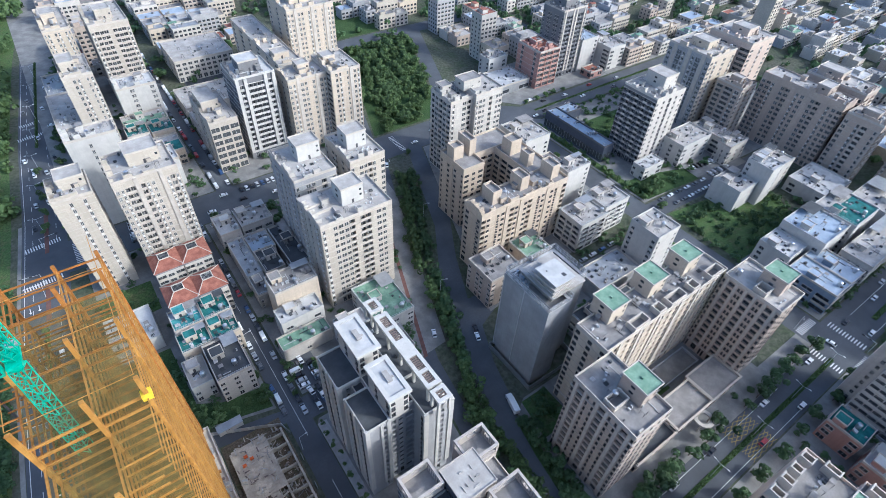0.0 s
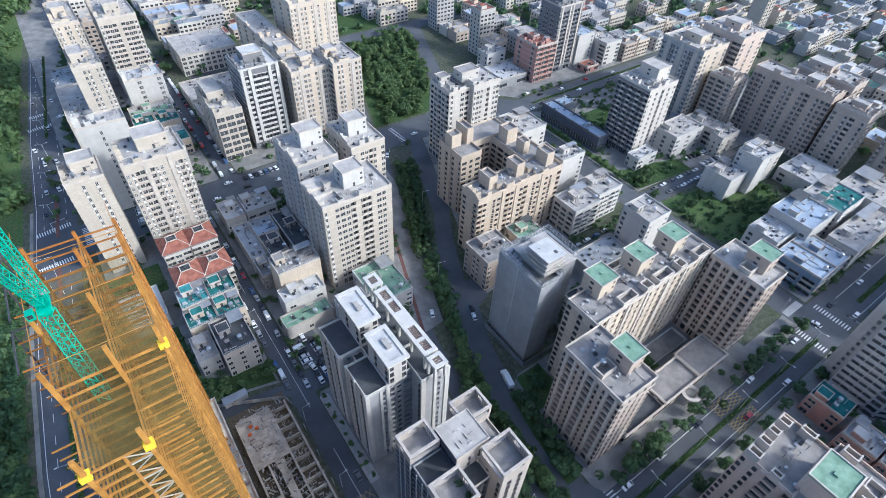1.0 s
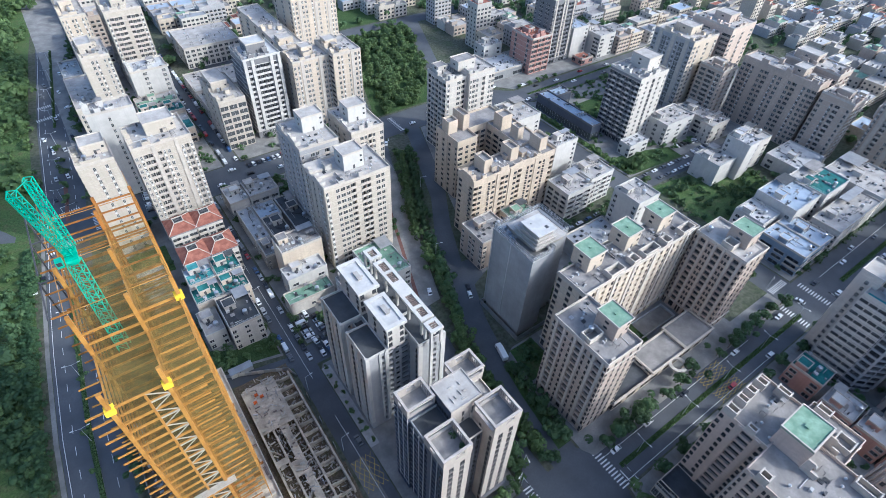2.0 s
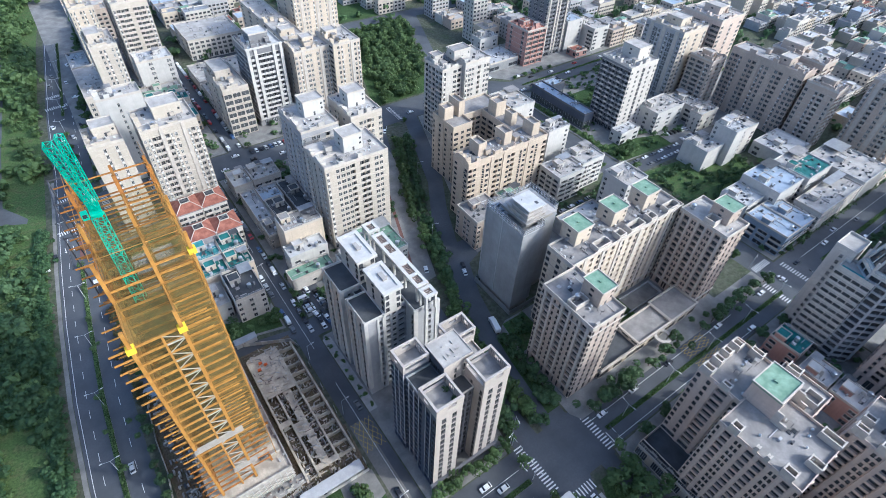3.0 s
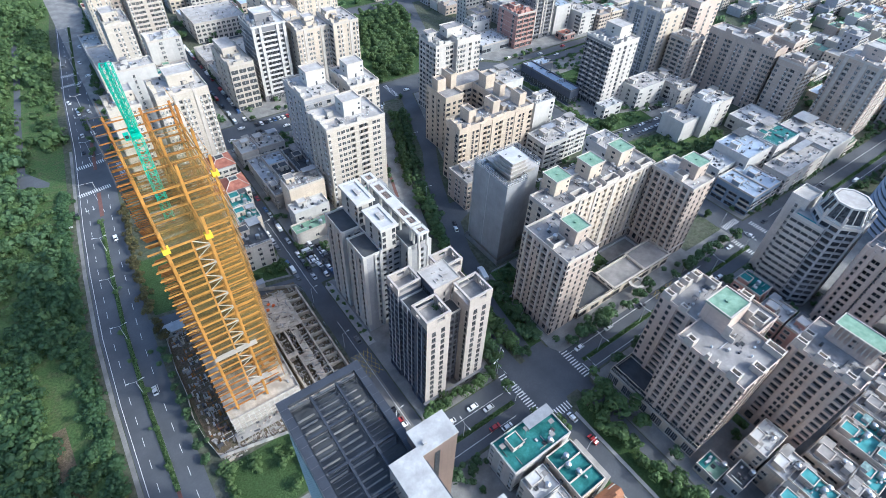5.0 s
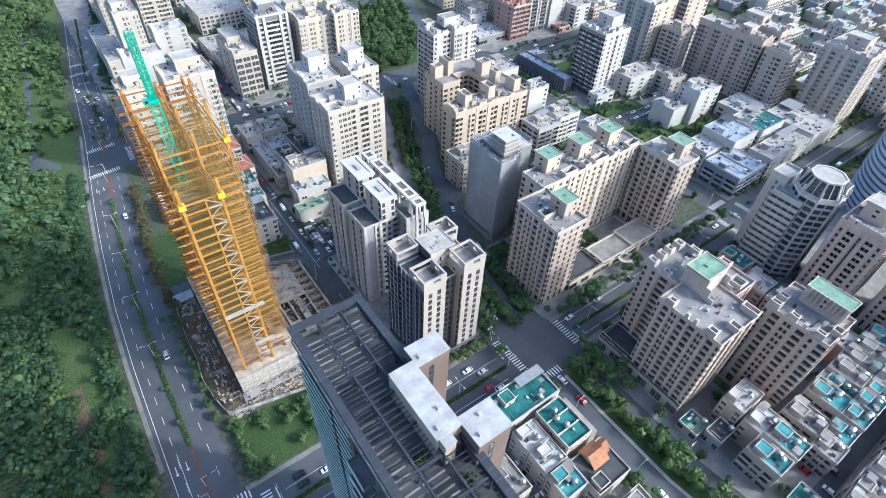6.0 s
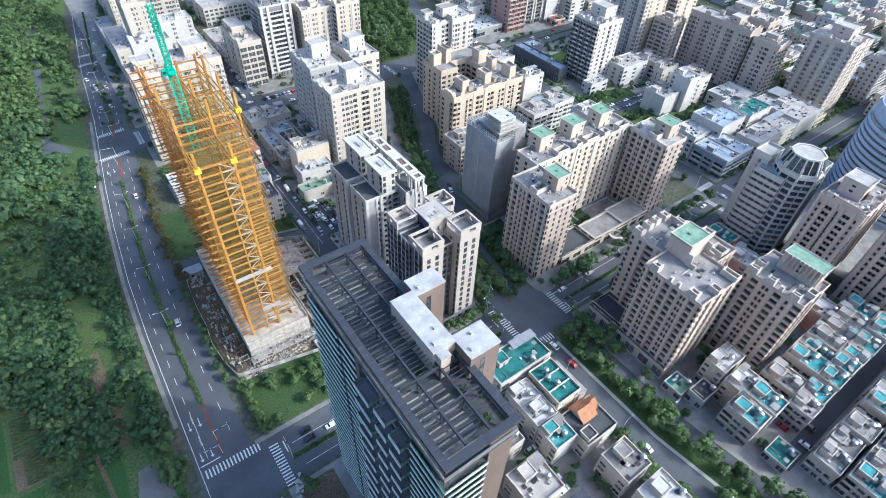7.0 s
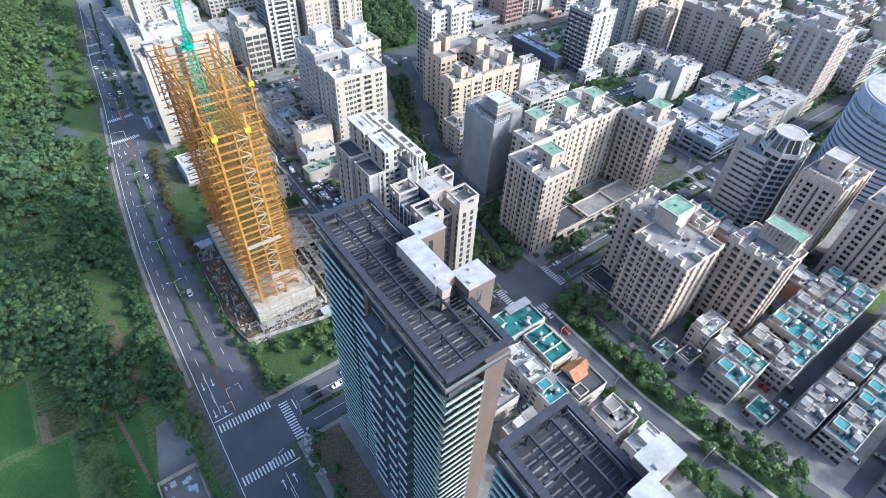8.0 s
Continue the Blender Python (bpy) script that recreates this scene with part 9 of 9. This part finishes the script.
def lamp_mesh(two):
    pole, head = Geo(), Geo()
    pole.cyl(0, 0, 0, 9.5, 0.13, 0.07, 8)
    for s in ((-1, 1) if two else (1,)):
        pole.bar((0, 0, 9.3), (s * 2.4, 0, 9.9), 0.1)
        head.box(min(s * 2.2, s * 3.2), -0.18, 9.85, max(s * 2.2, s * 3.2), 0.18, 10.0)
    return pole.mesh("pole", POLE), head.mesh("lamp_head", FRAME_W)


LAMP2, LAMP1 = lamp_mesh(True), lamp_mesh(False)


def lamp(x, y, turn, two=True, z=0.16):
    ob = thing("street_lamp", x, y, z, "pale grey steel street lamp with %s" % ("two arms" if two else "one arm"), "street lamp", "street lamps", turn=turn)
    for nm, me in zip(("pole", "lamp_head"), LAMP2 if two else LAMP1):
        part(nm, me, None, ob)


for x, y, a in along(AVENUE[3:], 31, 8.7):
    if y < 480 and not (205 < y < 262):
        lamp(x, y, a - 90)
for x in range(-20, 60, 26):
    lamp(x, 5.2, 90)
for x in range(104, 222, 28):
    lamp(x, 3.4, 90)
for x, y, a in ((14.2, 66, 0), (14.2, 96, 0), (14.2, 24, 0), (14, 150, 0), (14, 190, 0), (65, 24, 250), (65, -26, 0), (65.0, -56, 0), (69, -95, 0), (88.6, -62, 180), (224, 22, 200), (97, 30, 120), (-14, 123, 270), (100, 130, 330), (124, 180, 330), (60, 20, 200)):
    lamp(x, y, a, False, 0.02)


# sign gantries over the stop lines
def gantry(x, y, turn, ln=9):
    ob = thing("signal_gantry", x, y, 0.16, "grey steel traffic signal gantry over the lanes", "traffic signal", "signal gantries", turn=turn)
    g = Geo()
    g.cyl(0, 0, 0, 6.5, 0.16, 0.12, 8)
    g.bar((0, 0, 6.2), (ln, 0, 6.4), 0.16)
    part("pole", g, POLE, ob)
    for i in (0.45, 0.95):
        g = Geo()
        g.box(ln * i - 0.7, -0.15, 5.9, ln * i + 0.5, 0.1, 6.5)
        part("signal_head", g, FRAME_D, ob)


for x, y, a, ln in ((-60.8, 21, 180, 6), (-60.8, 27, 0, 6), (-41, 5.2, 90, 7), (-58, -9, 20, 7), (-50, 236, 175, 8), (-47, 262, 5, 8), (60, 19, 270, 6), (93, -4, 90, 6), (222, 13, 270, 6), (240, -4, 90, 6)):
    gantry(x, y, a, ln)


# rubble, a walled shed and farm plots near the avenue
def rough_things():
    rr = random.Random(5)
    ob = thing("stone_pile", -46, -12, 0.15, "scattered pale stone blocks on the corner", "stones")
    for i in range(44):
        g = Geo()
        t = i / 44
        x, y, s = 4 - 3.4 * math.sin(t * 2.6) + rr.uniform(-1.2, 1.2), 10 - t * 19 + rr.uniform(-1, 1), rr.uniform(0.35, 0.8)
        g.prism([(x + s * rr.uniform(0.7, 1.1) * math.cos(a), y + s * rr.uniform(0.7, 1.1) * math.sin(a)) for a in (0.3, 1.4, 2.6, 3.9, 5.2)], 0, s * rr.uniform(0.5, 0.9))
        part("stone", g, ROOF_PALE, ob)
    ob = thing("walled_yard", -92, -14, 0.06, "concrete walled yard with blue plastic bales", "yard")
    g = Geo()
    g.ring(0, 0, 13, 22, 0, 2.4, 0.3)
    part("yard_wall", g, CONCRETE, ob)
    for i in range(22):
        g = Geo()
        x, y = rr.uniform(1, 10), rr.uniform(2, 19)
        g.box(x, y, 0, x + rr.uniform(0.6, 2), y + rr.uniform(0.6, 2), rr.uniform(0.4, 1.4))
        part("bale", g, ROOF_BLUE, ob)
    ob = thing("scrap_heap", -96, 62, 0.02, "heap of white scrap poles in the scrub", "scrap")
    for i in range(16):
        g = Geo()
        x, y, a = rr.uniform(-3, 3), rr.uniform(-8, 8), rr.uniform(0, 3)
        g.bar((x, y, 0.4), (x + 3 * math.cos(a), y + 3 * math.sin(a), 0.4 + rr.uniform(0, 0.8)), 0.3)
        part("scrap_pole", g, WHITE, ob)
    ob = thing("vegetable_plot", -121, 60, 0.06, "tilled vegetable plot with low green rows", "plot")
    for i in range(9):
        g = Geo()
        g.box(0, i * 2.0, 0, 9, i * 2.0 + 1.0, 0.35)
        part("plant_row", g, LAWN, ob, kind="stuff")


rough_things()

for i, (x, y) in enumerate(((26, 120), (26, 122.6), (26, 125.4), (26, 128), (33, 120.4), (33, 123), (33, 126), (33, 128.8), (29.5, 132), (26, 131))):
    vehicle(x, y, 0 if i != 8 else 90, "van" if i == 3 else "car", (0, 1, 2, 0, 3, 0, 1, 2, 0, 3)[i], 0.16)
for i, (x, y) in enumerate(((251, 227), (262, 229), (280, 227.5), (301, 230), (333, 228), (290, 238), (318, 239.5), (346, 237), (270, 240))):
    vehicle(x, y, 0 if y > 233 else 180, "car", (0, 2, 1, 0, 3, 0, 4, 1, 2)[i], 0.03, False)

for i, (x, y, a) in enumerate(((28, 233.5, 0), (34, 233.5, 0), (47, 233.5, 0), (53, 233.5, 0), (30, 245, 0), (48, 247, 0), (66, 244, 0), (82, 256, 0), (100, 246, 0), (118, 255, 0), (40, 256, 0), (-5, 246, 0), (6, 255, 0))):
    vehicle(x, y, a, "car", (0, 1, 0, 3, 0, 2, 0, 1, 4, 0, 0, 3, 1)[i], 0.15 if y < 237 else 0.03, y < 237)
for i, (x, y) in enumerate(((-50, 190), (-46, 300), (-43, 330), (-40, 410))):
    vehicle(x, y, 90, "car", (0, 1, 0, 3, 0, 2, 0, 0, 1, 0, 3)[i], 0.03, False)
